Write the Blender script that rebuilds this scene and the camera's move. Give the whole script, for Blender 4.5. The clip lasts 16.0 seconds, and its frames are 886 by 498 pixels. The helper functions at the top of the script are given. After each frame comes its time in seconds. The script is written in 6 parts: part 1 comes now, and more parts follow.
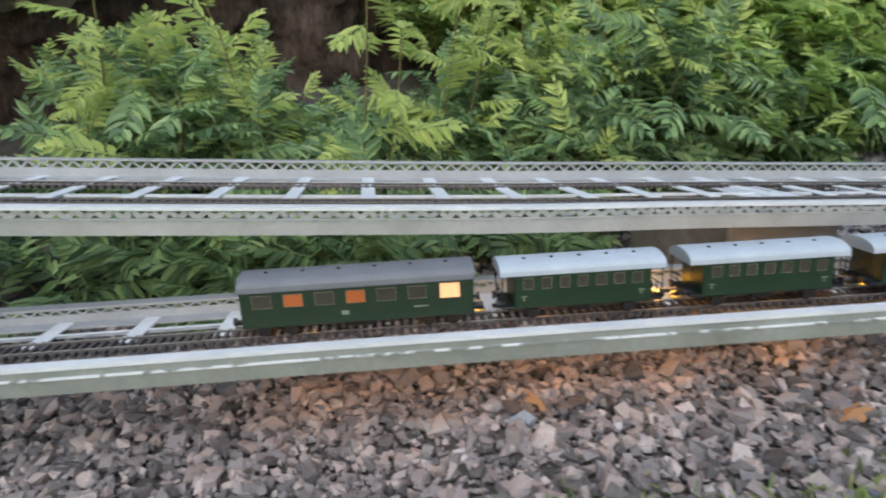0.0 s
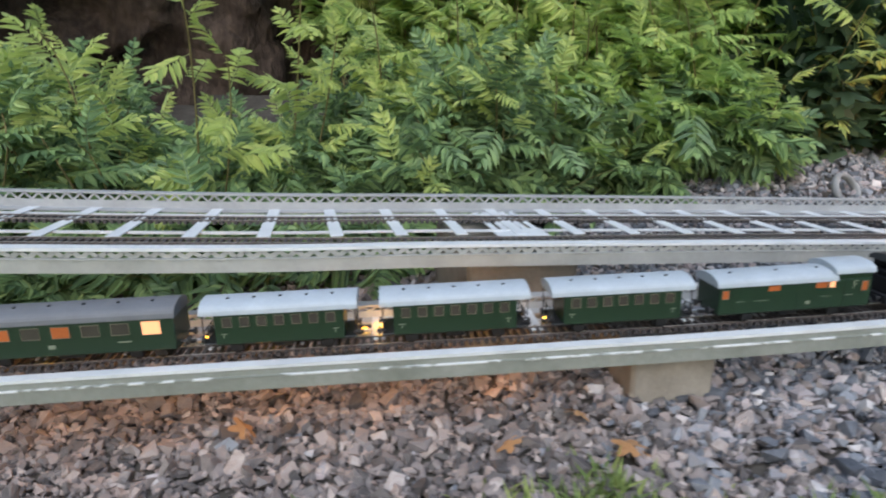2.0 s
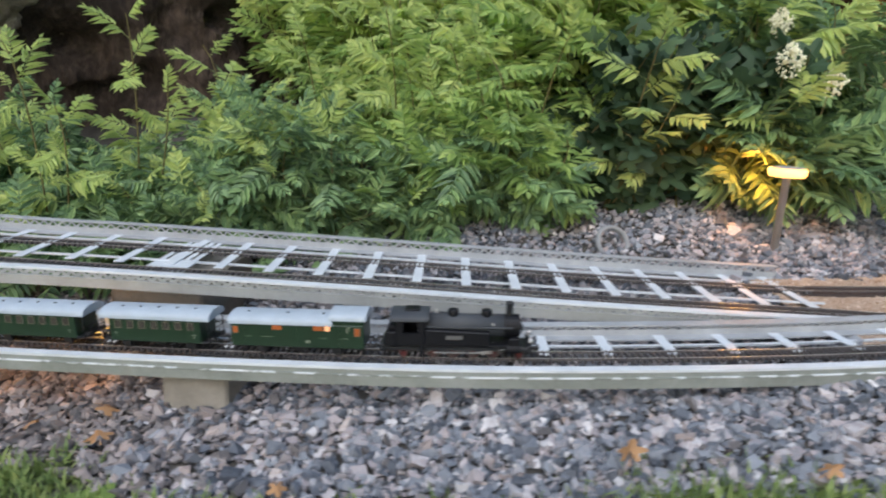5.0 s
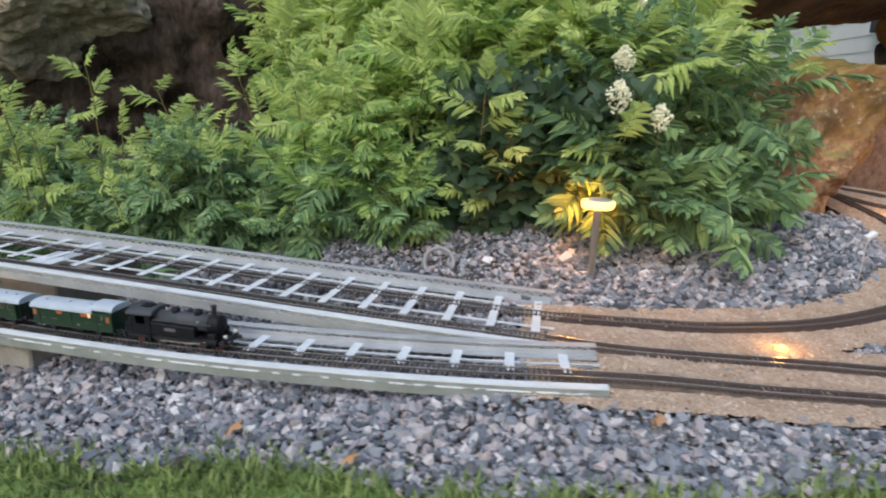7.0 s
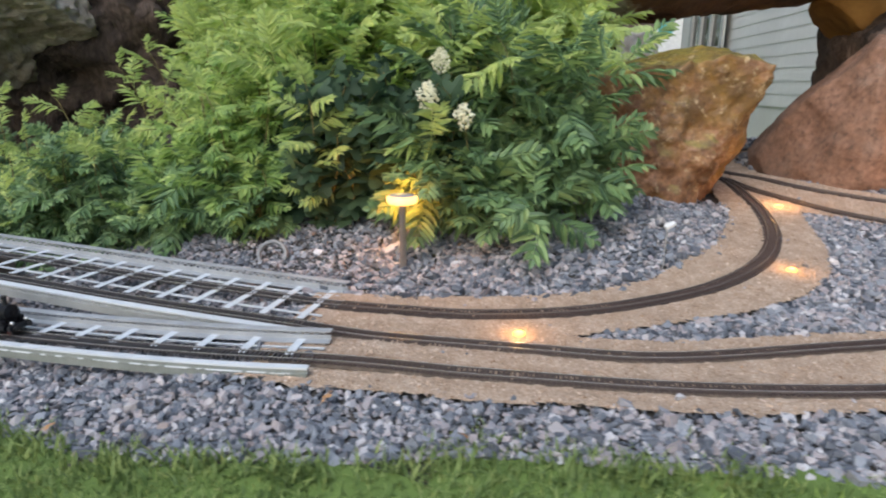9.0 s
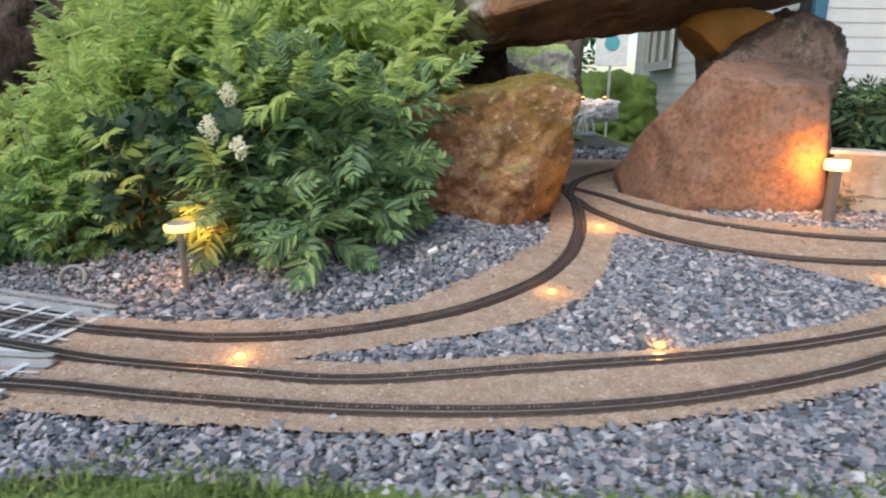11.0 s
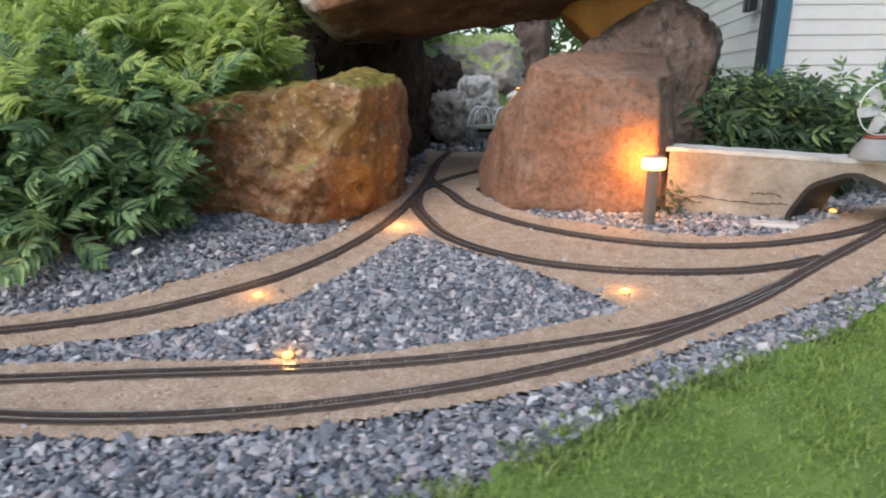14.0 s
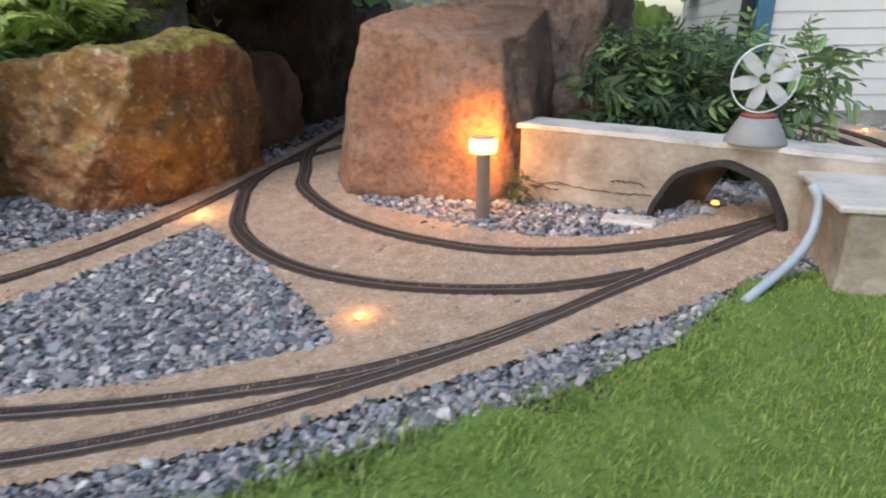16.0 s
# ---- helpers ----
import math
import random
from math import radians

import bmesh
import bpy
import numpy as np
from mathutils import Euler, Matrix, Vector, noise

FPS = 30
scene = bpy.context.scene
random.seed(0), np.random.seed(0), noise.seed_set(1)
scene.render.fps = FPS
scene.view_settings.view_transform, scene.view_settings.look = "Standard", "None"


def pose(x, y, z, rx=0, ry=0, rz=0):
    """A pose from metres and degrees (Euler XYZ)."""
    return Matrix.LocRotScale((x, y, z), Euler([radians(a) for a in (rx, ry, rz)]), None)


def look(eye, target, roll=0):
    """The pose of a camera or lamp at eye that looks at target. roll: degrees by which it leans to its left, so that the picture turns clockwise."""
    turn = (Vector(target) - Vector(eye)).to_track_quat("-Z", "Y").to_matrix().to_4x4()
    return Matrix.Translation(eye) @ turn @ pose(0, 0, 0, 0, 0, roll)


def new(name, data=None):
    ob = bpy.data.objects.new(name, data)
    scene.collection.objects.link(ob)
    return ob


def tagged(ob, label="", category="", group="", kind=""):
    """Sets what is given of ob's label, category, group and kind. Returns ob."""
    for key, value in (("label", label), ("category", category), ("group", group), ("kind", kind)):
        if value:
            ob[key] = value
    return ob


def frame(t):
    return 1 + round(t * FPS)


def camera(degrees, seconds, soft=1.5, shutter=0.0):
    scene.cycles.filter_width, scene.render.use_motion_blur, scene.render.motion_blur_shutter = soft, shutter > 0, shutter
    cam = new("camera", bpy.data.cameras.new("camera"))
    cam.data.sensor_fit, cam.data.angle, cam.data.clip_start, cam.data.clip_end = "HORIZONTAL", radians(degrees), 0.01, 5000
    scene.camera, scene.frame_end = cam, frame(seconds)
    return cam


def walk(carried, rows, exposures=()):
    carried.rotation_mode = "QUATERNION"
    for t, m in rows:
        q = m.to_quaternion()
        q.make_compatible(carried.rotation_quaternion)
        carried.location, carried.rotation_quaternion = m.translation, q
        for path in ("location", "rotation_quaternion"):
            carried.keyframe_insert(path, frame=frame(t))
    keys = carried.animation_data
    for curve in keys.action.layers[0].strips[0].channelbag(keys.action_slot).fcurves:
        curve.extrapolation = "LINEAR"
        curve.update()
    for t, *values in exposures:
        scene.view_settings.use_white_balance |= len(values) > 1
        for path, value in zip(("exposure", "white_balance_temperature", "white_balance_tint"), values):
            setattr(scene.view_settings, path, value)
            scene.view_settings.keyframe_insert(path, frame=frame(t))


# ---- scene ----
cam = camera(73.7, 16.0, 2.0, 0.5)
PATH = [
    (0, (-1.101, 0.505, 0.169), (-0.425, 2.317, -0.34), -0.7),
    (0.5, (-1.069, 0.483, 0.176), (-0.33, 2.263, -0.357), -0.3),
    (1, (-1.02, 0.472, 0.186), (-0.28, 2.25, -0.354), -0.2),
    (1.5, (-0.967, 0.448, 0.201), (-0.226, 2.218, -0.361), 0.3),
    (2, (-0.911, 0.403, 0.213), (-0.194, 2.194, -0.312), 0.5),
    (2.5, (-0.847, 0.35, 0.22), (-0.2, 2.172, -0.287), 0.6),
    (3, (-0.784, 0.31, 0.226), (-0.218, 2.164, -0.263), 0.6),
    (3.5, (-0.713, 0.256, 0.246), (-0.225, 2.136, -0.232), 0.7),
    (4, (-0.63, 0.204, 0.259), (-0.201, 2.097, -0.223), 0.9),
    (4.5, (-0.535, 0.186, 0.27), (-0.125, 2.077, -0.237), 1.5),
    (7, (0.053, 0.004, 0.354), (-0.009, 1.937, -0.152), 1.7),
    (7.5, (0.148, -0.002, 0.351), (0.036, 1.926, -0.169), 1.6),
    (8, (0.238, 0.001, 0.367), (0.072, 1.918, -0.178), 1.1),
    (8.5, (0.346, -0.012, 0.373), (0.152, 1.905, -0.16), 0.6),
    (9, (0.45, -0.037, 0.384), (0.259, 1.879, -0.158), 0.1),
    (9.5, (0.551, -0.039, 0.388), (0.354, 1.873, -0.165), -0.4),
    (10, (0.655, -0.048, 0.402), (0.491, 1.873, -0.131), -0.2),
    (12.5, (1.172, -0.047, 0.446), (0.943, 1.873, -0.065), 0.5),
    (13, (1.278, -0.01, 0.44), (1.013, 1.901, -0.088), 0.2),
    (13.5, (1.385, 0.034, 0.448), (1.101, 1.939, -0.091), 0.0),
    (14, (1.508, 0.072, 0.446), (1.146, 1.961, -0.105), -0.6),
    (14.5, (1.637, 0.149, 0.444), (1.252, 2.021, -0.144), -0.7),
    (15, (1.758, 0.231, 0.453), (1.342, 2.086, -0.166), -0.8),
    (15.5, (1.879, 0.305, 0.468), (1.402, 2.127, -0.203), -1.1),
    (16, (1.979, 0.409, 0.474), (1.477, 2.21, -0.235), -1.1),
]
walk(cam, [(r[0], look(*r[1:])) for r in PATH])

# ---- sky, sun, exposure ----
world = bpy.data.worlds.new("dusk_sky")
scene.world = world
world.use_nodes = True
wn = world.node_tree
sky = wn.nodes.new("ShaderNodeTexSky")
sky.sky_type = "NISHITA"
sky.sun_disc = False
sky.sun_elevation = radians(30)
sky.sun_rotation = radians(208)
sky.air_density = 1.0
sky.dust_density = 1.6
sky.ozone_density = 1.0
wn.nodes["Background"].inputs["Strength"].default_value = 0.138
wn.links.new(sky.outputs["Color"], wn.nodes["Background"].inputs["Color"])
sun = new("sun", bpy.data.lights.new("sun", "SUN"))
sun.data.energy = 1.85
sun.data.angle = radians(45)
sun.data.color = (0.90, 0.94, 1.0)
sun.matrix_world = look((-0.75, -1.4, 3.0), (0, 0, 0))
scene.view_settings.exposure = 0.55


def glow(name, at, watts, colour=(1.0, 0.44, 0.09), radius=0.012):
    ob = new(name, bpy.data.lights.new(name, "POINT"))
    ob.data.energy, ob.data.color, ob.data.shadow_soft_size = watts, colour, radius
    ob.location = at
    return ob

# ---- materials ----
def node_mat(name):
    m = bpy.data.materials.new(name)
    m.use_nodes = True
    return m, m.node_tree.nodes, m.node_tree.links, m.node_tree.nodes["Principled BSDF"]


def surface(name, stops, scale=20.0, rough=0.7, metal=0.0, bump=0.3, bump_scale=None, detail=6.0, island=0.0,
            fine=0.25, spec=0.4, stretch=(1, 1, 1), height=0.003):
    """A surface whose colour runs over the stops by a coarse and a fine noise; island: how much each loose piece differs."""
    m, nodes, links, bsdf = node_mat(name)
    tc = nodes.new("ShaderNodeTexCoord")
    mp = nodes.new("ShaderNodeMapping")
    mp.inputs["Scale"].default_value = stretch
    links.new(tc.outputs["Object"], mp.inputs["Vector"])
    n1 = nodes.new("ShaderNodeTexNoise")
    n1.inputs["Scale"].default_value, n1.inputs["Detail"].default_value = scale, detail
    n2 = nodes.new("ShaderNodeTexNoise")
    n2.inputs["Scale"].default_value, n2.inputs["Detail"].default_value = scale * 9, 3
    links.new(mp.outputs["Vector"], n1.inputs["Vector"])
    links.new(mp.outputs["Vector"], n2.inputs["Vector"])
    mix = nodes.new("ShaderNodeMix")
    mix.inputs["Factor"].default_value = fine
    links.new(n1.outputs["Fac"], mix.inputs["A"])
    links.new(n2.outputs["Fac"], mix.inputs["B"])
    fac = mix.outputs["Result"]
    if island:
        geo = nodes.new("ShaderNodeNewGeometry")
        mi = nodes.new("ShaderNodeMix")
        mi.inputs["Factor"].default_value = island
        links.new(fac, mi.inputs["A"])
        links.new(geo.outputs["Random Per Island"], mi.inputs["B"])
        fac = mi.outputs["Result"]
    ramp = nodes.new("ShaderNodeValToRGB")
    el = ramp.color_ramp.elements
    while len(el) < len(stops):
        el.new(0.5)
    for e, (p, c) in zip(el, stops):
        e.position, e.color = p, (*c, 1)
    links.new(fac, ramp.inputs["Fac"])
    links.new(ramp.outputs["Color"], bsdf.inputs["Base Color"])
    bsdf.inputs["Roughness"].default_value = rough
    bsdf.inputs["Metallic"].default_value = metal
    bsdf.inputs["Specular IOR Level"].default_value = spec
    if bump:
        n3 = nodes.new("ShaderNodeTexNoise")
        n3.inputs["Scale"].default_value = bump_scale or scale * 4
        n3.inputs["Detail"].default_value = 8
        links.new(mp.outputs["Vector"], n3.inputs["Vector"])
        b = nodes.new("ShaderNodeBump")
        b.inputs["Strength"].default_value, b.inputs["Distance"].default_value = bump, height
        links.new(n3.outputs["Fac"], b.inputs["Height"])
        links.new(b.outputs["Normal"], bsdf.inputs["Normal"])
    return m


def plain(name, colour, rough=0.5, metal=0.0, vary=0.12, scale=40.0, bump=0.1, spec=0.4):
    lo = tuple(c * (1 - vary) for c in colour)
    hi = tuple(min(1, c * (1 + vary)) for c in colour)
    return surface(name, [(0.3, lo), (0.7, hi)], scale, rough, metal, bump, spec=spec, height=0.0006)


def emit(name, colour, strength):
    m, nodes, links, bsdf = node_mat(name)
    bsdf.inputs["Base Color"].default_value = (*colour, 1)
    bsdf.inputs["Emission Color"].default_value = (*colour, 1)
    bsdf.inputs["Emission Strength"].default_value = strength
    return m


def leafy(name, stops, rough=0.55, scale=7.0, glassy=0.45):
    """A leaf: colour by loose piece and place, some light through the blade."""
    m = surface(name, stops, scale, rough, 0.0, 0.15, 90, island=0.5, spec=0.3, height=0.001)
    nodes, links = m.node_tree.nodes, m.node_tree.links
    bsdf = nodes["Principled BSDF"]
    ramp = [n for n in nodes if n.type == "VALTORGB"][0]
    tr = nodes.new("ShaderNodeBsdfTranslucent")
    mx = nodes.new("ShaderNodeMixShader")
    mx.inputs["Fac"].default_value = glassy
    links.new(ramp.outputs["Color"], tr.inputs["Color"])
    links.new(bsdf.outputs["BSDF"], mx.inputs[1])
    links.new(tr.outputs["BSDF"], mx.inputs[2])
    links.new(mx.outputs["Shader"], nodes["Material Output"].inputs["Surface"])
    return m


def glass(name, colour=(0.9, 0.95, 0.95), rough=0.05):
    m, nodes, links, bsdf = node_mat(name)
    bsdf.inputs["Base Color"].default_value = (*colour, 1)
    bsdf.inputs["Roughness"].default_value = rough
    bsdf.inputs["Transmission Weight"].default_value = 0.9
    return m


M_GRAVEL = surface("crushed_granite", [(0.14, (0.032, 0.037, 0.048)), (0.32, (0.120, 0.133, 0.158)), (0.52, (0.235, 0.254, 0.286)), (0.68, (0.315, 0.273, 0.277)), (0.86, (0.592, 0.601, 0.619))], 150, 0.55, 0, 0.7, 420, island=0.6, fine=0.45, height=0.002)
# browner version of the gravel colour
M_GRAVEL_WARM = surface("warm_toned_granite", [(0.16, (0.046, 0.043, 0.044)), (0.36, (0.137, 0.126, 0.127)), (0.58, (0.238, 0.212, 0.209)), (0.72, (0.307, 0.249, 0.228)), (0.9, (0.533, 0.503, 0.487))], 150, 0.55, 0, 0.7, 420, island=0.6, fine=0.45, height=0.002)
M_EARTH = surface("dark_earth", [(0.3, (0.031, 0.027, 0.024)), (0.6, (0.071, 0.065, 0.058)), (0.8, (0.133, 0.119, 0.107))], 30, 0.95, 0, 0.8, 120)
M_SAND = surface("bound_sand", [(0.28, (0.188, 0.124, 0.079)), (0.42, (0.331, 0.237, 0.167)), (0.56, (0.443, 0.335, 0.251)), (0.72, (0.621, 0.505, 0.413))], 34, 0.92, 0, 1.0, 380, fine=0.62, height=0.004)
M_SOD = surface("lawn_soil", [(0.3, (0.075, 0.120, 0.028)), (0.7, (0.14, 0.21, 0.05))], 18, 0.95, 0, 0.8, 90)
M_GRASS = leafy("grass_blade", [(0.12, (0.145, 0.220, 0.058)), (0.42, (0.225, 0.345, 0.078)), (0.66, (0.320, 0.420, 0.115)), (0.9, (0.45, 0.47, 0.19))], 0.65, 11, 0.4)
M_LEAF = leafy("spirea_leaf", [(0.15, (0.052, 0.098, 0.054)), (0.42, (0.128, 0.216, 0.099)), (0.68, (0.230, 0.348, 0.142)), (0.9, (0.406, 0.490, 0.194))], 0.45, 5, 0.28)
# maple's own dark green; also a leaf copy with shade put into its colour
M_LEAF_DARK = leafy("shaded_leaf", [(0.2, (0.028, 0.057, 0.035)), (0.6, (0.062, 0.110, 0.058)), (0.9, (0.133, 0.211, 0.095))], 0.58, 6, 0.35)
# spirea leaf copy with sunlight put into its colour, for the tall shrubs
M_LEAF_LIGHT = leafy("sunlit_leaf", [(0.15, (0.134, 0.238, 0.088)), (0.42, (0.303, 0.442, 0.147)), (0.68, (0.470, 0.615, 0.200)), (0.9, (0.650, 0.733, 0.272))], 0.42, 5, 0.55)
# yellow-green of young tips, painted paler still to stand for light on top
M_LEAF_YOUNG = leafy("young_lit_leaf", [(0.2, (0.336, 0.441, 0.181)), (0.55, (0.509, 0.622, 0.209)), (0.9, (0.713, 0.755, 0.285))], 0.45, 6, 0.55)
M_STEM = plain("plant_stem", (0.20, 0.17, 0.07), 0.7)
M_FLOWER = plain("cream_flower", (0.75, 0.73, 0.55), 0.8)
M_DRY = surface("dry_leaf", [(0.3, (0.24, 0.12, 0.048)), (0.7, (0.416, 0.24, 0.12))], 40, 0.8, 0, 0.4)
M_ROCK_RED = surface("red_granite", [(0.28, (0.051, 0.025, 0.012)), (0.42, (0.152, 0.069, 0.031)), (0.56, (0.285, 0.136, 0.064)), (0.74, (0.460, 0.284, 0.168))], 12, 0.5, 0, 0.8, 45, fine=0.38, height=0.010)
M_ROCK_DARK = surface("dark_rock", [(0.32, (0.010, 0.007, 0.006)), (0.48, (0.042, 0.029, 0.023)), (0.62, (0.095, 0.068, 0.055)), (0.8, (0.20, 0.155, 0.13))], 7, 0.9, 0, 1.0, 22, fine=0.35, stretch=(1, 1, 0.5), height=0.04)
M_ROCK_GREY = surface("grey_rock", [(0.3, (0.16, 0.15, 0.145)), (0.55, (0.34, 0.32, 0.30)), (0.8, (0.55, 0.53, 0.50))], 6, 0.9, 0, 0.8, 30, height=0.012)
M_CONCRETE = surface("stained_concrete", [(0.25, (0.140, 0.115, 0.094)), (0.48, (0.305, 0.266, 0.220)), (0.8, (0.488, 0.451, 0.400))], 9, 0.9, 0, 0.7, 60, height=0.006)
M_PIER = surface("pier_block", [(0.3, (0.182, 0.164, 0.14)), (0.7, (0.28, 0.259, 0.224))], 25, 0.9, 0, 0.5, 150)
M_WHITE = surface("white_siding", [(0.3, (0.607, 0.607, 0.603)), (0.7, (0.699, 0.699, 0.695))], 3, 0.6, 0, 0.05)
M_BLUE = plain("blue_trim", (0.06, 0.16, 0.24), 0.5)
M_BLACK = plain("black_paint", (0.012, 0.013, 0.016), 0.42)
M_SLEEPER = plain("brown_sleeper", (0.070, 0.048, 0.042), 0.8, scale=120)
M_TIE = plain("grey_black_sleeper", (0.060, 0.056, 0.057), 0.7, scale=120)
M_RAIL = plain("rail_steel", (0.66, 0.65, 0.65), 0.28, 0.7)
M_RAIL_SIDE = plain("dull_rail_side", (0.135, 0.118, 0.112), 0.5, 0.3)
M_ALU = surface("galvanised_steel", [(0.3, (0.37, 0.40, 0.43)), (0.6, (0.48, 0.51, 0.545)), (0.85, (0.57, 0.60, 0.63))], 25, 0.55, 0.15, 0.15, 160, spec=0.5)
M_ZINC = surface("bright_zinc", [(0.3, (0.50, 0.54, 0.58)), (0.7, (0.66, 0.70, 0.735))], 30, 0.5, 0.1, 0.15, 160, spec=0.5)
M_GREENSTEEL = surface("weathered_green_steel", [(0.25, (0.165, 0.182, 0.165)), (0.55, (0.235, 0.255, 0.238)), (0.85, (0.33, 0.348, 0.34))], 22, 0.6, 0.15, 0.3, 150)
M_LOCO = plain("locomotive_black", (0.0055, 0.0060, 0.0085), 0.5, spec=0.2)
M_LOCO_TOP = plain("dusty_black_top", (0.045, 0.050, 0.058), 0.6, spec=0.3)
M_REDWHEEL = plain("red_wheel", (0.085, 0.016, 0.016), 0.5)
M_CAR_GREEN = plain("coach_green", (0.0105, 0.029, 0.0155), 0.38, scale=60)
M_CAR_GREEN_DARK = plain("dark_coach_green", (0.013, 0.030, 0.018), 0.38, scale=60)
M_ROOF_GREY = plain("silver_grey_roof", (0.34, 0.395, 0.455), 0.5)
M_ROOF_DARK = plain("dark_grey_roof", (0.12, 0.13, 0.15), 0.55)
M_CREAM = plain("cream_window_frame", (0.115, 0.108, 0.078), 0.6)
M_FRAME = plain("grey_white_frame", (0.42, 0.43, 0.42), 0.6)
M_RIM = plain("dull_wheel_rim", (0.10, 0.10, 0.10), 0.45, 0.6)
M_LETTER = plain("lettering", (0.17, 0.20, 0.15), 0.6)
M_PANE_DARK = plain("dark_pane", (0.05, 0.045, 0.04), 0.12, bump=0)
M_PANE_AMBER = plain("amber_pane", (0.36, 0.105, 0.035), 0.25, bump=0)
M_PANE_LIT = emit("lit_pane", (1.0, 0.42, 0.20), 0.45)
M_SILVER = plain("bare_metal", (0.55, 0.55, 0.55), 0.4, 0.8)
M_LAMP = emit("lamp_glow", (1.0, 0.53, 0.19), 2.6)
M_LED = emit("led_glow", (1.0, 0.46, 0.04), 4.5)
M_POST = plain("lamp_post_steel", (0.56, 0.535, 0.51), 0.38, 0.5)
M_GREYPLASTIC = plain("grey_plastic", (0.22, 0.23, 0.24), 0.6)
M_PIPE = plain("blue_grey_pipe", (0.30, 0.36, 0.42), 0.5)
M_OCHRE = surface("ochre_stone", [(0.3, (0.20, 0.095, 0.02)), (0.7, (0.34, 0.17, 0.04))], 9, 0.85, 0, 0.5)
M_PLATE = surface("dull_grey_steel", [(0.25, (0.259, 0.274, 0.266)), (0.55, (0.338, 0.353, 0.346)), (0.85, (0.418, 0.432, 0.432))], 22, 0.6, 0.2, 0.25, 150)
M_WORN = surface("worn_paint_edge", [(0.47, (0.20, 0.22, 0.20)), (0.53, (0.60, 0.63, 0.65))], 62, 0.55, 0.1, 0.1, 160, fine=0.1, detail=2)
M_BALLAST_DUSTY = surface("dusty_ballast", [(0.3, (0.055, 0.042, 0.034)), (0.7, (0.15, 0.118, 0.092))], 60, 0.95, 0, 0.7, 600, height=0.001)
M_DULLZINC = surface("dull_zinc", [(0.3, (0.27, 0.285, 0.30)), (0.6, (0.36, 0.38, 0.40)), (0.85, (0.46, 0.48, 0.50))], 25, 0.55, 0.15, 0.15, 160, spec=0.5)
M_BALLAST = surface("dark_ballast", [(0.3, (0.026, 0.019, 0.017)), (0.7, (0.068, 0.048, 0.041))], 60, 0.95, 0, 0.7, 600, height=0.001)

# ---- building helpers ----
def mesh_ob(name, verts, faces, material, parent=None, smooth=False, label=""):
    me = bpy.data.meshes.new(name)
    me.from_pydata([tuple(v) for v in verts], [], [tuple(f) for f in faces])
    me.materials.append(material)
    if smooth:
        me.polygons.foreach_set("use_smooth", [True] * len(me.polygons))
    me.update()
    ob = new(name, me)
    if parent is not None:
        ob.parent = parent
    if label:
        ob["label"] = label
    return ob


def part(name, bm, material, parent, label="", smooth=False):
    """Links a bmesh as one mesh object under a thing or a part."""
    bmesh.ops.recalc_face_normals(bm, faces=bm.faces)
    me = bpy.data.meshes.new(name)
    bm.to_mesh(me)
    bm.free()
    me.materials.append(material)
    if smooth:
        for p in me.polygons:
            p.use_smooth = True
    ob = new(name, me)
    if parent is not None:
        ob.parent = parent
    if label:
        ob["label"] = label
    return ob


def box(bm, x0, x1, y0, y1, z0, z1, bevel=0.0):
    r = bmesh.ops.create_cube(bm, size=1, matrix=Matrix.LocRotScale(((x0 + x1) / 2, (y0 + y1) / 2, (z0 + z1) / 2), None, (x1 - x0, y1 - y0, z1 - z0)))
    if bevel:
        edges = list({e for v in r["verts"] for e in v.link_edges})
        bmesh.ops.bevel(bm, geom=edges, offset=bevel, segments=1, affect="EDGES")
    return bm


def rod(bm, a, b, r0, r1=None, seg=12):
    """A closed tapered rod from a to b."""
    a, b = Vector(a), Vector(b)
    d = b - a
    q = d.to_track_quat("Z", "Y").to_matrix().to_4x4()
    bmesh.ops.create_cone(bm, cap_ends=True, segments=seg, radius1=r0, radius2=r0 if r1 is None else r1, depth=d.length,
                          matrix=Matrix.Translation((a + b) / 2) @ q)
    return bm


def lathe(bm, profile, seg=24, at=(0, 0, 0)):
    """A body of revolution about z; profile: rows of (radius, height)."""
    rings = []
    for r, z in profile:
        if r < 1e-6:
            rings.append([bm.verts.new((at[0], at[1], at[2] + z))])
        else:
            rings.append([bm.verts.new((at[0] + r * math.cos(2 * math.pi * i / seg), at[1] + r * math.sin(2 * math.pi * i / seg), at[2] + z)) for i in range(seg)])
    for a, b in zip(rings, rings[1:]):
        for i in range(seg):
            j = (i + 1) % seg
            if len(a) == 1 and len(b) == 1:
                continue
            if len(a) == 1:
                bm.faces.new((a[0], b[i], b[j]))
            elif len(b) == 1:
                bm.faces.new((a[i], a[j], b[0]))
            else:
                bm.faces.new((a[i], a[j], b[j], b[i]))
    return bm


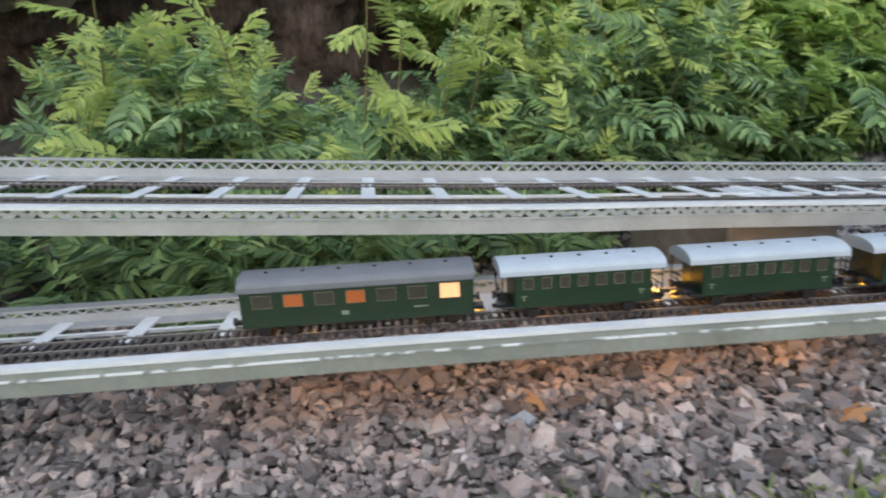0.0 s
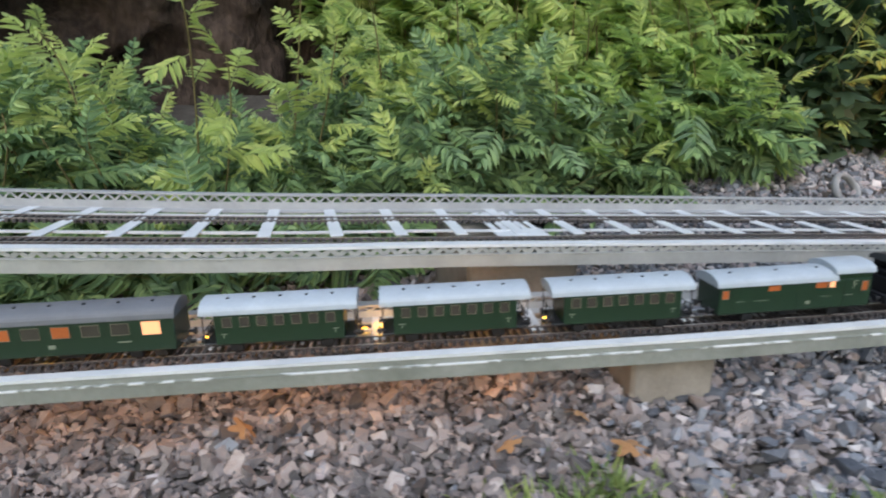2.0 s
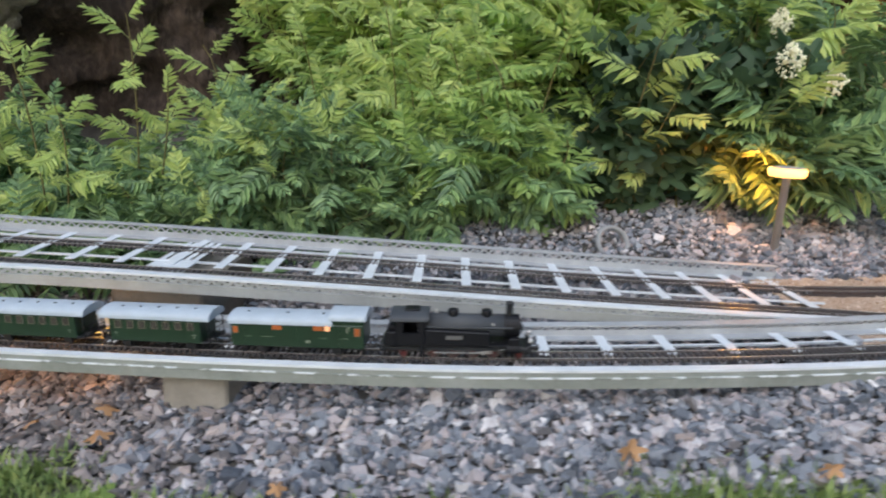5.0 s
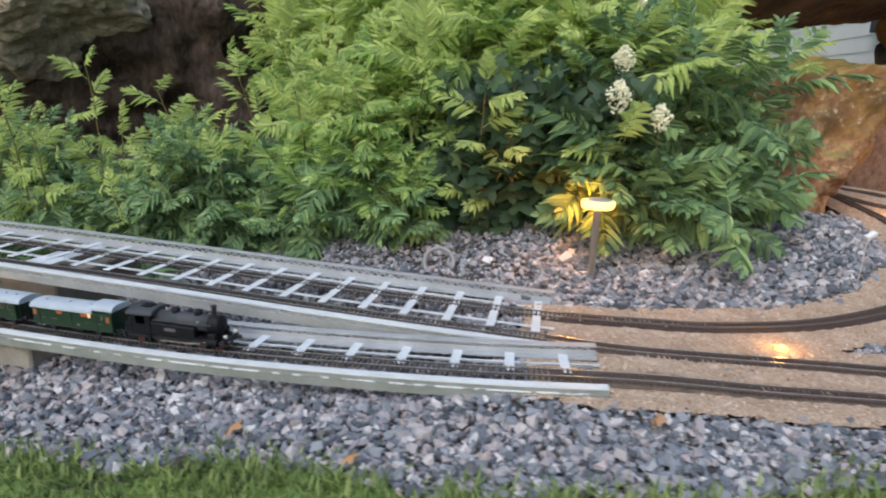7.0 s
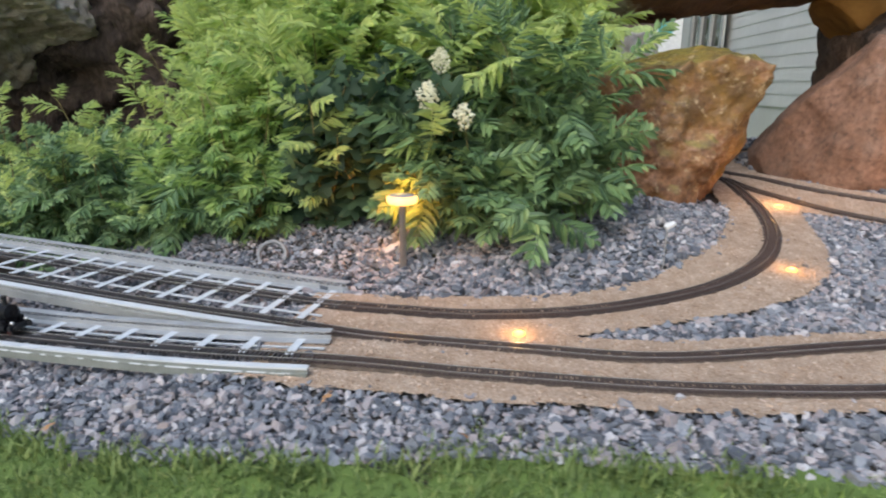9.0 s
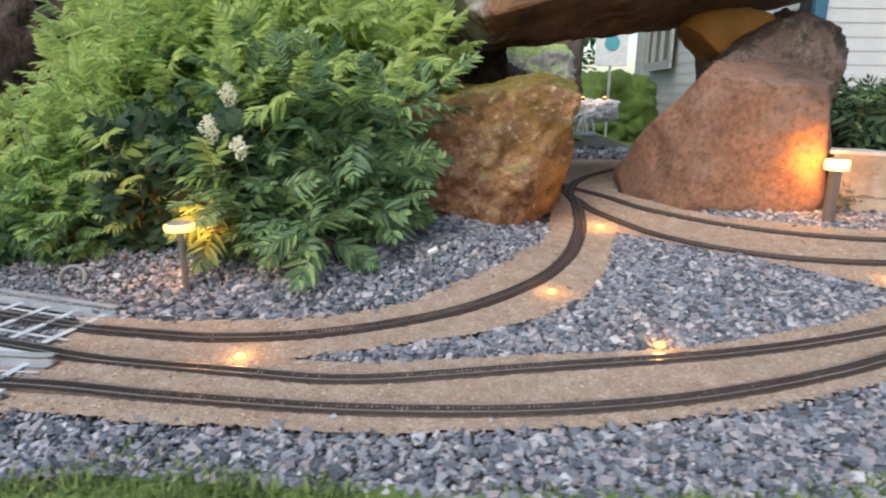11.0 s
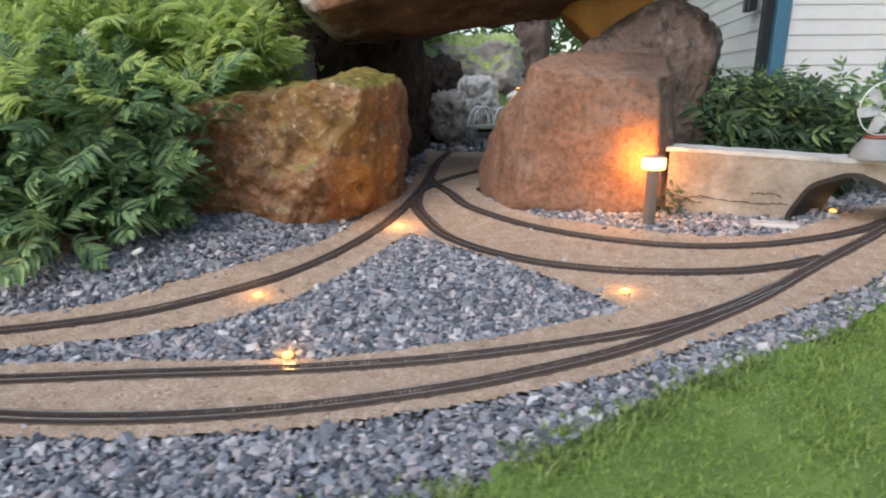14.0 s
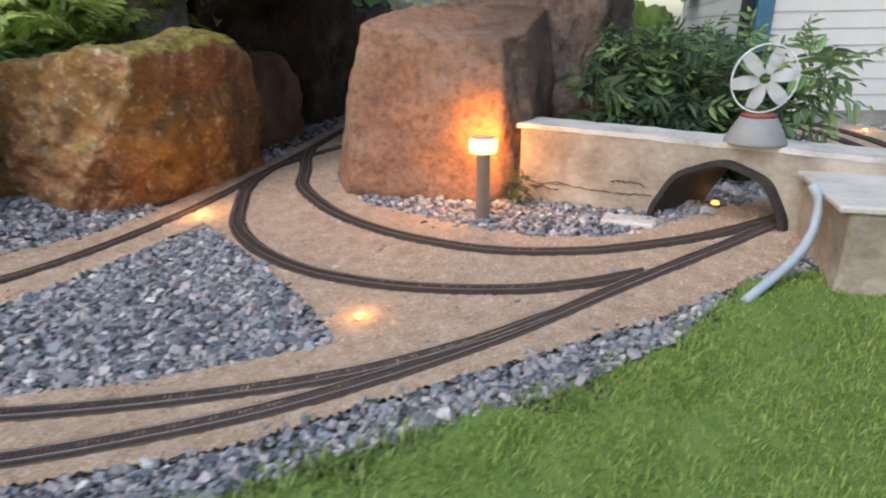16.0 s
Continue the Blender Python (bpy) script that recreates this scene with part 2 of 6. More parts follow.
def tube(name, pts, radius, material, parent=None, seg=8, label=""):
    """A round tube along points, with closed ends; radius: a number or one a point."""
    pts = [Vector(p) for p in pts]
    rad = radius if isinstance(radius, (list, tuple)) else [radius] * len(pts)
    verts, faces = [], []
    for i, p in enumerate(pts):
        d = (pts[min(i + 1, len(pts) - 1)] - pts[max(i - 1, 0)]).normalized()
        m = d.to_track_quat("Z", "Y").to_matrix()
        for k in range(seg):
            a = 2 * math.pi * k / seg
            verts.append(p + m @ Vector((rad[i] * math.cos(a), rad[i] * math.sin(a), 0)))
    for i in range(len(pts) - 1):
        for k in range(seg):
            l = (k + 1) % seg
            faces.append((i * seg + k, i * seg + l, (i + 1) * seg + l, (i + 1) * seg + k))
    faces.append(tuple(range(seg))[::-1])
    faces.append(tuple((len(pts) - 1) * seg + k for k in range(seg)))
    return mesh_ob(name, verts, faces, material, parent, True, label)


def smoothstep(a, b, v):
    t = np.clip((v - a) / (b - a), 0, 1)
    return t * t * (3 - 2 * t)


def spline(pts, step=0.01):
    """A smooth line through points, cut into equal steps."""
    p = np.array(pts, float)
    p = np.vstack([2 * p[0] - p[1], p, 2 * p[-1] - p[-2]])
    out = []
    for i in range(1, len(p) - 2):
        t = np.linspace(0, 1, 24, endpoint=False)[:, None]
        a, b, c, d = p[i - 1], p[i], p[i + 1], p[i + 2]
        out.append(0.5 * (2 * b + (c - a) * t + (2 * a - 5 * b + 4 * c - d) * t ** 2 + (3 * b - a - 3 * c + d) * t ** 3))
    q = np.vstack([*out, p[-2:-1]])
    s = np.r_[0, np.cumsum(np.linalg.norm(np.diff(q, axis=0), axis=1))]
    n = max(2, int(s[-1] / step))
    u = np.linspace(0, s[-1], n)
    return np.stack([np.interp(u, s, q[:, k]) for k in range(q.shape[1])], 1)


def normals_2d(line):
    d = np.gradient(line[:, :2], axis=0)
    d /= np.linalg.norm(d, axis=1)[:, None]
    return np.stack([-d[:, 1], d[:, 0]], 1)


def inside(poly, x, y):
    """Which points lie inside a polygon."""
    x, y = np.asarray(x, float), np.asarray(y, float)
    res = np.zeros(x.shape, bool)
    for (x0, y0), (x1, y1) in zip(poly, poly[1:] + poly[:1]):
        if y0 != y1:
            res ^= ((y0 > y) != (y1 > y)) & (x < (x1 - x0) * (y - y0) / (y1 - y0) + x0)
    return res


def scatter_mesh(name, templates, places, material, parent=None, smooth=False):
    """One mesh of many copies: places holds rows of (template, 3x3 matrix, offset)."""
    kinds = np.array([p[0] for p in places])
    mats = np.array([p[1] for p in places])
    offs = np.array([p[2] for p in places])
    return scatter_rows(name, templates, kinds, mats, offs, material, parent, smooth)


def scatter_rows(name, templates, kinds, mats, offs, material, parent=None, smooth=False):
    verts, loops, sizes, base = [], [], [], 0
    for k, (v, face_sets) in enumerate(templates):
        pick = kinds == k
        n = int(pick.sum())
        if not n:
            continue
        verts.append((np.einsum("nij,vj->nvi", mats[pick], v) + offs[pick][:, None, :]).reshape(-1, 3))
        start = base + np.arange(n) * len(v)
        for f in face_sets:
            loops.append((f[None] + start[:, None, None]).reshape(-1))
            sizes.append(np.full(n * f.shape[0], f.shape[1]))
        base += n * len(v)
    verts, loops, sizes = np.concatenate(verts), np.concatenate(loops), np.concatenate(sizes)
    me = bpy.data.meshes.new(name)
    me.vertices.add(len(verts))
    me.vertices.foreach_set("co", verts.ravel())
    me.loops.add(len(loops))
    me.loops.foreach_set("vertex_index", loops)
    me.polygons.add(len(sizes))
    me.polygons.foreach_set("loop_start", np.r_[0, np.cumsum(sizes)[:-1]])
    me.polygons.foreach_set("use_smooth", np.full(len(sizes), smooth))
    me.materials.append(material)
    me.update(calc_edges=True)
    ob = new(name, me)
    if parent is not None:
        ob.parent = parent
    return ob


def turns(ax, ay, az):
    """Rotation matrices for arrays of angles about x, then y, then z."""
    cx, sx, cy, sy, cz, sz = np.cos(ax), np.sin(ax), np.cos(ay), np.sin(ay), np.cos(az), np.sin(az)
    return np.stack([np.stack([cz * cy, cz * sy * sx - sz * cx, cz * sy * cx + sz * sx], -1),
                     np.stack([sz * cy, sz * sy * sx + cz * cx, sz * sy * cx - cz * sx], -1),
                     np.stack([-sy, cy * sx, cy * cx], -1)], -2)


def turn(ax, ay, az):
    return np.array(Euler((ax, ay, az)).to_matrix())


rng = np.random.default_rng(7)

# ---- ground ----
def ground_z(x, y):
    x, y = np.asarray(x, float), np.asarray(y, float)
    yy = np.clip(y, -3, 1.75)
    z = 0.04 + 0.07 * (yy - 0.84)
    d = np.clip(x, -1.6, 0.15) - 0.15
    z = z + 0.1 * d
    z = z + 0.008 * smoothstep(-0.05, 0.12, x) * (1 - smoothstep(0.25, 0.75, x)) * smoothstep(0.5, 0.6, y) * (1 - smoothstep(0.66, 0.75, y))
    z = z + 0.045 * smoothstep(0.90, 1.25, y) * (1 - smoothstep(0.75, 1.0, x)) * smoothstep(-0.5, -0.1, x)
    z = z + 0.28 * smoothstep(1.6, 2.6, y) * (1 - smoothstep(0.3, 0.75, x))
    z = z - 0.22 * smoothstep(2.75, 3.7, y) * smoothstep(1.6, 2.2, x)
    return z


def gz(x, y):
    return float(ground_z(x, y))


LAWN = [(-3.0, 1.05), (-1.6, 0.88), (-0.93, 0.735), (-0.77, 0.695), (-0.69, 0.685), (-0.61, 0.628), (-0.53, 0.580), (-0.31, 0.512), (-0.19, 0.520), (-0.10, 0.503), (0.04, 0.456), (0.27, 0.456),
        (0.45, 0.488), (0.67, 0.482), (1.0, 0.475), (1.25, 0.50), (1.4, 0.572), (1.52, 0.685), (1.7, 0.85), (1.95, 1.03), (2.1, 1.184),
        (2.2, 1.36), (2.33, 1.44), (2.6, 1.5), (6, 1.6), (6, -4), (-3, -4)]
SAND = [(0.13, 0.598), (0.2, 0.580), (0.39, 0.573), (0.61, 0.574), (0.714, 0.576), (1.003, 0.616), (1.213, 0.668), (1.434, 0.763), (1.607, 0.855),
        (1.836, 1.038), (2.086, 1.236), (2.305, 1.465), (2.75, 1.90), (2.6, 2.05), (2.2, 1.68), (2.0, 1.507), (1.858, 1.487), (1.669, 1.53),
        (1.463, 1.611), (1.33, 1.75), (1.26, 1.92), (1.30, 2.25), (1.5, 2.6), (1.5, 2.9), (0.9, 2.9), (1.0, 2.2), (1.035, 1.85), (1.031, 1.676),
        (0.981, 1.366), (0.869, 1.119), (0.715, 0.963), (0.58, 0.90), (0.44, 0.873), (0.3, 0.862), (0.15, 0.866)]
BED = [(0.55, 0.745), (0.70, 0.80), (0.83, 0.85), (0.951, 0.924), (1.04, 1.03), (1.097, 1.162), (1.13, 1.3), (1.165, 1.431), (1.323, 1.327),
       (1.55, 1.159), (1.64, 1.07), (1.43, 0.935), (1.176, 0.832), (0.9, 0.785), (0.7, 0.748)]

gx = np.unique(np.r_[-60, -30, -15, -8, -5, -3.5, np.arange(-2.4, 3.4, 0.05), 4, 5, 7, 10, 16, 30, 60])
gy = np.unique(np.r_[-60, -30, -15, -8, -5, -3, -2, -1, np.arange(-0.5, 4.2, 0.05), 5, 6, 8, 10, 14, 20, 35, 60])
X, Y = np.meshgrid(gx, gy)
Z = ground_z(X, Y)
nx, ny = len(gx), len(gy)
idx = np.arange(nx * ny).reshape(ny, nx)
quads = np.stack([idx[:-1, :-1], idx[:-1, 1:], idx[1:, 1:], idx[1:, :-1]], -1).reshape(-1, 4)
ground = mesh_ob("ground", np.stack([X, Y, Z - 0.002], -1).reshape(-1, 3), quads, M_EARTH, None, True)
tagged(ground, "dark bare earth under the gravel and planting", "ground", "", "structure")


def patch(name, keep, x0, x1, y0, y1, step, lift, material, rough=0.0, smooth=True):
    """A sheet that lies on the ground over the cells that keep() picks."""
    xs, ys = np.arange(x0, x1, step), np.arange(y0, y1, step)
    A, B = np.meshgrid(xs, ys)
    cells = keep(A[:-1, :-1] + step / 2, B[:-1, :-1] + step / 2)
    n = len(xs)
    ids = np.arange(A.size).reshape(A.shape)
    q = np.stack([ids[:-1, :-1], ids[:-1, 1:], ids[1:, 1:], ids[1:, :-1]], -1)[cells]
    used = np.unique(q)
    back = np.full(A.size, -1)
    back[used] = np.arange(len(used))
    jx = A.ravel()[used] + rng.uniform(-0.3, 0.3, len(used)) * step
    jy = B.ravel()[used] + rng.uniform(-0.3, 0.3, len(used)) * step
    z = ground_z(jx, jy) + lift + rng.normal(0, rough, len(used))
    return mesh_ob(name, np.stack([jx, jy, z], 1), back[q], material, None, smooth)


def on_sand(x, y):
    return inside(SAND, x, y) & ~inside(BED, x, y)


sand = patch("sand_bed", on_sand, 0.05, 2.85, 0.5, 2.95, 0.007, 0.006, M_SAND, 0.0006)
tagged(sand, "tan bound sand bed carrying the model railway tracks", "sand", "", "structure")
lawn = patch("lawn", lambda x, y: inside(LAWN, x, y), -3, 6, -4, 1.7, 0.05, 0.002, M_SOD, 0.002)
tagged(lawn, "mown green lawn edge beside the gravel", "lawn", "", "structure")


far_lawn = patch("far_lawn", lambda x, y: (x < -2.9) | (x > 5.8) | (y < -3.8) | (y > 4.2), -40, 40, -40, 40, 0.5, 0.018, M_SOD, 0.0)
tagged(far_lawn, "wide green lawn around the garden railway", "lawn", "", "structure")


# crushed stone: a few shapes with sharp facets, each used many times
def stone_shapes(count, seed, flat=0.62):
    r = np.random.default_rng(seed)
    shapes = []
    for _ in range(count):
        bm = bmesh.new()
        long, deep = r.uniform(0.55, 0.95), r.uniform(0.4, 0.75)
        if r.uniform() < 0.5:
            for cx in (-1, 1):
                for cy in (-1, 1):
                    for cz in (-1, 1):
                        bm.verts.new(np.array((cx, cy, cz)) * r.uniform(0.25, 1.0, 3) * (0.66, 0.66 * long, 0.66 * deep))
        else:
            for _ in range(9):
                v = r.normal(size=3)
                bm.verts.new(v / np.linalg.norm(v) * (0.6, 0.6 * long, 0.6 * deep) * r.uniform(0.75, 1.1))
        hull = bmesh.ops.convex_hull(bm, **{"input": bm.verts})
        bmesh.ops.delete(bm, geom=[v for v in bm.verts if not v.link_faces], context="VERTS")
        bmesh.ops.triangulate(bm, faces=bm.faces)
        bm.verts.index_update()
        shapes.append((np.array([v.co[:] for v in bm.verts]), [np.array([[v.index for v in f.verts] for f in bm.faces])]))
        bm.free()
    return shapes


STONES = stone_shapes(24, 3)


def gravel(name, keep, x0, x1, y0, y1, per_m2, size, label, lift=0.0, material=None):
    n = int((x1 - x0) * (y1 - y0) * per_m2)
    x, y = rng.uniform(x0, x1, n), rng.uniform(y0, y1, n)
    ok = keep(x, y)
    x, y = x[ok], y[ok]
    z = ground_z(x, y)
    s = np.clip(rng.lognormal(0, 0.38, len(x)), 0.45, 2.3) * size
    n = len(x)
    m = turns(rng.normal(0, 0.5, n), rng.normal(0, 0.5, n), rng.uniform(0, 6.283, n)) * s[:, None, None]
    at = np.stack([x, y, z + lift + rng.uniform(0.0, 0.4, n) * s], 1)
    ob = scatter_rows(name, STONES, rng.integers(len(STONES), size=n), m, at, material or M_GRAVEL)
    return tagged(ob, label, "gravel", "", "stuff")


def not_taken(x, y):
    return ~inside(LAWN, x, y) & ~inside(SAND, x + rng.normal(0, 0.009, x.shape), y + rng.normal(0, 0.009, y.shape))


# share of browner stones, growing towards lower x
def warm_toned(x):
    return rng.uniform(size=x.shape) < 0.92 * (1 - smoothstep(-0.75, -0.35, x)) + 0.06


def under_bridges(x, y):
    return not_taken(x, y) & (x < 0.18) & ((y < 0.98 - 0.15 * x) | (rng.uniform(size=x.shape) < 0.5))


gravel("gravel", lambda x, y: under_bridges(x, y) & ~warm_toned(x), -1.0, 0.18, 0.45, 1.25, 56000, 0.0070, "loose grey crushed granite gravel under the bridges")
gravel("gravel", lambda x, y: under_bridges(x, y) & warm_toned(x), -1.5, 0.18, 0.45, 1.25, 52000, 0.0070, "loose warm-toned crushed granite gravel under the lower bridge", 0.0, M_GRAVEL_WARM)
gravel("gravel", lambda x, y: not_taken(x, y) & (y < 1.0) & (x >= 0.18) & ~inside([(0.1, 0.7), (2.9, 0.7), (2.9, 3), (0.1, 3)], x, y) |
       (not_taken(x, y) & (x >= 0.9) & (y < x - 0.55) & (y < 1.6)), 0.18, 2.4, 0.42, 1.5, 54000, 0.0073, "loose grey crushed granite gravel beside the lawn")
gravel("gravel", lambda x, y: inside(BED, x, y) & (np.hypot(x - 1.121, y - 0.830) > 0.015), 0.5, 1.7, 0.7, 1.45, 50000, 0.0080, "blue-grey gravel bed between the curving tracks")
gravel("gravel", lambda x, y: not_taken(x, y), 0.18, 1.06, 0.82, 1.5, 38000, 0.0082, "grey gravel mound below the shrubs")
gravel("gravel", lambda x, y: not_taken(x, y) & (x > 1.25) & (y > 1.46), 1.25, 2.3, 1.45, 1.8, 44000, 0.0078, "grey gravel at the foot of the boulder")
gravel("gravel", lambda x, y: not_taken(x, y) & (y > 1.62) & (x > 2.0), 2.0, 3.3, 1.62, 2.75, 9000, 0.0135, "grey gravel behind the tunnel")
gravel("gravel", lambda x, y: not_taken(x, y) & (y > 1.95) & ((x < 2.0) | (y > 2.7)), 0.9, 3.4, 1.95, 3.5, 3800, 0.017, "grey gravel behind the stones and the wall")

# a few spilled grains along the sand's edge
gravel("gravel", lambda x, y: on_sand(x, y) & (rng.uniform(size=x.shape) < 0.02), 0.13, 2.2, 0.57, 1.8, 4000, 0.006, "stray stone chips on the sand", 0.004)

M_WEED = leafy("weed_blade", [(0.12, (0.077, 0.113, 0.041)), (0.45, (0.162, 0.239, 0.076)), (0.72, (0.288, 0.351, 0.117)), (0.9, (0.405, 0.360, 0.180))], 0.6, 9, 0.3)


# grass
def blade_shapes(count):
    r = np.random.default_rng(5)
    out = []
    for _ in range(count):
        w, h, b = r.uniform(0.0008, 0.0014), r.uniform(0.005, 0.014), r.uniform(0.005, 0.016)
        v = np.array([(-w, 0, 0), (w, 0, 0), (-w * 0.8, b * 0.4, h * 0.6), (w * 0.8, b * 0.4, h * 0.6), (0, b, h)])
        out.append((v, [np.array([[0, 1, 3, 2]]), np.array([[2, 3, 4]])]))
    return out


BLADES = blade_shapes(8)


def grass(name, x0, x1, y0, y1, per_m2, label, keep, tall=1.0, material=None):
    n = int((x1 - x0) * (y1 - y0) * per_m2)
    x, y = rng.uniform(x0, x1, n), rng.uniform(y0, y1, n)
    ok = keep(x, y)
    x, y = x[ok], y[ok]
    n = len(x)
    m = turns(rng.normal(0, 0.5, n), np.zeros(n), rng.uniform(0, 6.283, n)) * (rng.uniform(0.6, 1.3, n) * tall)[:, None, None]
    ob = scatter_rows(name, BLADES, rng.integers(8, size=n), m, np.stack([x, y, ground_z(x, y)], 1), material or M_GRASS)
    return tagged(ob, label, "grass", "", "stuff")


def weedy(x):
    return rng.uniform(size=x.shape) < 1 - smoothstep(0.5, 1.2, x)


def fuzzy_lawn(x, y):
    wave = 0.014 * np.sin(9 * x) + 0.011 * np.sin(23 * x + 1) + 0.008 * np.sin(51 * x + 2)
    return inside(LAWN, x + rng.normal(0, 0.018, x.shape), y + wave + rng.normal(0, 0.018, y.shape))


grass("grass", -1.2, 1.2, 0.10, 0.78, 66000, "dull weedy grass along the gravel", lambda x, y: fuzzy_lawn(x, y) & weedy(x), 0.95, M_WEED)
grass("grass", 0.3, 2.9, 0.10, 0.55, 80000, "short green lawn grass along the gravel", lambda x, y: fuzzy_lawn(x, y) & ~weedy(x), 0.95)
grass("grass", 0.3, 2.9, 0.55, 1.6, 84000, "short green lawn grass along the gravel", lambda x, y: fuzzy_lawn(x, y), 0.85)
# taller weed tufts along the lawn's edge
tx, ty = [], []
for _ in range(66):
    cx = rng.uniform(-0.75, 2.05)
    edge = np.interp(cx, [p[0] for p in LAWN[:21]], [p[1] for p in LAWN[:21]])
    k = int(rng.integers(40, 120))
    tx.append(cx + rng.normal(0, 0.02, k))
    ty.append(edge - 0.012 + rng.normal(0, 0.012, k) + 0 * tx[-1])
tx, ty = np.concatenate(tx), np.concatenate(ty)
n = len(tx)
m = turns(rng.normal(0, 0.4, n), np.zeros(n), rng.uniform(0, 6.283, n)) * rng.uniform(0.9, 1.7, n)[:, None, None]
tagged(scatter_rows("weed_tuft", BLADES, rng.integers(8, size=n), m, np.stack([tx, ty, ground_z(tx, ty)], 1), M_WEED), "taller dull green weeds at the lawn's edge", "weed", "", "stuff")
grass("grass", -2, 5, -0.9, 0.10, 3000, "short green lawn grass", lambda x, y: x > -9)

# ---- tracks and bridges ----
def bridge_low(x):
    return 0.041 + 0.033 * x


def bridge_high(x):
    return 0.055 - 0.035 * x


def on_bed(x, y, deck):
    k = smoothstep(0.13, 0.42, x)
    z = (1 - k) * deck(x) + k * (ground_z(x, y) + 0.011)
    return np.where(x > 0.2, np.maximum(z, ground_z(x, y) + 0.011), z)


LINE_A = spline([(-2.6, 1.365), (-1.9, 1.16), (-1.25, 0.968), (-1.0, 0.897), (-0.67, 0.800), (-0.5, 0.752), (-0.3, 0.702), (-0.1, 0.666), (0.1, 0.641), (0.3, 0.630),
                 (0.5, 0.625), (0.7, 0.626), (0.92, 0.643), (1.13, 0.688), (1.346, 0.768), (1.51, 0.853), (1.66, 0.952), (1.85, 1.12),
                 (2.02, 1.310), (2.2, 1.505), (2.33, 1.645), (2.7, 2.0)], 0.0066)
LINE_B = spline([(-2.6, 1.343), (-1.9, 1.178), (-1.3, 1.023), (-0.84, 0.912), (-0.4, 0.836), (-0.1, 0.777), (0.12, 0.742), (0.3, 0.714), (0.49, 0.700), (0.67, 0.697), (0.936, 0.752), (1.2, 0.81), (1.43, 0.885), (1.668, 0.995), (1.82, 1.105), (1.92, 1.2)], 0.0066)
LINE_C = spline([(-2.6, 1.44), (-1.9, 1.275), (-1.3, 1.12), (-1.0, 1.042), (-0.84, 1.006), (-0.69, 0.984), (-0.4, 0.930), (-0.1, 0.870), (0.187, 0.822), (0.33, 0.809), (0.42, 0.806), (0.56, 0.828),
                 (0.69, 0.878), (0.83, 0.96), (0.935, 1.07), (1.02, 1.23), (1.068, 1.40), (1.09, 1.56), (1.10, 1.77), (1.07, 2.1), (1.02, 2.5), (1.0, 2.9)], 0.0066)
LINE_D = spline([(1.10, 1.80), (1.13, 1.66), (1.18, 1.55), (1.25, 1.43), (1.34, 1.345), (1.446, 1.285), (1.548, 1.255), (1.69, 1.245), (1.85, 1.268), (1.96, 1.31), (2.06, 1.37)], 0.0066)
LINE_E = spline([(1.07, 2.12), (1.13, 1.97), (1.20, 1.83), (1.26, 1.70), (1.35, 1.60), (1.457, 1.515), (1.592, 1.450), (1.73, 1.416), (1.83, 1.412), (1.93, 1.43), (2.022, 1.462),
                 (2.174, 1.545), (2.34, 1.682), (2.65, 1.98)], 0.0066)
LINE_F = spline([(1.09, 1.85), (1.14, 2.1), (1.25, 2.35), (1.45, 2.6), (1.8, 2.8)], 0.0066)


M_RAIL_OLD = plain("browned_rail", (0.17, 0.145, 0.135), 0.45, 0.4)


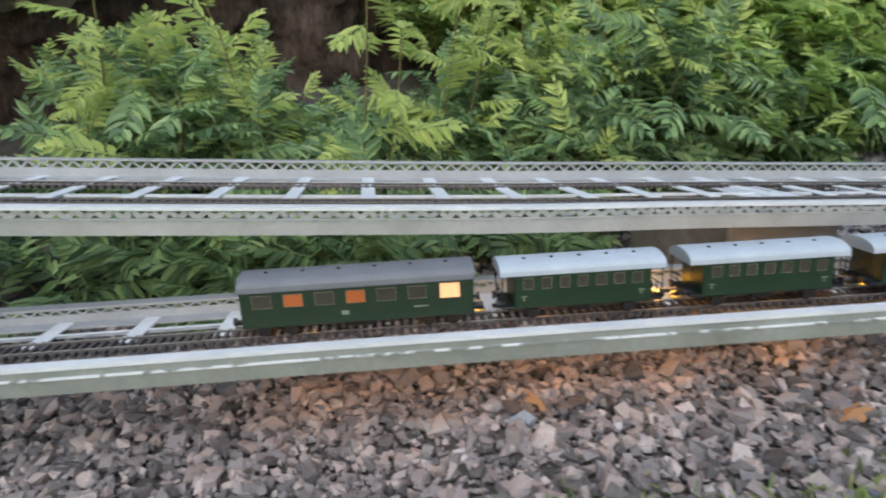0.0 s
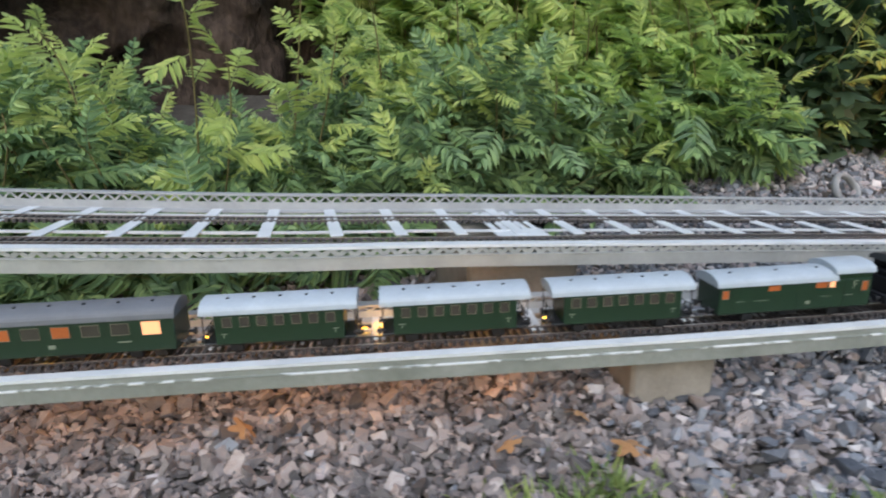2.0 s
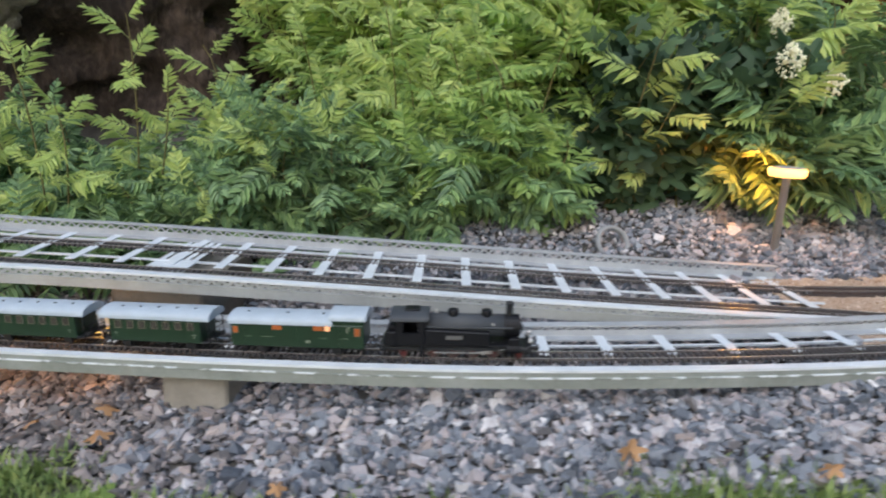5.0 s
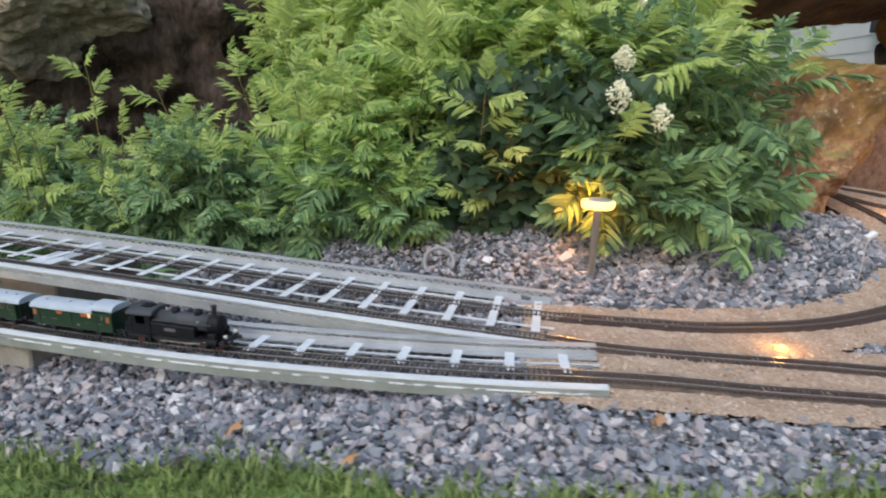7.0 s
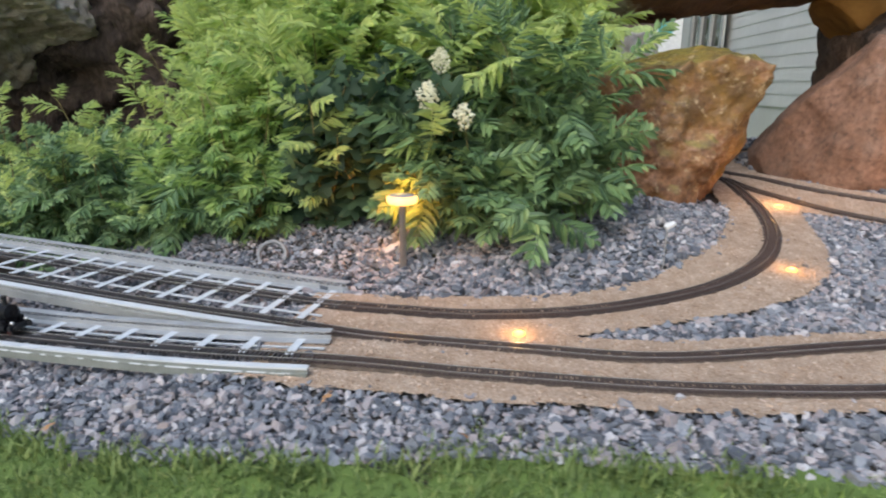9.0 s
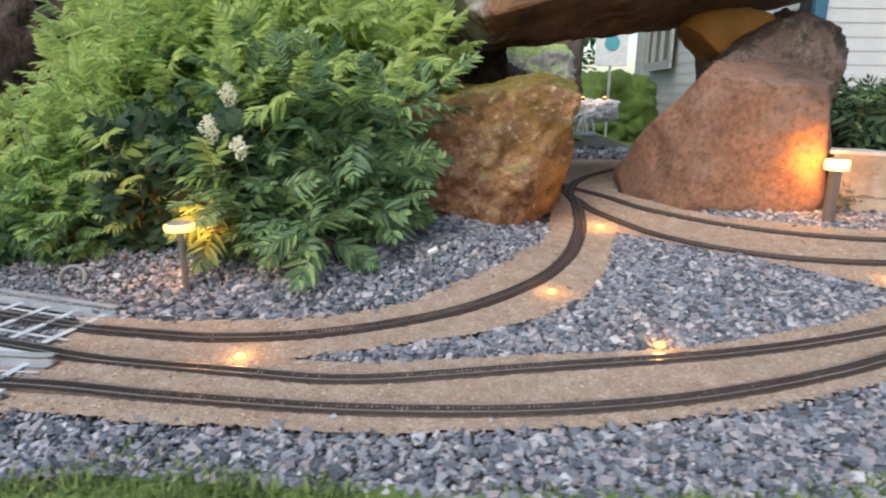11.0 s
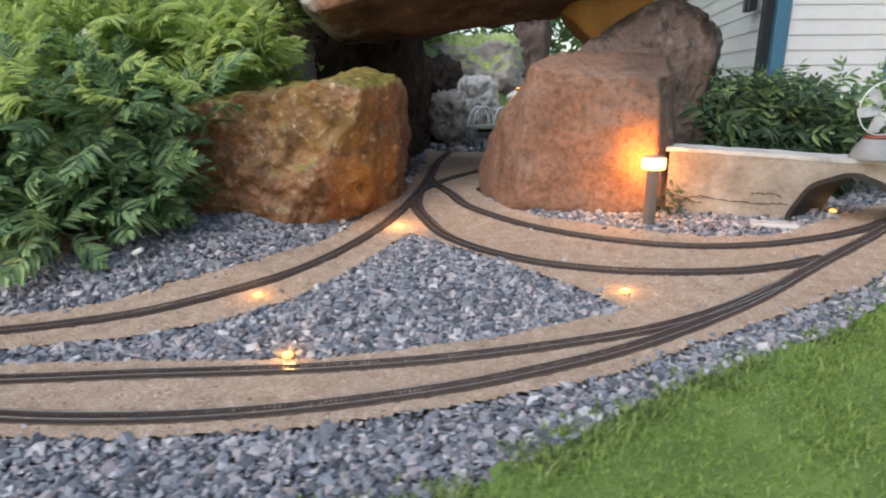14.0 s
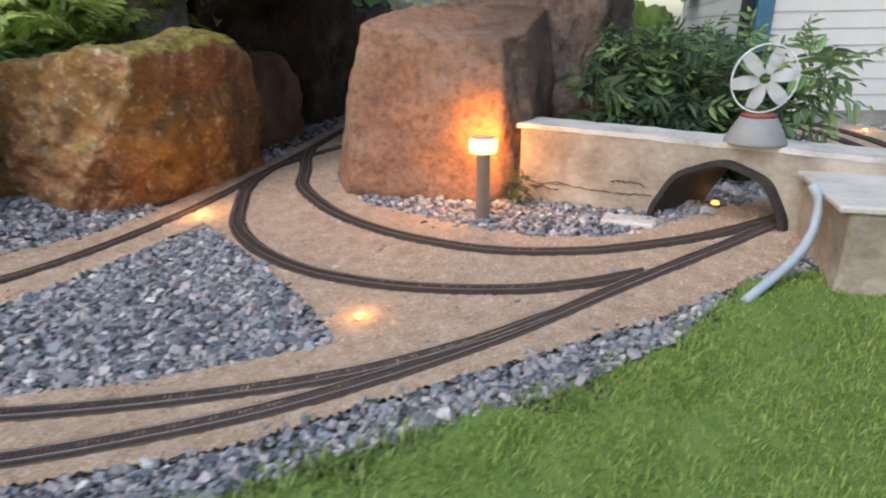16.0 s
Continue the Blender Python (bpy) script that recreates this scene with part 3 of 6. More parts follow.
def track(name, line, height, label, bedded=True, bright=True, bed=0.0142, strip_mat=None):
    z = height(line[:, 0], line[:, 1])
    nrm = normals_2d(line)
    thing = new(name, None)
    tagged(thing, label, "track", "model railway tracks")
    n = len(line)
    for side in (-1, 1):
        verts, faces = [], []
        for (x, y), zz, (a, b) in zip(line, z, nrm):
            for off, dz in ((0.0078, 0), (0.0078, -0.0024), (0.0090, -0.0024), (0.0090, 0)):
                verts.append((x + a * off * side, y + b * off * side, zz + dz))
        for i in range(n - 1):
            for k in range(4):
                l = (k + 1) % 4
                faces.append((4 * i + k, 4 * i + l, 4 * i + 4 + l, 4 * i + 4 + k))
        faces += [(0, 1, 2, 3), tuple(4 * (n - 1) + k for k in (3, 2, 1, 0))]
        rail = mesh_ob("rail", verts, faces, M_RAIL_SIDE, thing)
        rail.data.materials.append(M_RAIL)
        rail.data.materials.append(M_RAIL_OLD)
        top = [(1 if bright or (bedded and line[i // 4][0] < 0.2) else 2) if i % 4 == 3 else 0 for i in range(4 * (n - 1))] + [0, 0]
        rail.data.polygons.foreach_set("material_index", top)
    verts, faces = [], []
    for (x, y), zz, (a, b) in zip(line, z, nrm):
        for off, dz in ((-bed - 0.0012, -0.0075), (bed + 0.0012, -0.0075), (bed, -0.0044), (-bed, -0.0044)):
            verts.append((x + a * off, y + b * off, zz + dz))
    for i in range(n - 1):
        if bedded and verts[4 * i][0] < 0.16:
            continue
        for k in range(4):
            l = (k + 1) % 4
            faces.append((4 * i + k, 4 * i + l, 4 * i + 4 + l, 4 * i + 4 + k))
    mesh_ob("ballast_strip", verts, faces, strip_mat or M_BALLAST, thing, False, "brown ballast strip")
    shape = np.array([(sx * 0.0016, sy * 0.0142, sz) for sx in (-1, 1) for sy in (-1, 1) for sz in (-0.0052, -0.0023)])
    hexa = [np.array([[0, 1, 3, 2], [4, 6, 7, 5], [0, 4, 5, 1], [2, 3, 7, 6], [1, 5, 7, 3], [0, 2, 6, 4]])]
    on_deck, on_sand_bed = [], []
    for i in range(n):
        deck_here = bedded and line[i][0] < 0.2
        ang = math.atan2(nrm[i][1], nrm[i][0]) - math.pi / 2
        m = turn(0, 0, ang + rng.normal(0, 0.02)) * ((0.95, 0.92, 1.0) if deck_here else (1, 1, 1))
        (on_deck if deck_here else on_sand_bed).append((0, m, np.array((line[i][0], line[i][1], z[i] + (0.0013 if deck_here else 0)))))
    singles = [r for r in on_sand_bed if 0.2 <= r[2][0] <= 1.75 and r[2][1] < 1.45][:300] if bedded else []
    shared = None
    for k, m, at in singles:
        if shared is None:
            shared = mesh_ob("sleeper", shape, hexa[0], M_SLEEPER, thing)
            ob = shared
        else:
            ob = new("sleeper", shared.data)
            ob.parent = thing
        ob.matrix_basis = Matrix.Translation(at) @ Matrix([list(r) for r in m]).to_4x4()
    held = {id(r) for r in singles}
    for rows, mat, lab in ((on_deck, M_TIE, "grey-black sleepers"), ([r for r in on_sand_bed if id(r) not in held], M_SLEEPER, "dark brown sleepers")):
        if rows:
            tagged(scatter_mesh("sleeper_row", [(shape, hexa)], rows, mat, thing), lab, "", "", "stuff")
    return thing


track("railway_track", LINE_A, lambda x, y: on_bed(x, y, bridge_low), "front model railway track with brown sleepers on sand", strip_mat=M_BALLAST_DUSTY)
track("railway_track", LINE_B, lambda x, y: on_bed(x, y, bridge_high), "parallel model railway track from the upper bridge across the sand", strip_mat=M_BALLAST_DUSTY)
track("railway_track", LINE_C, lambda x, y: on_bed(x, y, bridge_high), "looping model railway track from the upper bridge", bright=False, bed=0.0178)
for ln in (LINE_D, LINE_E, LINE_F):
    track("railway_track", ln, lambda x, y: ground_z(x, y) + 0.0114, "curved model railway track on sand near the boulders", bright=False, bed=0.0178)


# coarse chips that make up the top of the sand, clear of the tracks
M_CHIP = surface("sand_chip", [(0.15, (0.244, 0.153, 0.097)), (0.38, (0.376, 0.263, 0.183)), (0.6, (0.478, 0.352, 0.259)), (0.9, (0.651, 0.520, 0.424))], 60, 0.9, 0, 0.3, 300, island=0.7)
CHIPS = [(v * (1.0, 0.62, 0.5), f) for v, f in [(np.array([(1, 0, 0), (-1, 0, 0), (0.15 * k, 1, 0.1), (-0.2, -1, 0), (0.1, 0.1 * k, 0.8), (0, 0, -0.7)]) * 0.6,
          [np.array([[0, 2, 4], [2, 1, 4], [1, 3, 4], [3, 0, 4], [2, 0, 5], [1, 2, 5], [3, 1, 5], [0, 3, 5]])]) for k in (-2, -1, 1, 2)]]
n = int(2.35 * 1.4 * 34000)
cx, cy = rng.uniform(0.05, 2.4, n), rng.uniform(0.55, 1.95, n)
ok = on_sand(cx, cy)
cx, cy = cx[ok], cy[ok]
for ln, half in ((LINE_A, 0.0165), (LINE_B, 0.0165), (LINE_C, 0.020), (LINE_D, 0.020), (LINE_E, 0.020), (LINE_F, 0.020)):
    d = np.full(len(cx), 9.0)
    for px, py in ln[::2]:
        d = np.minimum(d, (cx - px) ** 2 + (cy - py) ** 2)
    cx, cy = cx[d > half ** 2], cy[d > half ** 2]
n = len(cx)
m = turns(rng.normal(0, 0.5, n), rng.normal(0, 0.5, n), rng.uniform(0, 6.283, n)) * (rng.lognormal(0, 0.35, n) * 0.0031)[:, None, None]
tagged(scatter_rows("sand_chips", CHIPS, rng.integers(4, size=n), m, np.stack([cx, cy, ground_z(cx, cy) + 0.0062], 1), M_CHIP), "coarse tan sand chips bound into the bed", "sand", "", "stuff")


def offset_line(line, off, x0, x1):
    nrm = normals_2d(line)
    p = line + nrm * off
    return p[(line[:, 0] >= x0) & (line[:, 0] <= x1)]


def strip(name, line, deck, a, b, z0, z1, material, parent, label=""):
    """A bar along a line, from a to b across it and z0 to z1 above the deck."""
    nrm = normals_2d(line)
    verts, faces = [], []
    for (x, y), (p, q) in zip(line, nrm):
        z = deck(x)
        for o, h in ((a, z0), (b, z0), (b, z1), (a, z1)):
            verts.append((x + p * o, y + q * o, z + h))
    n = len(line)
    for i in range(n - 1):
        for k in range(4):
            l = (k + 1) % 4
            faces.append((4 * i + k, 4 * i + 4 + k, 4 * i + 4 + l, 4 * i + l))
    faces += [(0, 1, 2, 3), tuple(4 * (n - 1) + k for k in (3, 2, 1, 0))]
    return mesh_ob(name, verts, faces, material, parent, False, label)


def lattice(name, line, deck, off, z0, z1, pitch, bar, material, parent):
    """Slanting bars of a perforated web between two chords."""
    nrm = normals_2d(line)
    s = np.r_[0, np.cumsum(np.linalg.norm(np.diff(line, axis=0), axis=1))]
    count = int(s[-1] / pitch)
    verts, faces = [], []
    for i in range(count):
        for lo, hi in ((i, i + 0.5), (i + 1, i + 0.5)):
            ring = []
            for u, h in ((lo, z0), (hi, z1)):
                for w in (-bar, bar):
                    t = np.clip(u * pitch + w, 0, s[-1])
                    x, y = np.interp(t, s, line[:, 0]), np.interp(t, s, line[:, 1])
                    a, b = np.interp(t, s, nrm[:, 0]), np.interp(t, s, nrm[:, 1])
                    for d in (-0.0007, 0.0007):
                        ring.append((x + a * (off + d), y + b * (off + d), deck(x) + h))
            k = len(verts)
            verts += ring
            faces += [(k, k + 2, k + 6, k + 4), (k + 1, k + 5, k + 7, k + 3), (k, k + 4, k + 5, k + 1), (k + 2, k + 3, k + 7, k + 6)]
    return mesh_ob(name, verts, faces, material, parent)


def ladder_bridge(name, line, deck, front, back, x0, x1, label, rung_from, plate_at, front_mat, web, deep, flange, bar, rise, pitch, sink, rung_front, pierced=True):
    """A bridge of two perforated side rails with flat rungs between them, the track laid on top."""
    thing = new(name, None)
    tagged(thing, label, "bridge", "bridges")
    mid = line[(line[:, 0] > x0) & (line[:, 0] < x1)][::3]
    # side rails: wide top flange, pierced web, solid plate
    strip("front_flange", mid, deck, front, front + flange, -0.0022, 0.0005, M_ZINC, thing, "pale galvanised top flange")
    if pierced:
        lattice("front_web", mid, deck, front + 0.002, -web, -0.0022, 0.0125, 0.0030, front_mat, thing)
    else:
        strip("front_web", mid, deck, front + 0.0004, front + 0.002, -web, -0.0022, front_mat, thing)
    strip("ledge", mid, deck, front - 0.0022, front + 0.003, -web - 0.0010, -web, M_PLATE if pierced else M_WORN, thing, "narrow worn ledge")
    strip("front_plate", mid, deck, front - 0.0016, front, -deep, -web - 0.0008, front_mat, thing, "weathered steel side plate")
    strip("front_foot", mid, deck, front - 0.0016, front + 0.012, -deep - 0.0012, -deep, front_mat, thing)
    strip("inner_bar", mid, deck, bar, bar + 0.0032, -0.0042, -0.0020, M_ZINC, thing)
    strip("back_chord", mid, deck, back - 0.002, back + 0.010, rise - 0.0017, rise, M_DULLZINC, thing)
    lattice("back_web", mid, deck, back, rise * 0.4, rise - 0.0017, 0.0135, 0.0014, M_DULLZINC, thing)
    strip("back_plate", mid, deck, back - 0.001, back + 0.001, -0.003, rise * 0.4 + 0.0003, M_DULLZINC, thing)
    strip("back_flange", mid, deck, back - 0.013, back - 0.001, -0.0038, -0.0020, M_DULLZINC, thing)
    strip("inner_bar", mid, deck, back - 0.0295, back - 0.0265, -0.0044, -0.0022, M_ZINC, thing)
    # rungs
    nrm = normals_2d(line)
    s = np.r_[0, np.cumsum(np.linalg.norm(np.diff(line, axis=0), axis=1))]
    me = None
    for k in range(70):
        u = rung_from + pitch * k
        if u > s[-1]:
            break
        x, y = np.interp(u, s, line[:, 0]), np.interp(u, s, line[:, 1])
        if not x0 + 0.01 < x < x1 - 0.01:
            continue
        a, b = np.interp(u, s, nrm[:, 0]), np.interp(u, s, nrm[:, 1])
        if me is None:
            bm = bmesh.new()
            box(bm, -0.0060, 0.0060, rung_front, back - 0.002, -0.0016 - sink, -sink, 0.0004)
            first = part("rung", bm, M_ZINC, thing)
            me = first.data
            ob = first
        else:
            ob = new("rung", me)
            ob.parent = thing
        ob.matrix_basis = Matrix.Translation((x, y, deck(x))) @ Matrix.Rotation(math.atan2(b, a) - math.pi / 2, 4, "Z")
    # joining plate with slots
    if plate_at is not None:
        i = int(np.argmin(abs(line[:, 0] - plate_at)))
        bm = bmesh.new()
        box(bm, -0.026, 0.026, front + 0.012, front + 0.075, -0.0042, -0.0028, 0.0004)
        for k in range(5):
            box(bm, -0.024 + 0.0105 * k, -0.018 + 0.0105 * k, front + 0.075, back - 0.01, -0.0042, -0.0028)
        ob = part("joint_plate", bm, M_ZINC, thing, "pale slotted joint plate")
        ob.matrix_basis = Matrix.Translation((*line[i], deck(line[i][0]))) @ Matrix.Rotation(math.atan2(nrm[i][1], nrm[i][0]) - math.pi / 2, 4, "Z")
    return thing


ladder_bridge("steel_bridge", LINE_A, bridge_low, -0.0365, 0.055, -2.5, 0.225,
              "weathered steel ladder bridge with pierced side rails on blocks", 0.02, None, M_GREENSTEEL, 0.0070, 0.0170, 0.0095, 0.0255, 0.0100, 0.0665, 0.0014, 0.004, False)
ladder_bridge("steel_bridge", LINE_C, bridge_high, -0.119, 0.055, -2.5, 0.20,
              "galvanised steel ladder bridge with pierced side rails on blocks", 0.0215, -0.61, M_PLATE, 0.0080, 0.0185, 0.0115, -0.052, 0.0145, 0.0612, 0.0014, -0.071)


def block_pier(x, y, w, d, top, ang, label, skew=0.0):
    bm = bmesh.new()
    z0 = gz(x, y) - 0.03
    box(bm, -w / 2, w / 2, -d / 2, d / 2, 0, top - z0, 0.003)
    for v in bm.verts:
        if v.co.z < 0.01:
            v.co.x *= 1 - skew
    bmesh.ops.subdivide_edges(bm, edges=bm.edges, cuts=3, use_grid_fill=True)
    for v in bm.verts:
        v.co += Vector(noise.noise_vector(v.co * 60)) * 0.0012
    ob = part("concrete_block", bm, M_PIER, None)
    ob.matrix_basis = Matrix.Translation((x, y, z0)) @ Matrix.Rotation(ang, 4, "Z")
    return tagged(ob, label, "concrete block", "bridge piers")


block_pier(-0.556, 0.790, 0.072, 0.10, bridge_low(-0.56) - 0.0178, -0.28, "square beige concrete block carrying the lower bridge", 0.06)
block_pier(-0.62, 0.965, 0.11, 0.18, bridge_high(-0.62) - 0.0208, -0.2, "wide beige concrete block carrying the upper bridge")
block_pier(-1.45, 1.05, 0.07, 0.10, bridge_low(-1.45) - 0.0178, -0.28, "square beige concrete block carrying the lower bridge", 0.06)
block_pier(-1.5, 1.16, 0.11, 0.16, bridge_high(-1.5) - 0.0208, -0.2, "wide beige concrete block carrying the upper bridge")

# led strip under the lower bridge
led = tagged(new("led_strip", None), "row of glowing amber lights under the lower bridge", "lamp")
leds = [p for p in offset_line(LINE_A, 0.030, -1.10, -0.60)]
strip("backing", np.array(leds), bridge_low, -0.004, 0.004, -0.0080, -0.0062, M_PIPE, led)
bulb = None
for p in leds[2::4]:
    if bulb is None:
        bm = bmesh.new()
        bmesh.ops.create_uvsphere(bm, u_segments=10, v_segments=6, radius=0.0026)
        first = part("bulb", bm, M_LED, led, "glowing amber bulb", True)
        bulb, ob = first.data, first
    else:
        ob = new("bulb", bulb)
        ob.parent = led
    ob.location = (p[0], p[1], bridge_low(p[0]) - 0.0040)
for x in (-1.06, -0.97, -0.88, -0.79, -0.70):
    i = int(np.argmin(abs(LINE_A[:, 0] - x)))
    n = normals_2d(LINE_A)[i]
    q = LINE_A[i] + n * 0.034
    glow("led_light", (q[0], q[1], bridge_low(x) + 0.004), 0.013, (1.0, 0.43, 0.010), 0.006)
    q = LINE_A[i] + n * 0.012
    glow("led_light", (q[0], q[1], bridge_low(x) - 0.026), 0.036, (1.0, 0.42, 0.10), 0.012)

# ---- boulders, wall, house ----
def boulder(name, at, half, seed, material, label, cuts=(), power=3.2, rough=0.05, turn_z=0.0, cat="boulder", detail=5, crag=0.35, facet=0.0):
    """A rounded block cut by planes (direction, distance from its middle), with weathered relief."""
    bm = bmesh.new()
    bmesh.ops.create_icosphere(bm, subdivisions=detail, radius=1)
    off = Vector((seed * 3.7, seed * 1.3, seed * 7.1))
    size = min(half)
    planes = [(Vector(n).normalized(), d) for n, d in cuts]
    for v in bm.verts:
        p = v.co
        k = (abs(p.x) ** power + abs(p.y) ** power + abs(p.z) ** power) ** (-1 / power)
        q = Vector((p.x * k * half[0], p.y * k * half[1], p.z * k * half[2]))
        for n, d in planes:
            over = q.dot(n) - d
            if over > 0:
                q -= n * over * 0.94
        nn = q.normalized()
        q += nn * size * rough * (2.2 * noise.noise(q * (1.3 / size) + off) + 0.9 * noise.noise(q * (3.5 / size) + off)
                                  + crag * noise.noise(q * (10 / size) + off) + crag * 0.45 * noise.noise(q * (28 / size) + off))
        if facet:
            w = q / size + off + Vector(noise.noise_vector(q * (2.0 / size))) * 0.35
            w = Vector((w.x + 0.3 * w.y, w.y - 0.25 * w.z, w.z * 0.8 + 0.3 * w.x))
            q += nn * size * facet * (noise.cell(w * 2.6) + 0.6 * noise.cell(w * 5.7) + 0.3 * noise.cell(w * 11.0) - 0.9)
        v.co = q
    ob = part(name, bm, material, None, smooth=True)
    ob.matrix_basis = Matrix.Translation(at) @ Matrix.Rotation(turn_z, 4, "Z")
    return tagged(ob, label, cat, "boulders")


def mossy(name, base, lo=0.35, hi=0.75, amount=0.9):
    """The rock with moss where it faces up."""
    m = base.copy()
    m.name = name
    nodes, links = m.node_tree.nodes, m.node_tree.links
    bsdf = nodes["Principled BSDF"]
    old = bsdf.inputs["Base Color"].links[0].from_socket
    geo = nodes.new("ShaderNodeNewGeometry")
    sep = nodes.new("ShaderNodeSeparateXYZ")
    links.new(geo.outputs["Normal"], sep.inputs[0])
    ns = nodes.new("ShaderNodeTexNoise")
    ns.inputs["Scale"].default_value = 9
    tc = nodes.new("ShaderNodeTexCoord")
    links.new(tc.outputs["Object"], ns.inputs["Vector"])
    add = nodes.new("ShaderNodeMath")
    add.operation = "MULTIPLY_ADD"
    links.new(ns.outputs["Fac"], add.inputs[0])
    add.inputs[1].default_value = 0.6
    links.new(sep.outputs["Z"], add.inputs[2])
    rng_ = nodes.new("ShaderNodeMapRange")
    rng_.inputs["From Min"].default_value, rng_.inputs["From Max"].default_value = lo + 0.3, hi + 0.3
    rng_.inputs["To Max"].default_value = amount
    links.new(add.outputs[0], rng_.inputs["Value"])
    fine = nodes.new("ShaderNodeTexNoise")
    fine.inputs["Scale"].default_value = 70
    links.new(tc.outputs["Object"], fine.inputs["Vector"])
    ramp = nodes.new("ShaderNodeValToRGB")
    ramp.color_ramp.elements[0].position, ramp.color_ramp.elements[0].color = 0.3, (0.075, 0.07, 0.012, 1)
    ramp.color_ramp.elements[1].position, ramp.color_ramp.elements[1].color = 0.75, (0.33, 0.27, 0.06, 1)
    links.new(fine.outputs["Fac"], ramp.inputs["Fac"])
    mix = nodes.new("ShaderNodeMix")
    mix.data_type = "RGBA"
    links.new(rng_.outputs["Result"], mix.inputs["Factor"])
    links.new(old, mix.inputs["A"])
    links.new(ramp.outputs["Color"], mix.inputs["B"])
    links.new(mix.outputs["Result"], bsdf.inputs["Base Color"])
    return m


def stained(base, colour, scale, lo, hi, amount=0.8):
    """Adds blotches of another colour to a surface."""
    nodes, links = base.node_tree.nodes, base.node_tree.links
    bsdf = nodes["Principled BSDF"]
    old = bsdf.inputs["Base Color"].links[0].from_socket
    tc = nodes.new("ShaderNodeTexCoord")
    ns = nodes.new("ShaderNodeTexNoise")
    ns.inputs["Scale"].default_value, ns.inputs["Detail"].default_value, ns.inputs["Roughness"].default_value = scale, 9, 0.7
    links.new(tc.outputs["Object"], ns.inputs["Vector"])
    rg = nodes.new("ShaderNodeMapRange")
    rg.inputs["From Min"].default_value, rg.inputs["From Max"].default_value, rg.inputs["To Max"].default_value = lo, hi, amount
    links.new(ns.outputs["Fac"], rg.inputs["Value"])
    mix = nodes.new("ShaderNodeMix")
    mix.data_type = "RGBA"
    links.new(rg.outputs["Result"], mix.inputs["Factor"])
    links.new(old, mix.inputs["A"])
    mix.inputs["B"].default_value = (*colour, 1)
    links.new(mix.outputs["Result"], bsdf.inputs["Base Color"])
    return base


M_ROCK_MOSSY = mossy("mossy_red_granite", M_ROCK_RED, 0.34, 0.62)


def stained_towards(base, colour, way, lo, hi, scale, amount=0.85):
    """Blotches that thicken towards one side of the stone."""
    nodes, links = base.node_tree.nodes, base.node_tree.links
    bsdf = nodes["Principled BSDF"]
    old = bsdf.inputs["Base Color"].links[0].from_socket
    tc = nodes.new("ShaderNodeTexCoord")
    dot = nodes.new("ShaderNodeVectorMath")
    dot.operation = "DOT_PRODUCT"
    links.new(tc.outputs["Object"], dot.inputs[0])
    dot.inputs[1].default_value = way
    ns = nodes.new("ShaderNodeTexNoise")
    ns.inputs["Scale"].default_value, ns.inputs["Detail"].default_value, ns.inputs["Roughness"].default_value = scale, 9, 0.75
    links.new(tc.outputs["Object"], ns.inputs["Vector"])
    add = nodes.new("ShaderNodeMath")
    links.new(dot.outputs["Value"], add.inputs[0])
    links.new(ns.outputs["Fac"], add.inputs[1])
    rg = nodes.new("ShaderNodeMapRange")
    rg.inputs["From Min"].default_value, rg.inputs["From Max"].default_value, rg.inputs["To Max"].default_value = lo, hi, amount
    links.new(add.outputs[0], rg.inputs["Value"])
    mix = nodes.new("ShaderNodeMix")
    mix.data_type = "RGBA"
    links.new(rg.outputs["Result"], mix.inputs["Factor"])
    links.new(old, mix.inputs["A"])
    mix.inputs["B"].default_value = (*colour, 1)
    links.new(mix.outputs["Result"], bsdf.inputs["Base Color"])
    return base


M_ROCK_GREYMOSS = mossy("mossy_grey_rock", M_ROCK_GREY, 0.2, 0.6)
M_ROCK_BROWN = surface("brown_granite", [(0.25, (0.085, 0.044, 0.029)), (0.45, (0.201, 0.107, 0.068)), (0.65, (0.313, 0.172, 0.114)), (0.85, (0.433, 0.287, 0.216))],
                       8, 0.8, 0, 0.6, 60, fine=0.5, height=0.006)

M_ROCK_DUN = surface("dun_rock", [(0.3, (0.075, 0.052, 0.043)), (0.5, (0.17, 0.12, 0.098)), (0.8, (0.30, 0.225, 0.19))], 9, 0.9, 0, 0.8, 50, height=0.01)

stained(M_ROCK_BROWN, (0.13, 0.085, 0.065), 3.5, 0.5, 0.66, 0.6)
M_CAPSTONE = surface("capstone_rock", [(0.3, (0.048, 0.025, 0.016)), (0.5, (0.141, 0.072, 0.043)), (0.8, (0.282, 0.148, 0.086))], 9, 0.85, 0, 0.8, 50, height=0.012)
stained(M_CAPSTONE, (0.33, 0.17, 0.075), 3.0, 0.52, 0.68, 0.7)
stained_towards(M_CAPSTONE, (0.50, 0.50, 0.48), (-1.6, 0, 0), 1.27, 1.40, 8, 0.7)
# shade of the cavity under the capstone, put into a very dark rock colour
M_ROCK_SHADE = surface("cavity_shade_rock", [(0.3, (0.022, 0.016, 0.013)), (0.55, (0.064, 0.045, 0.034)), (0.8, (0.160, 0.115, 0.088))], 8, 1.0, 0, 0.9, 40, spec=0.1, height=0.02)
stained_towards(M_ROCK_BROWN, (0.05, 0.037, 0.031), (1.6, 0.0, 0.7), 0.80, 0.88, 18, 0.6)
stained_towards(M_ROCK_DUN, (0.028, 0.021, 0.018), (-0.5, 0.0, 2.2), 0.98, 1.12, 9, 0.85)
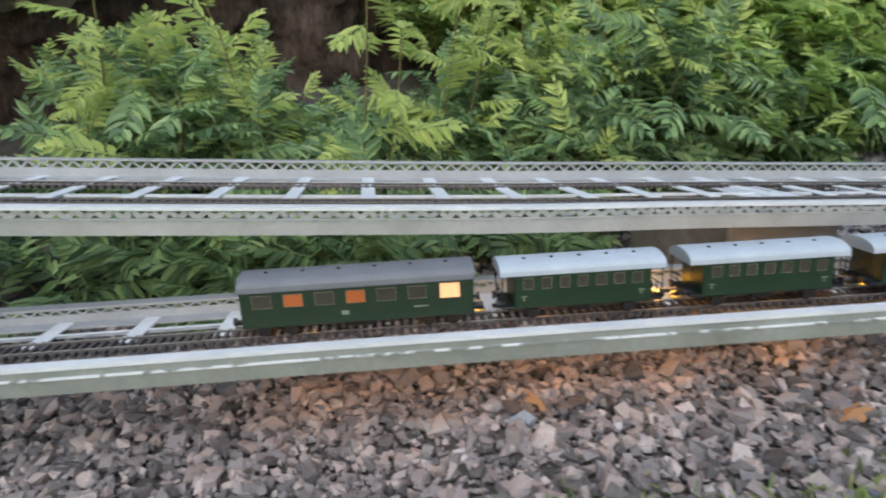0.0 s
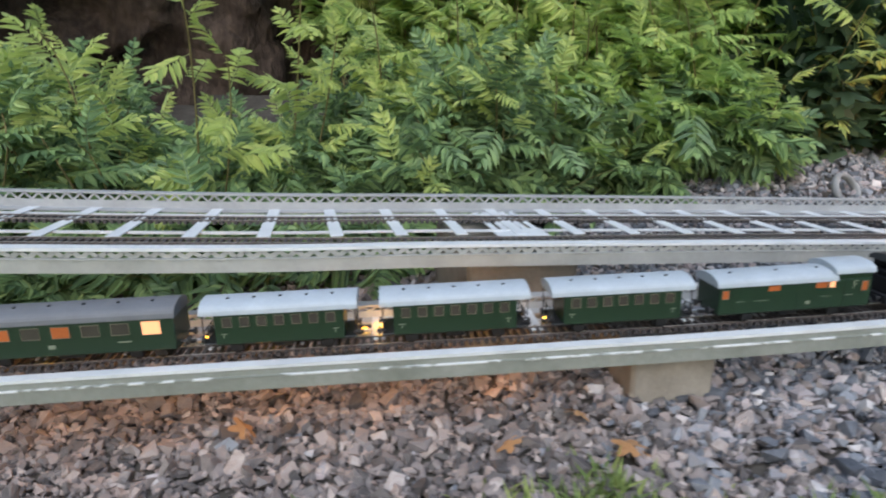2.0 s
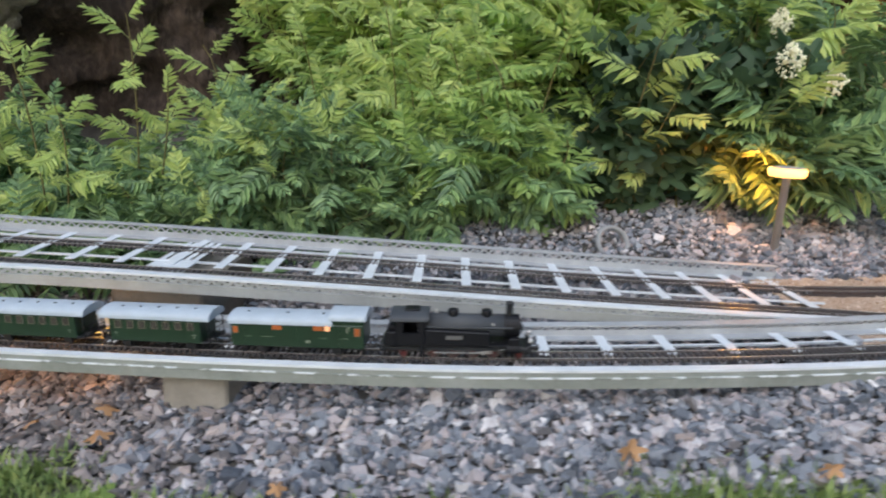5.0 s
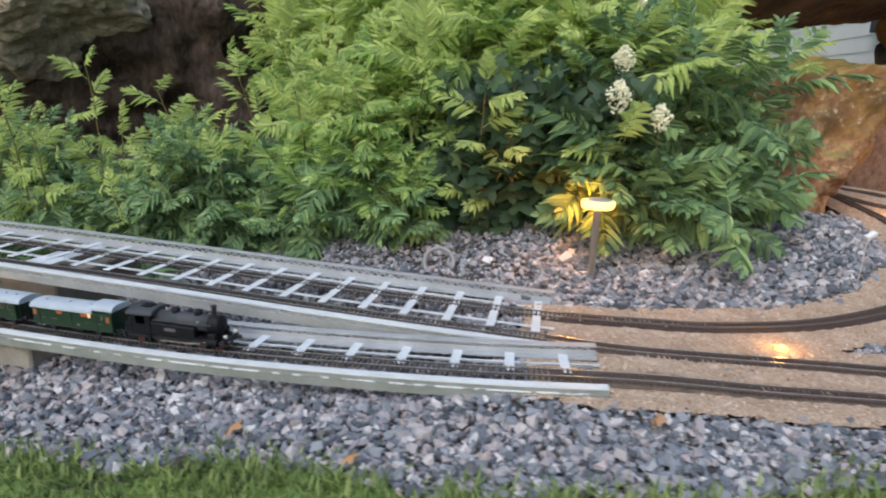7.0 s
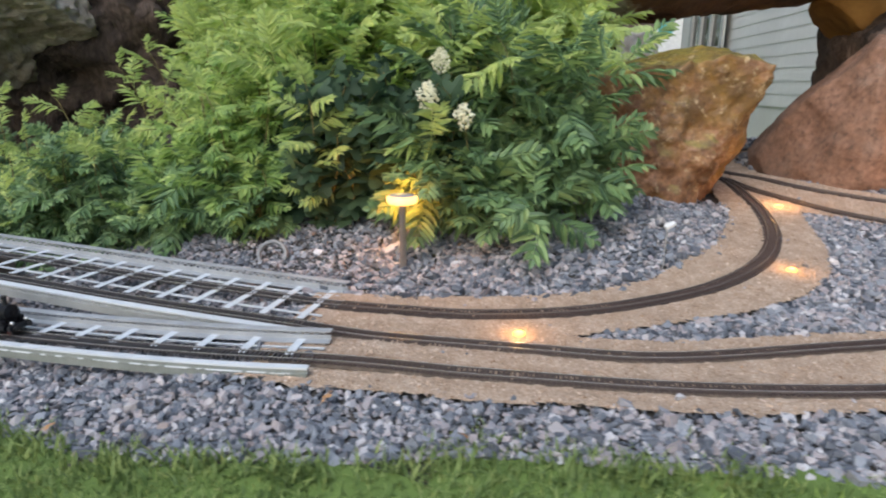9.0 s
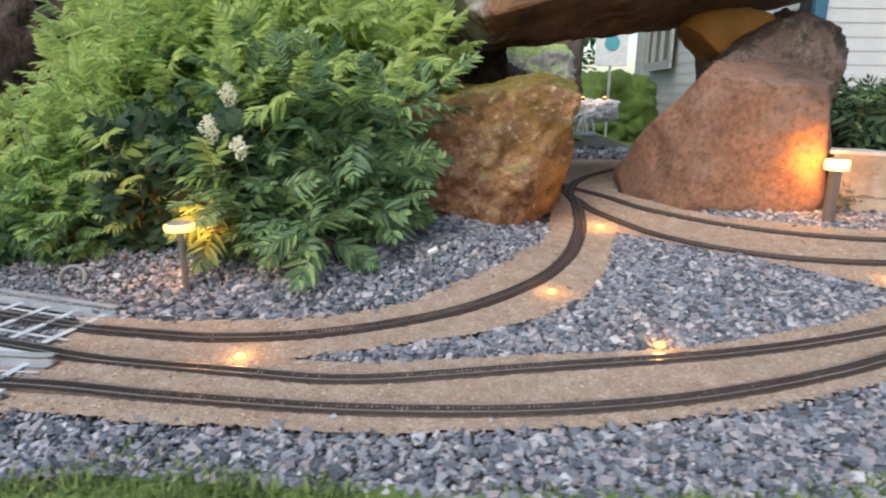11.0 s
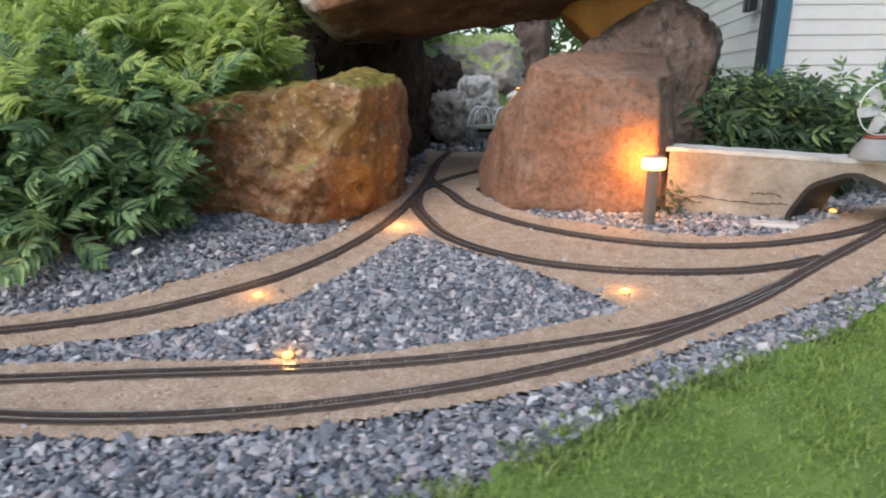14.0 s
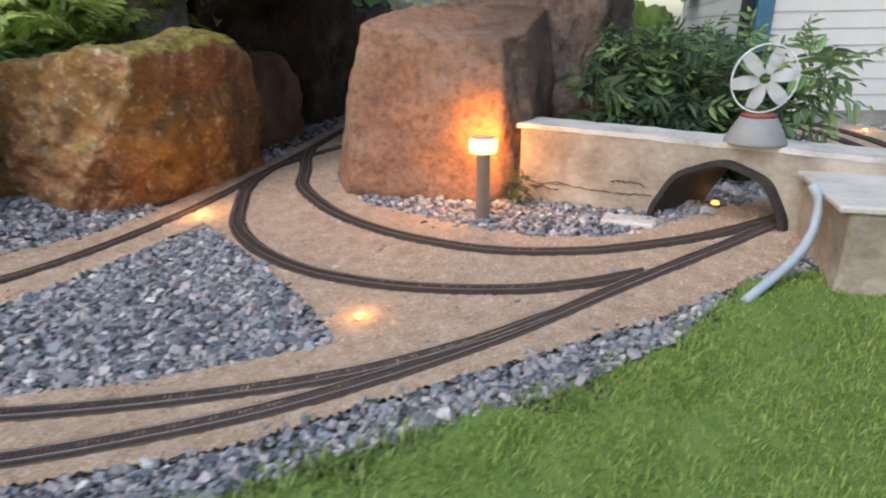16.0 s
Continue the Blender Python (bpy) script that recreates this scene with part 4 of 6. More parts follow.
stained(M_ROCK_DUN, (0.025, 0.019, 0.017), 9, 0.5, 0.62, 0.8)
stained(M_ROCK_DUN, (0.33, 0.28, 0.25), 6, 0.56, 0.72, 0.6)
stained(M_ROCK_BROWN, (0.19, 0.135, 0.105), 3.2, 0.48, 0.6, 0.35)
stained(M_ROCK_BROWN, (0.06, 0.04, 0.03), 55, 0.53, 0.64, 0.55)
stained(M_ROCK_BROWN, (0.40, 0.27, 0.20), 6.5, 0.58, 0.74, 0.35)
stained(M_ROCK_MOSSY, (0.30, 0.165, 0.03), 5, 0.47, 0.62, 0.75)
stained(M_ROCK_MOSSY, (0.035, 0.024, 0.014), 11, 0.54, 0.66, 0.75)
stained(M_ROCK_MOSSY, (0.40, 0.33, 0.23), 7, 0.62, 0.70, 0.45)
stained(M_ROCK_MOSSY, (0.075, 0.048, 0.030), 4.5, 0.5, 0.62, 0.6)
stained(M_ROCK_MOSSY, (0.62, 0.46, 0.27), 42, 0.56, 0.66, 0.6)
stained(M_CONCRETE, (0.10, 0.08, 0.062), 5, 0.50, 0.72, 0.7)
stained(M_ROCK_BROWN, (0.030, 0.022, 0.018), 5, 0.57, 0.66, 0.75)
stained(M_ROCK_BROWN, (0.34, 0.26, 0.21), 8, 0.58, 0.70, 0.4)

boulder("boulder", (0.79, 1.63, 0.24), (0.32, 0.27, 0.23), 1, M_ROCK_MOSSY, "squat red granite boulder with yellow moss on top",
        [((0.06, -1, 0.10), 0.235), ((1, -0.046, -0.12), 0.258), ((-0.14, -0.1, 1), 0.195), ((0.75, -0.6, -0.5), 0.245), ((-1, -0.5, 0.15), 0.30), ((-0.5, -0.7, -0.5), 0.33)], 5.0, 0.05, crag=0.5, detail=6, facet=0.034)
boulder("mossy_ledge", (0.76, 2.00, 0.30), (0.19, 0.15, 0.16), 14, M_ROCK_MOSSY, "mossy rock ledge behind the squat boulder", [((-0.3, -0.3, 1), 0.12)], 3.2, 0.08, 0.1, "rock ledge", 5, 0.6, 0.03)
boulder("boulder", (1.565, 1.90, 0.29), (0.32, 0.27, 0.28), 2, M_ROCK_BROWN, "smooth reddish-brown granite boulder lit by a garden lamp",
        [((-0.9, 0.35, 0.85), 0.168), ((-1, 0.1, 0.45), 0.235), ((-0.903, -0.43, 0.156), 0.226), ((0.05, -1, 0.12), 0.225), ((0.1, -0.25, 1), 0.215), ((1, -0.1, 0.1), 0.262), ((0.8, -0.6, 0.1), 0.288)], 3.6, 0.035, detail=6, facet=0.010)
boulder("boulder", (1.76, 2.22, 0.34), (0.29, 0.30, 0.36), 3, M_ROCK_DUN, "dark angular boulder behind the reddish one",
        [((-1, 0.15, 0), 0.155), ((0.75, 0, 1), 0.325), ((-0.65, 0, 1), 0.262), ((1, -0.3, 0.05), 0.255), ((0.3, -1, 0.1), 0.27)], 3.4, 0.06, detail=6, crag=0.6, facet=0.03)
# its dark colour is painted shade, deepening the cavity
boulder("boulder", (0.63, 2.76, 0.36), (0.28, 0.28, 0.42), 4, M_ROCK_SHADE, "supporting stone with the capstone's shade put into its dark colour",
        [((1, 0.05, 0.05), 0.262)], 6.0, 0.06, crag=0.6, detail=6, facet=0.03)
boulder("capstone", (1.30, 2.17, 0.825), (0.80, 0.42, 0.19), 5, M_CAPSTONE, "long dark capstone bridging the boulders",
        [((0.13, -0.3, -1), 0.165), ((-1, -0.2, -0.7), 0.56), ((0, -1, 0.1), 0.36)], 4.2, 0.06, 0.03, "capstone", 6, 0.6, 0.03).rotation_euler = (0, radians(-7), 0.03)
boulder("ochre_stone", (1.67, 2.27, 0.615), (0.17, 0.11, 0.10), 6, M_OCHRE, "ochre wedge stone under the capstone",
        [((-0.75, -0.1, -0.8), 0.085)], 2.6, 0.06)
boulder("boulder", (0.84, 2.13, 0.20), (0.135, 0.20, 0.20), 15, M_CAPSTONE, "dark brown stone in the shade behind the squat boulder", [((1, 0, 0.1), 0.115)], 4.0, 0.06, 0, "boulder", 5, 0.6, 0.03)
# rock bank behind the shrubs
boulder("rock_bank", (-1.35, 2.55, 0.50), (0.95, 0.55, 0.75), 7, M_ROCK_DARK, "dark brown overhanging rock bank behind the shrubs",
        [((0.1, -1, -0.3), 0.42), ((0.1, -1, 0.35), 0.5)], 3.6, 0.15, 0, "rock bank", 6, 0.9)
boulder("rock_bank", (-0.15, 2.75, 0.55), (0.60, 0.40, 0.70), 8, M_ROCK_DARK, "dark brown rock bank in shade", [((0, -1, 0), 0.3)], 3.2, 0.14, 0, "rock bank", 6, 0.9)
M_ROCK_TAN = surface("tan_rock", [(0.3, (0.169, 0.130, 0.101)), (0.55, (0.429, 0.358, 0.293)), (0.8, (0.754, 0.663, 0.572))], 8, 0.9, 0, 0.9, 40, height=0.014)
boulder("grey_rock", (-1.42, 2.02, 0.62), (0.36, 0.24, 0.25), 9, M_ROCK_TAN, "pale brownish grey rock overhanging the shrubs", [((0.5, -0.4, -1), 0.17)], 3.2, 0.12, 0, "rock", 6, 0.7)
boulder("mossy_stone", (0.57, 2.08, 0.50), (0.10, 0.11, 0.16), 12, M_ROCK_GREYMOSS, "pale weathered stone beside the capstone with green moss", [((1, -0.5, 0.2), 0.07)], 3, 0.12, 0.2, "stone", 5, 0.7, 0.05)
boulder("slab_stone", (0.457, 1.165, gz(0.457, 1.165) + 0.012), (0.075, 0.045, 0.032), 10, M_ROCK_DUN, "low flat brown stone under the shrub", [((0, 0, 1), 0.024)], 3, 0.09, 0, "stone", 4)

# concrete wall with an arched tunnel
def wall_piece():
    p0, p1 = Vector((1.80, 1.705)), Vector((2.95, 1.47))
    d = (p1 - p0).normalized()
    nrm = Vector((-d.y, d.x))
    length = (p1 - p0).length
    cx, rad, base = 0.412, 0.118, 0.085          # arch: along the wall, radius, spring height
    top0, top1 = 0.266, 0.222
    thick = 0.10
    slant = 0.73                                  # the tunnel runs along the track, aslant to the wall
    cols = [(u, 0.0) for u in np.linspace(0, cx - rad, 24)]
    cols += [(cx - rad * math.cos(a), base + rad * 1.12 * math.sin(a)) for a in np.linspace(0, math.pi, 33)]
    cols += [(u, 0.0) for u in np.linspace(cx + rad, length, 40)]
    bm = bmesh.new()
    rows = []
    for k in (0, 1):
        row = []
        for u, z in cols:
            p = p0 + d * (u + slant * thick * k) + nrm * (thick * k)
            top = top0 + (top1 - top0) * u / length
            row.append([bm.verts.new((p.x, p.y, h)) for h in (z, z + (top - z) * 0.5, top)])
        rows.append(row)
    for i in range(len(cols) - 1):
        for h in (0, 1):
            for row in rows:
                if abs(cols[i][0] - cols[i + 1][0]) > 1e-6:
                    bm.faces.new((row[i][h], row[i + 1][h], row[i + 1][h + 1], row[i][h + 1]))
        bm.faces.new((rows[0][i][0], rows[1][i][0], rows[1][i + 1][0], rows[0][i + 1][0]))
        bm.faces.new((rows[0][i][2], rows[1][i][2], rows[1][i + 1][2], rows[0][i + 1][2]))
    for i in (0, len(cols) - 1):
        for h in (0, 1):
            bm.faces.new((rows[0][i][h], rows[0][i][h + 1], rows[1][i][h + 1], rows[1][i][h]))
    bmesh.ops.remove_doubles(bm, verts=bm.verts, dist=1e-6)
    return bm, p0, d, nrm, cx, rad, base


bm, WP, WD, WN, ACX, ARAD, ABASE = wall_piece()
wall = part("garden_wall", bm, M_CONCRETE, None)
tagged(wall, "low stained concrete garden wall with an arched railway tunnel", "wall", "", "structure")


def on_wall(u, out, z):
    p = WP + WD * u - WN * out
    return (p.x, p.y, z)


# coping, dark arch lining, crack lines
bm = bmesh.new()
vs = []
for u in np.linspace(-0.01, 1.17, 40):
    for o, h in ((0.0016, 0.264), (-0.1016, 0.264), (-0.1016, 0.2735), (0.0002, 0.2735)):
        x, y, z = on_wall(u, o, h - 0.002 - 0.038 * u + 0.0007 * math.sin(u * 31) + 0.0008 * math.sin(u * 77) + 0.0006 * math.sin(u * 190))
        vs.append(bm.verts.new((x, y, z)))
for i in range(39):
    for k in range(4):
        l = (k + 1) % 4
        bm.faces.new((vs[4 * i + k], vs[4 * i + l], vs[4 * i + 4 + l], vs[4 * i + 4 + k]))
bm.faces.new(vs[:4][::-1])
bm.faces.new(vs[-4:])
M_COPING = surface("pale_coping", [(0.3, (0.249, 0.235, 0.219)), (0.45, (0.424, 0.408, 0.386)), (0.7, (0.545, 0.530, 0.507))], 14, 0.85, 0, 0.8, 60, height=0.006)
part("coping", bm, M_COPING, wall, "pale weathered coping")
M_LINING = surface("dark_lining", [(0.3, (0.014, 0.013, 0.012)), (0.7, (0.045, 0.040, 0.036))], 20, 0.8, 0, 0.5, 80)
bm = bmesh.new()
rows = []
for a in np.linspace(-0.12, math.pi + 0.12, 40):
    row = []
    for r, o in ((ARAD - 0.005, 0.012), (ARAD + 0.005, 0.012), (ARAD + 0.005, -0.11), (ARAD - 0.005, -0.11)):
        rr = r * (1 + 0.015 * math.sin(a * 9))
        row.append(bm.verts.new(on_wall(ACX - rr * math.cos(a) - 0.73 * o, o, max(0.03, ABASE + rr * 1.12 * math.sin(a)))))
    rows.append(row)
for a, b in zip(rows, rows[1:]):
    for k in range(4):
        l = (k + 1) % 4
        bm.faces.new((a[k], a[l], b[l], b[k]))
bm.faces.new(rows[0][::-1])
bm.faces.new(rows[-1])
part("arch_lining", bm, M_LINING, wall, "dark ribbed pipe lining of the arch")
crack_rng = np.random.default_rng(17)
for u0, u1, z in ((0.0, 0.10, 0.152), (0.07, 0.285, 0.146), (0.02, 0.09, 0.132), (0.20, 0.27, 0.163)):
    us = np.linspace(u0, u1, 26)
    crack_z = z + np.cumsum(crack_rng.normal(0, 0.0017, 26))
    tube("crack", [on_wall(u, 0.0008, h) for u, h in zip(us, crack_z)], [float(w) for w in crack_rng.uniform(0.0003, 0.0017, 26)], M_LINING, wall, 5)
bm = bmesh.new()
box(bm, -0.05, 0.055, -0.028, 0.028, -0.03, 0.006, 0.004)
slab_ob = part("stone_slab", bm, M_COPING, None)
slab_ob.matrix_basis = Matrix.Translation((2.035, 1.60, 0.098)) @ Matrix.Rotation(-0.2, 4, "Z")
tagged(slab_ob, "pale flat stone slab beside the tunnel", "stone slab")

# concrete block beside the wall
bm = bmesh.new()
box(bm, 2.335, 3.2, 1.36, 1.592, 0.0, 0.205, 0.006)
bmesh.ops.subdivide_edges(bm, edges=bm.edges, cuts=5, use_grid_fill=True)
for v in bm.verts:
    v.co += Vector(noise.noise_vector(v.co * 14)) * 0.005
block = tagged(new("concrete_step", None), "heavy stained concrete block with a pale worn top beside the tunnel", "concrete block")
part("block", bm, M_CONCRETE, block)
bm = bmesh.new()
box(bm, 2.318, 3.2, 1.357, 1.590, 0.204, 0.216, 0.003)
bmesh.ops.subdivide_edges(bm, edges=bm.edges, cuts=5, use_grid_fill=True)
for v in bm.verts:
    v.co += Vector(noise.noise_vector(v.co * 14)) * 0.004
part("top", bm, M_COPING, block, "pale worn top")
# pipe from the wall to the lawn
tube("drain_pipe", [(2.300, 1.440, 0.228), (2.310, 1.436, 0.210), (2.314, 1.432, 0.185), (2.310, 1.422, 0.158), (2.296, 1.405, 0.134), (2.275, 1.382, 0.114), (2.248, 1.355, 0.098), (2.222, 1.328, 0.086), (2.20, 1.305, 0.074)],
     0.0075, M_PIPE, None, 14)
tagged(bpy.data.objects["drain_pipe"], "bent blue-grey plastic pipe beside the tunnel", "pipe")


# house
house = tagged(new("house", None), "white clapboard house with blue corner boards", "house")
def clapboard(name, a, b, z0, z1, pitch, parent):
    """A wall of overlapping boards from a to b, each board a part."""
    a, b = Vector(a), Vector(b)
    d = (b - a).normalized()
    nrm = Vector((d.y, -d.x))
    n = int((z1 - z0) / pitch)
    length = (b - a).length
    bm = bmesh.new()
    vs = [bm.verts.new((u, o, h)) for u in (0, length) for o, h in ((0.0, 0), (-0.009, 0), (-0.004, pitch * 1.08), (0.0, pitch * 1.08))]
    for f in ((0, 1, 2, 3), (7, 6, 5, 4), (0, 4, 5, 1), (1, 5, 6, 2), (2, 6, 7, 3), (3, 7, 4, 0)):
        bm.faces.new([vs[i] for i in f])
    first = part("board", bm, M_WHITE, parent)
    ang = math.atan2(d.y, d.x)
    for i in range(n):
        ob = first if i == 0 else new("board", first.data)
        ob.parent = parent
        ob.matrix_basis = Matrix.Translation((a.x, a.y, z0 + i * pitch)) @ Matrix.Rotation(ang, 4, "Z")
    back = bmesh.new()
    box(back, 0, length, 0.002, 0.12, z0 - 0.9, z1, 0)
    ob = part("wall", back, M_WHITE, parent)
    ob.matrix_basis = Matrix.Translation((a.x, a.y, 0)) @ Matrix.Rotation(ang, 4, "Z")
    return d, nrm, ang


CORNER = (2.63, 3.69)
FRONT_END = (2.63 + 0.975 * 5, 3.69 + 0.21 * 5)
clapboard("front", CORNER, FRONT_END, 0.045, 2.9, 0.0765, house)
clapboard("side", (2.80, 8.95), (2.60, 3.72), 0.20, 2.9, 0.10, house)
bm = bmesh.new()
box(bm, -0.012, 0.062, -0.03, 0.05, 0.02, 2.9, 0.004)
ob = part("corner_board", bm, M_BLUE, house, "blue painted corner board")
ob.matrix_basis = Matrix.Translation((2.625, 3.69, 0)) @ Matrix.Rotation(0.212, 4, "Z")
bm = bmesh.new()
box(bm, -0.06, -0.02, -0.02, 0.03, 0.02, 2.9, 0.003)
ob = part("down_pipe", bm, M_BLACK, house, "black rainwater pipe")
ob.matrix_basis = Matrix.Translation((2.615, 3.69, 0)) @ Matrix.Rotation(0.212, 4, "Z")
bm = bmesh.new()
box(bm, 0.62, 0.72, -0.03, 0.0, 0.36, 2.2, 0.004)
ob = part("window_trim", bm, M_BLUE, house, "blue painted window trim")
ob.matrix_basis = Matrix.Translation((2.63, 3.69, 0)) @ Matrix.Rotation(0.212, 4, "Z")
bm = bmesh.new()
box(bm, 0.72, 1.6, -0.02, 0.0, 0.42, 2.1, 0.004)
ob = part("window_pane", bm, M_PANE_DARK, house)
ob.matrix_basis = Matrix.Translation((2.63, 3.69, 0)) @ Matrix.Rotation(0.212, 4, "Z")
bm = bmesh.new()
box(bm, 0, 5, -0.006, 0.1, -0.5, 0.045, 0)
ob = part("foundation", bm, M_ROCK_GREY, house, "grey concrete foundation")
ob.matrix_basis = Matrix.Translation((2.63, 3.69, 0)) @ Matrix.Rotation(0.212, 4, "Z")
# window in the side wall
def side_window():
    m = Matrix.Translation((2.655, 6.55, 0.72)) @ Matrix.Rotation(math.atan2(5.23, 0.2), 4, "Z")
    w = new("window", None)
    w.parent = house
    w.matrix_basis = m
    bm = bmesh.new()
    box(bm, 0, 1.2, 0.005, 0.02, 0, 0.9)
    part("pane", bm, M_PANE_DARK, w)
    bm = bmesh.new()
    for x0, x1, z0, z1 in ((-0.06, 1.26, -0.06, 0.03), (-0.06, 1.26, 0.88, 0.96), (-0.06, 0.03, 0, 0.9), (1.17, 1.26, 0, 0.9), (0.37, 0.43, 0, 0.9), (0.77, 0.83, 0, 0.9), (0, 1.2, 0.55, 0.58)):
        box(bm, x0, x1, 0.021, 0.05, z0, z1)
    part("frame", bm, M_FRAME, w, "grey-white window frame")


side_window()
bm = bmesh.new()
box(bm, 2.3, 7.9, 3.4, 9.3, 2.9, 2.96)
part("eave", bm, M_WHITE, house)
bm = bmesh.new()
vs = [bm.verts.new(p) for p in ((2.2, 3.3, 2.96), (8.0, 3.3, 2.96), (8.0, 9.4, 2.96), (2.2, 9.4, 2.96), (2.2, 6.35, 4.9), (8.0, 6.35, 4.9))]
for f in ((0, 1, 5, 4), (2, 3, 4, 5), (0, 4, 3), (1, 2, 5), (3, 2, 1, 0)):
    bm.faces.new([vs[i] for i in f])
part("roof", bm, M_ROOF_DARK, house, "dark grey pitched roof")
bm = bmesh.new()
box(bm, 7.42, 7.5, 4.75, 8.95, -0.5, 2.9)
part("wall", bm, M_WHITE, house)
bm = bmesh.new()
box(bm, 2.9, 7.42, 8.9, 8.98, -0.5, 2.9)
part("wall", bm, M_WHITE, house)
bm = bmesh.new()
for dx in (0.0, 0.09):
    box(bm, 2.535, 2.575, 3.86 + dx, 3.92 + dx, 0.80, 0.90, 0.006)
lant = part("wall_lamp", bm, M_BLACK, None)
tagged(lant, "small pair of dark wall fittings on the house", "wall lamp")

# ---- plants ----
def leaflet(base, direction, up, length, width, droop):
    """One folded leaflet."""
    d, u = np.array(direction), np.array(up)
    s = np.cross(u, d)
    n = np.linalg.norm(s)
    s = s / (n if n > 1e-6 else 1)
    b = np.array(base)

    def at(t, side):
        return b + d * length * t + s * side * width / 2 + u * (abs(side) * width * 0.16 - length * droop * t * t)

    return [b, at(0.28, 0.92), at(0.62, 0.80), at(1.0, 0), at(0.62, -0.80), at(0.28, -0.92)], [(0, 3, 2, 1), (0, 5, 4, 3)]


def pinnate(seed, pairs=7, length=0.125, leaf=0.043, width=0.0150):
    r = np.random.default_rng(seed)
    v, f = [], []
    curve = r.uniform(0.25, 0.6)
    for i in range(pairs + 1):
        t = 0.18 + 0.82 * i / pairs
        p = np.array((length * t * (1 - 0.12 * curve * t), 0, length * (0.16 * t - curve * 0.5 * t * t)))
        size = leaf * (0.72 + 0.5 * math.sin(math.pi * min(1, t * 0.95))) * (1 - 0.45 * max(0, t - 0.6) / 0.4)
        for side in ((-1, 1) if i < pairs else (0,)):
            a = side * radians(r.uniform(48, 80)) * (1 - 0.35 * t)
            d = np.array((math.cos(a), math.sin(a), r.uniform(-0.42, 0.12)))
            pts, tri = leaflet(p, d / np.linalg.norm(d), (0, 0, 1), size * r.uniform(0.72, 1.15), width * r.uniform(0.75, 1.2), r.uniform(0.08, 0.45))
            k = len(v)
            v += pts
            f += [tuple(k + j for j in q) for q in tri]
    k = len(v)  # rachis
    for t in (0, 0.5, 1):
        p = np.array((length * t * (1 - 0.12 * curve * t), 0, length * (0.16 * t - curve * 0.5 * t * t)))
        v += [p + (0, -0.0009, 0), p + (0, 0.0009, 0)]
    f += [(k, k + 2, k + 3, k + 1), (k + 2, k + 4, k + 5, k + 3)]
    return np.array(v), [np.array(f)]


def lobed(seed, size=0.055):
    r = np.random.default_rng(seed)
    out = []
    for i in range(31):
        a = -math.pi * 0.86 + i * math.pi * 1.72 / 30
        lobe = 0.50 + 0.50 * abs(math.cos(a * 2.5)) ** 1.3
        rad = size * 0.58 * lobe * (1.15 - 0.30 * abs(a) / math.pi) * r.uniform(0.92, 1.08)
        out.append((rad * math.cos(a) + size * 0.15, rad * math.sin(a), -0.25 * rad * abs(math.sin(a)) - 0.12 * rad))
    v = [(size * 0.12, 0, 0.0)] + out
    f = [(0, i, i + 1) for i in range(1, 31)]
    v += [(-size * 0.5, -0.0008, -0.004), (-size * 0.5, 0.0008, -0.004), (size * 0.12, 0, -0.001)]
    f.append((32, 34, 33))
    return np.array(v), [np.array(f)]


PINNATE = [pinnate(s, 7, 0.086, 0.0250, 0.0088) for s in range(6)] + [pinnate(s, 6, 0.072, 0.0240, 0.0090) for s in range(6, 9)]
FROND = [pinnate(s, 10, 0.122, 0.037, 0.0108) for s in range(20, 26)]
BROAD = [pinnate(s, 3, 0.120, 0.066, 0.0200) for s in range(30, 35)]
LOBED = [lobed(s) for s in range(5)]


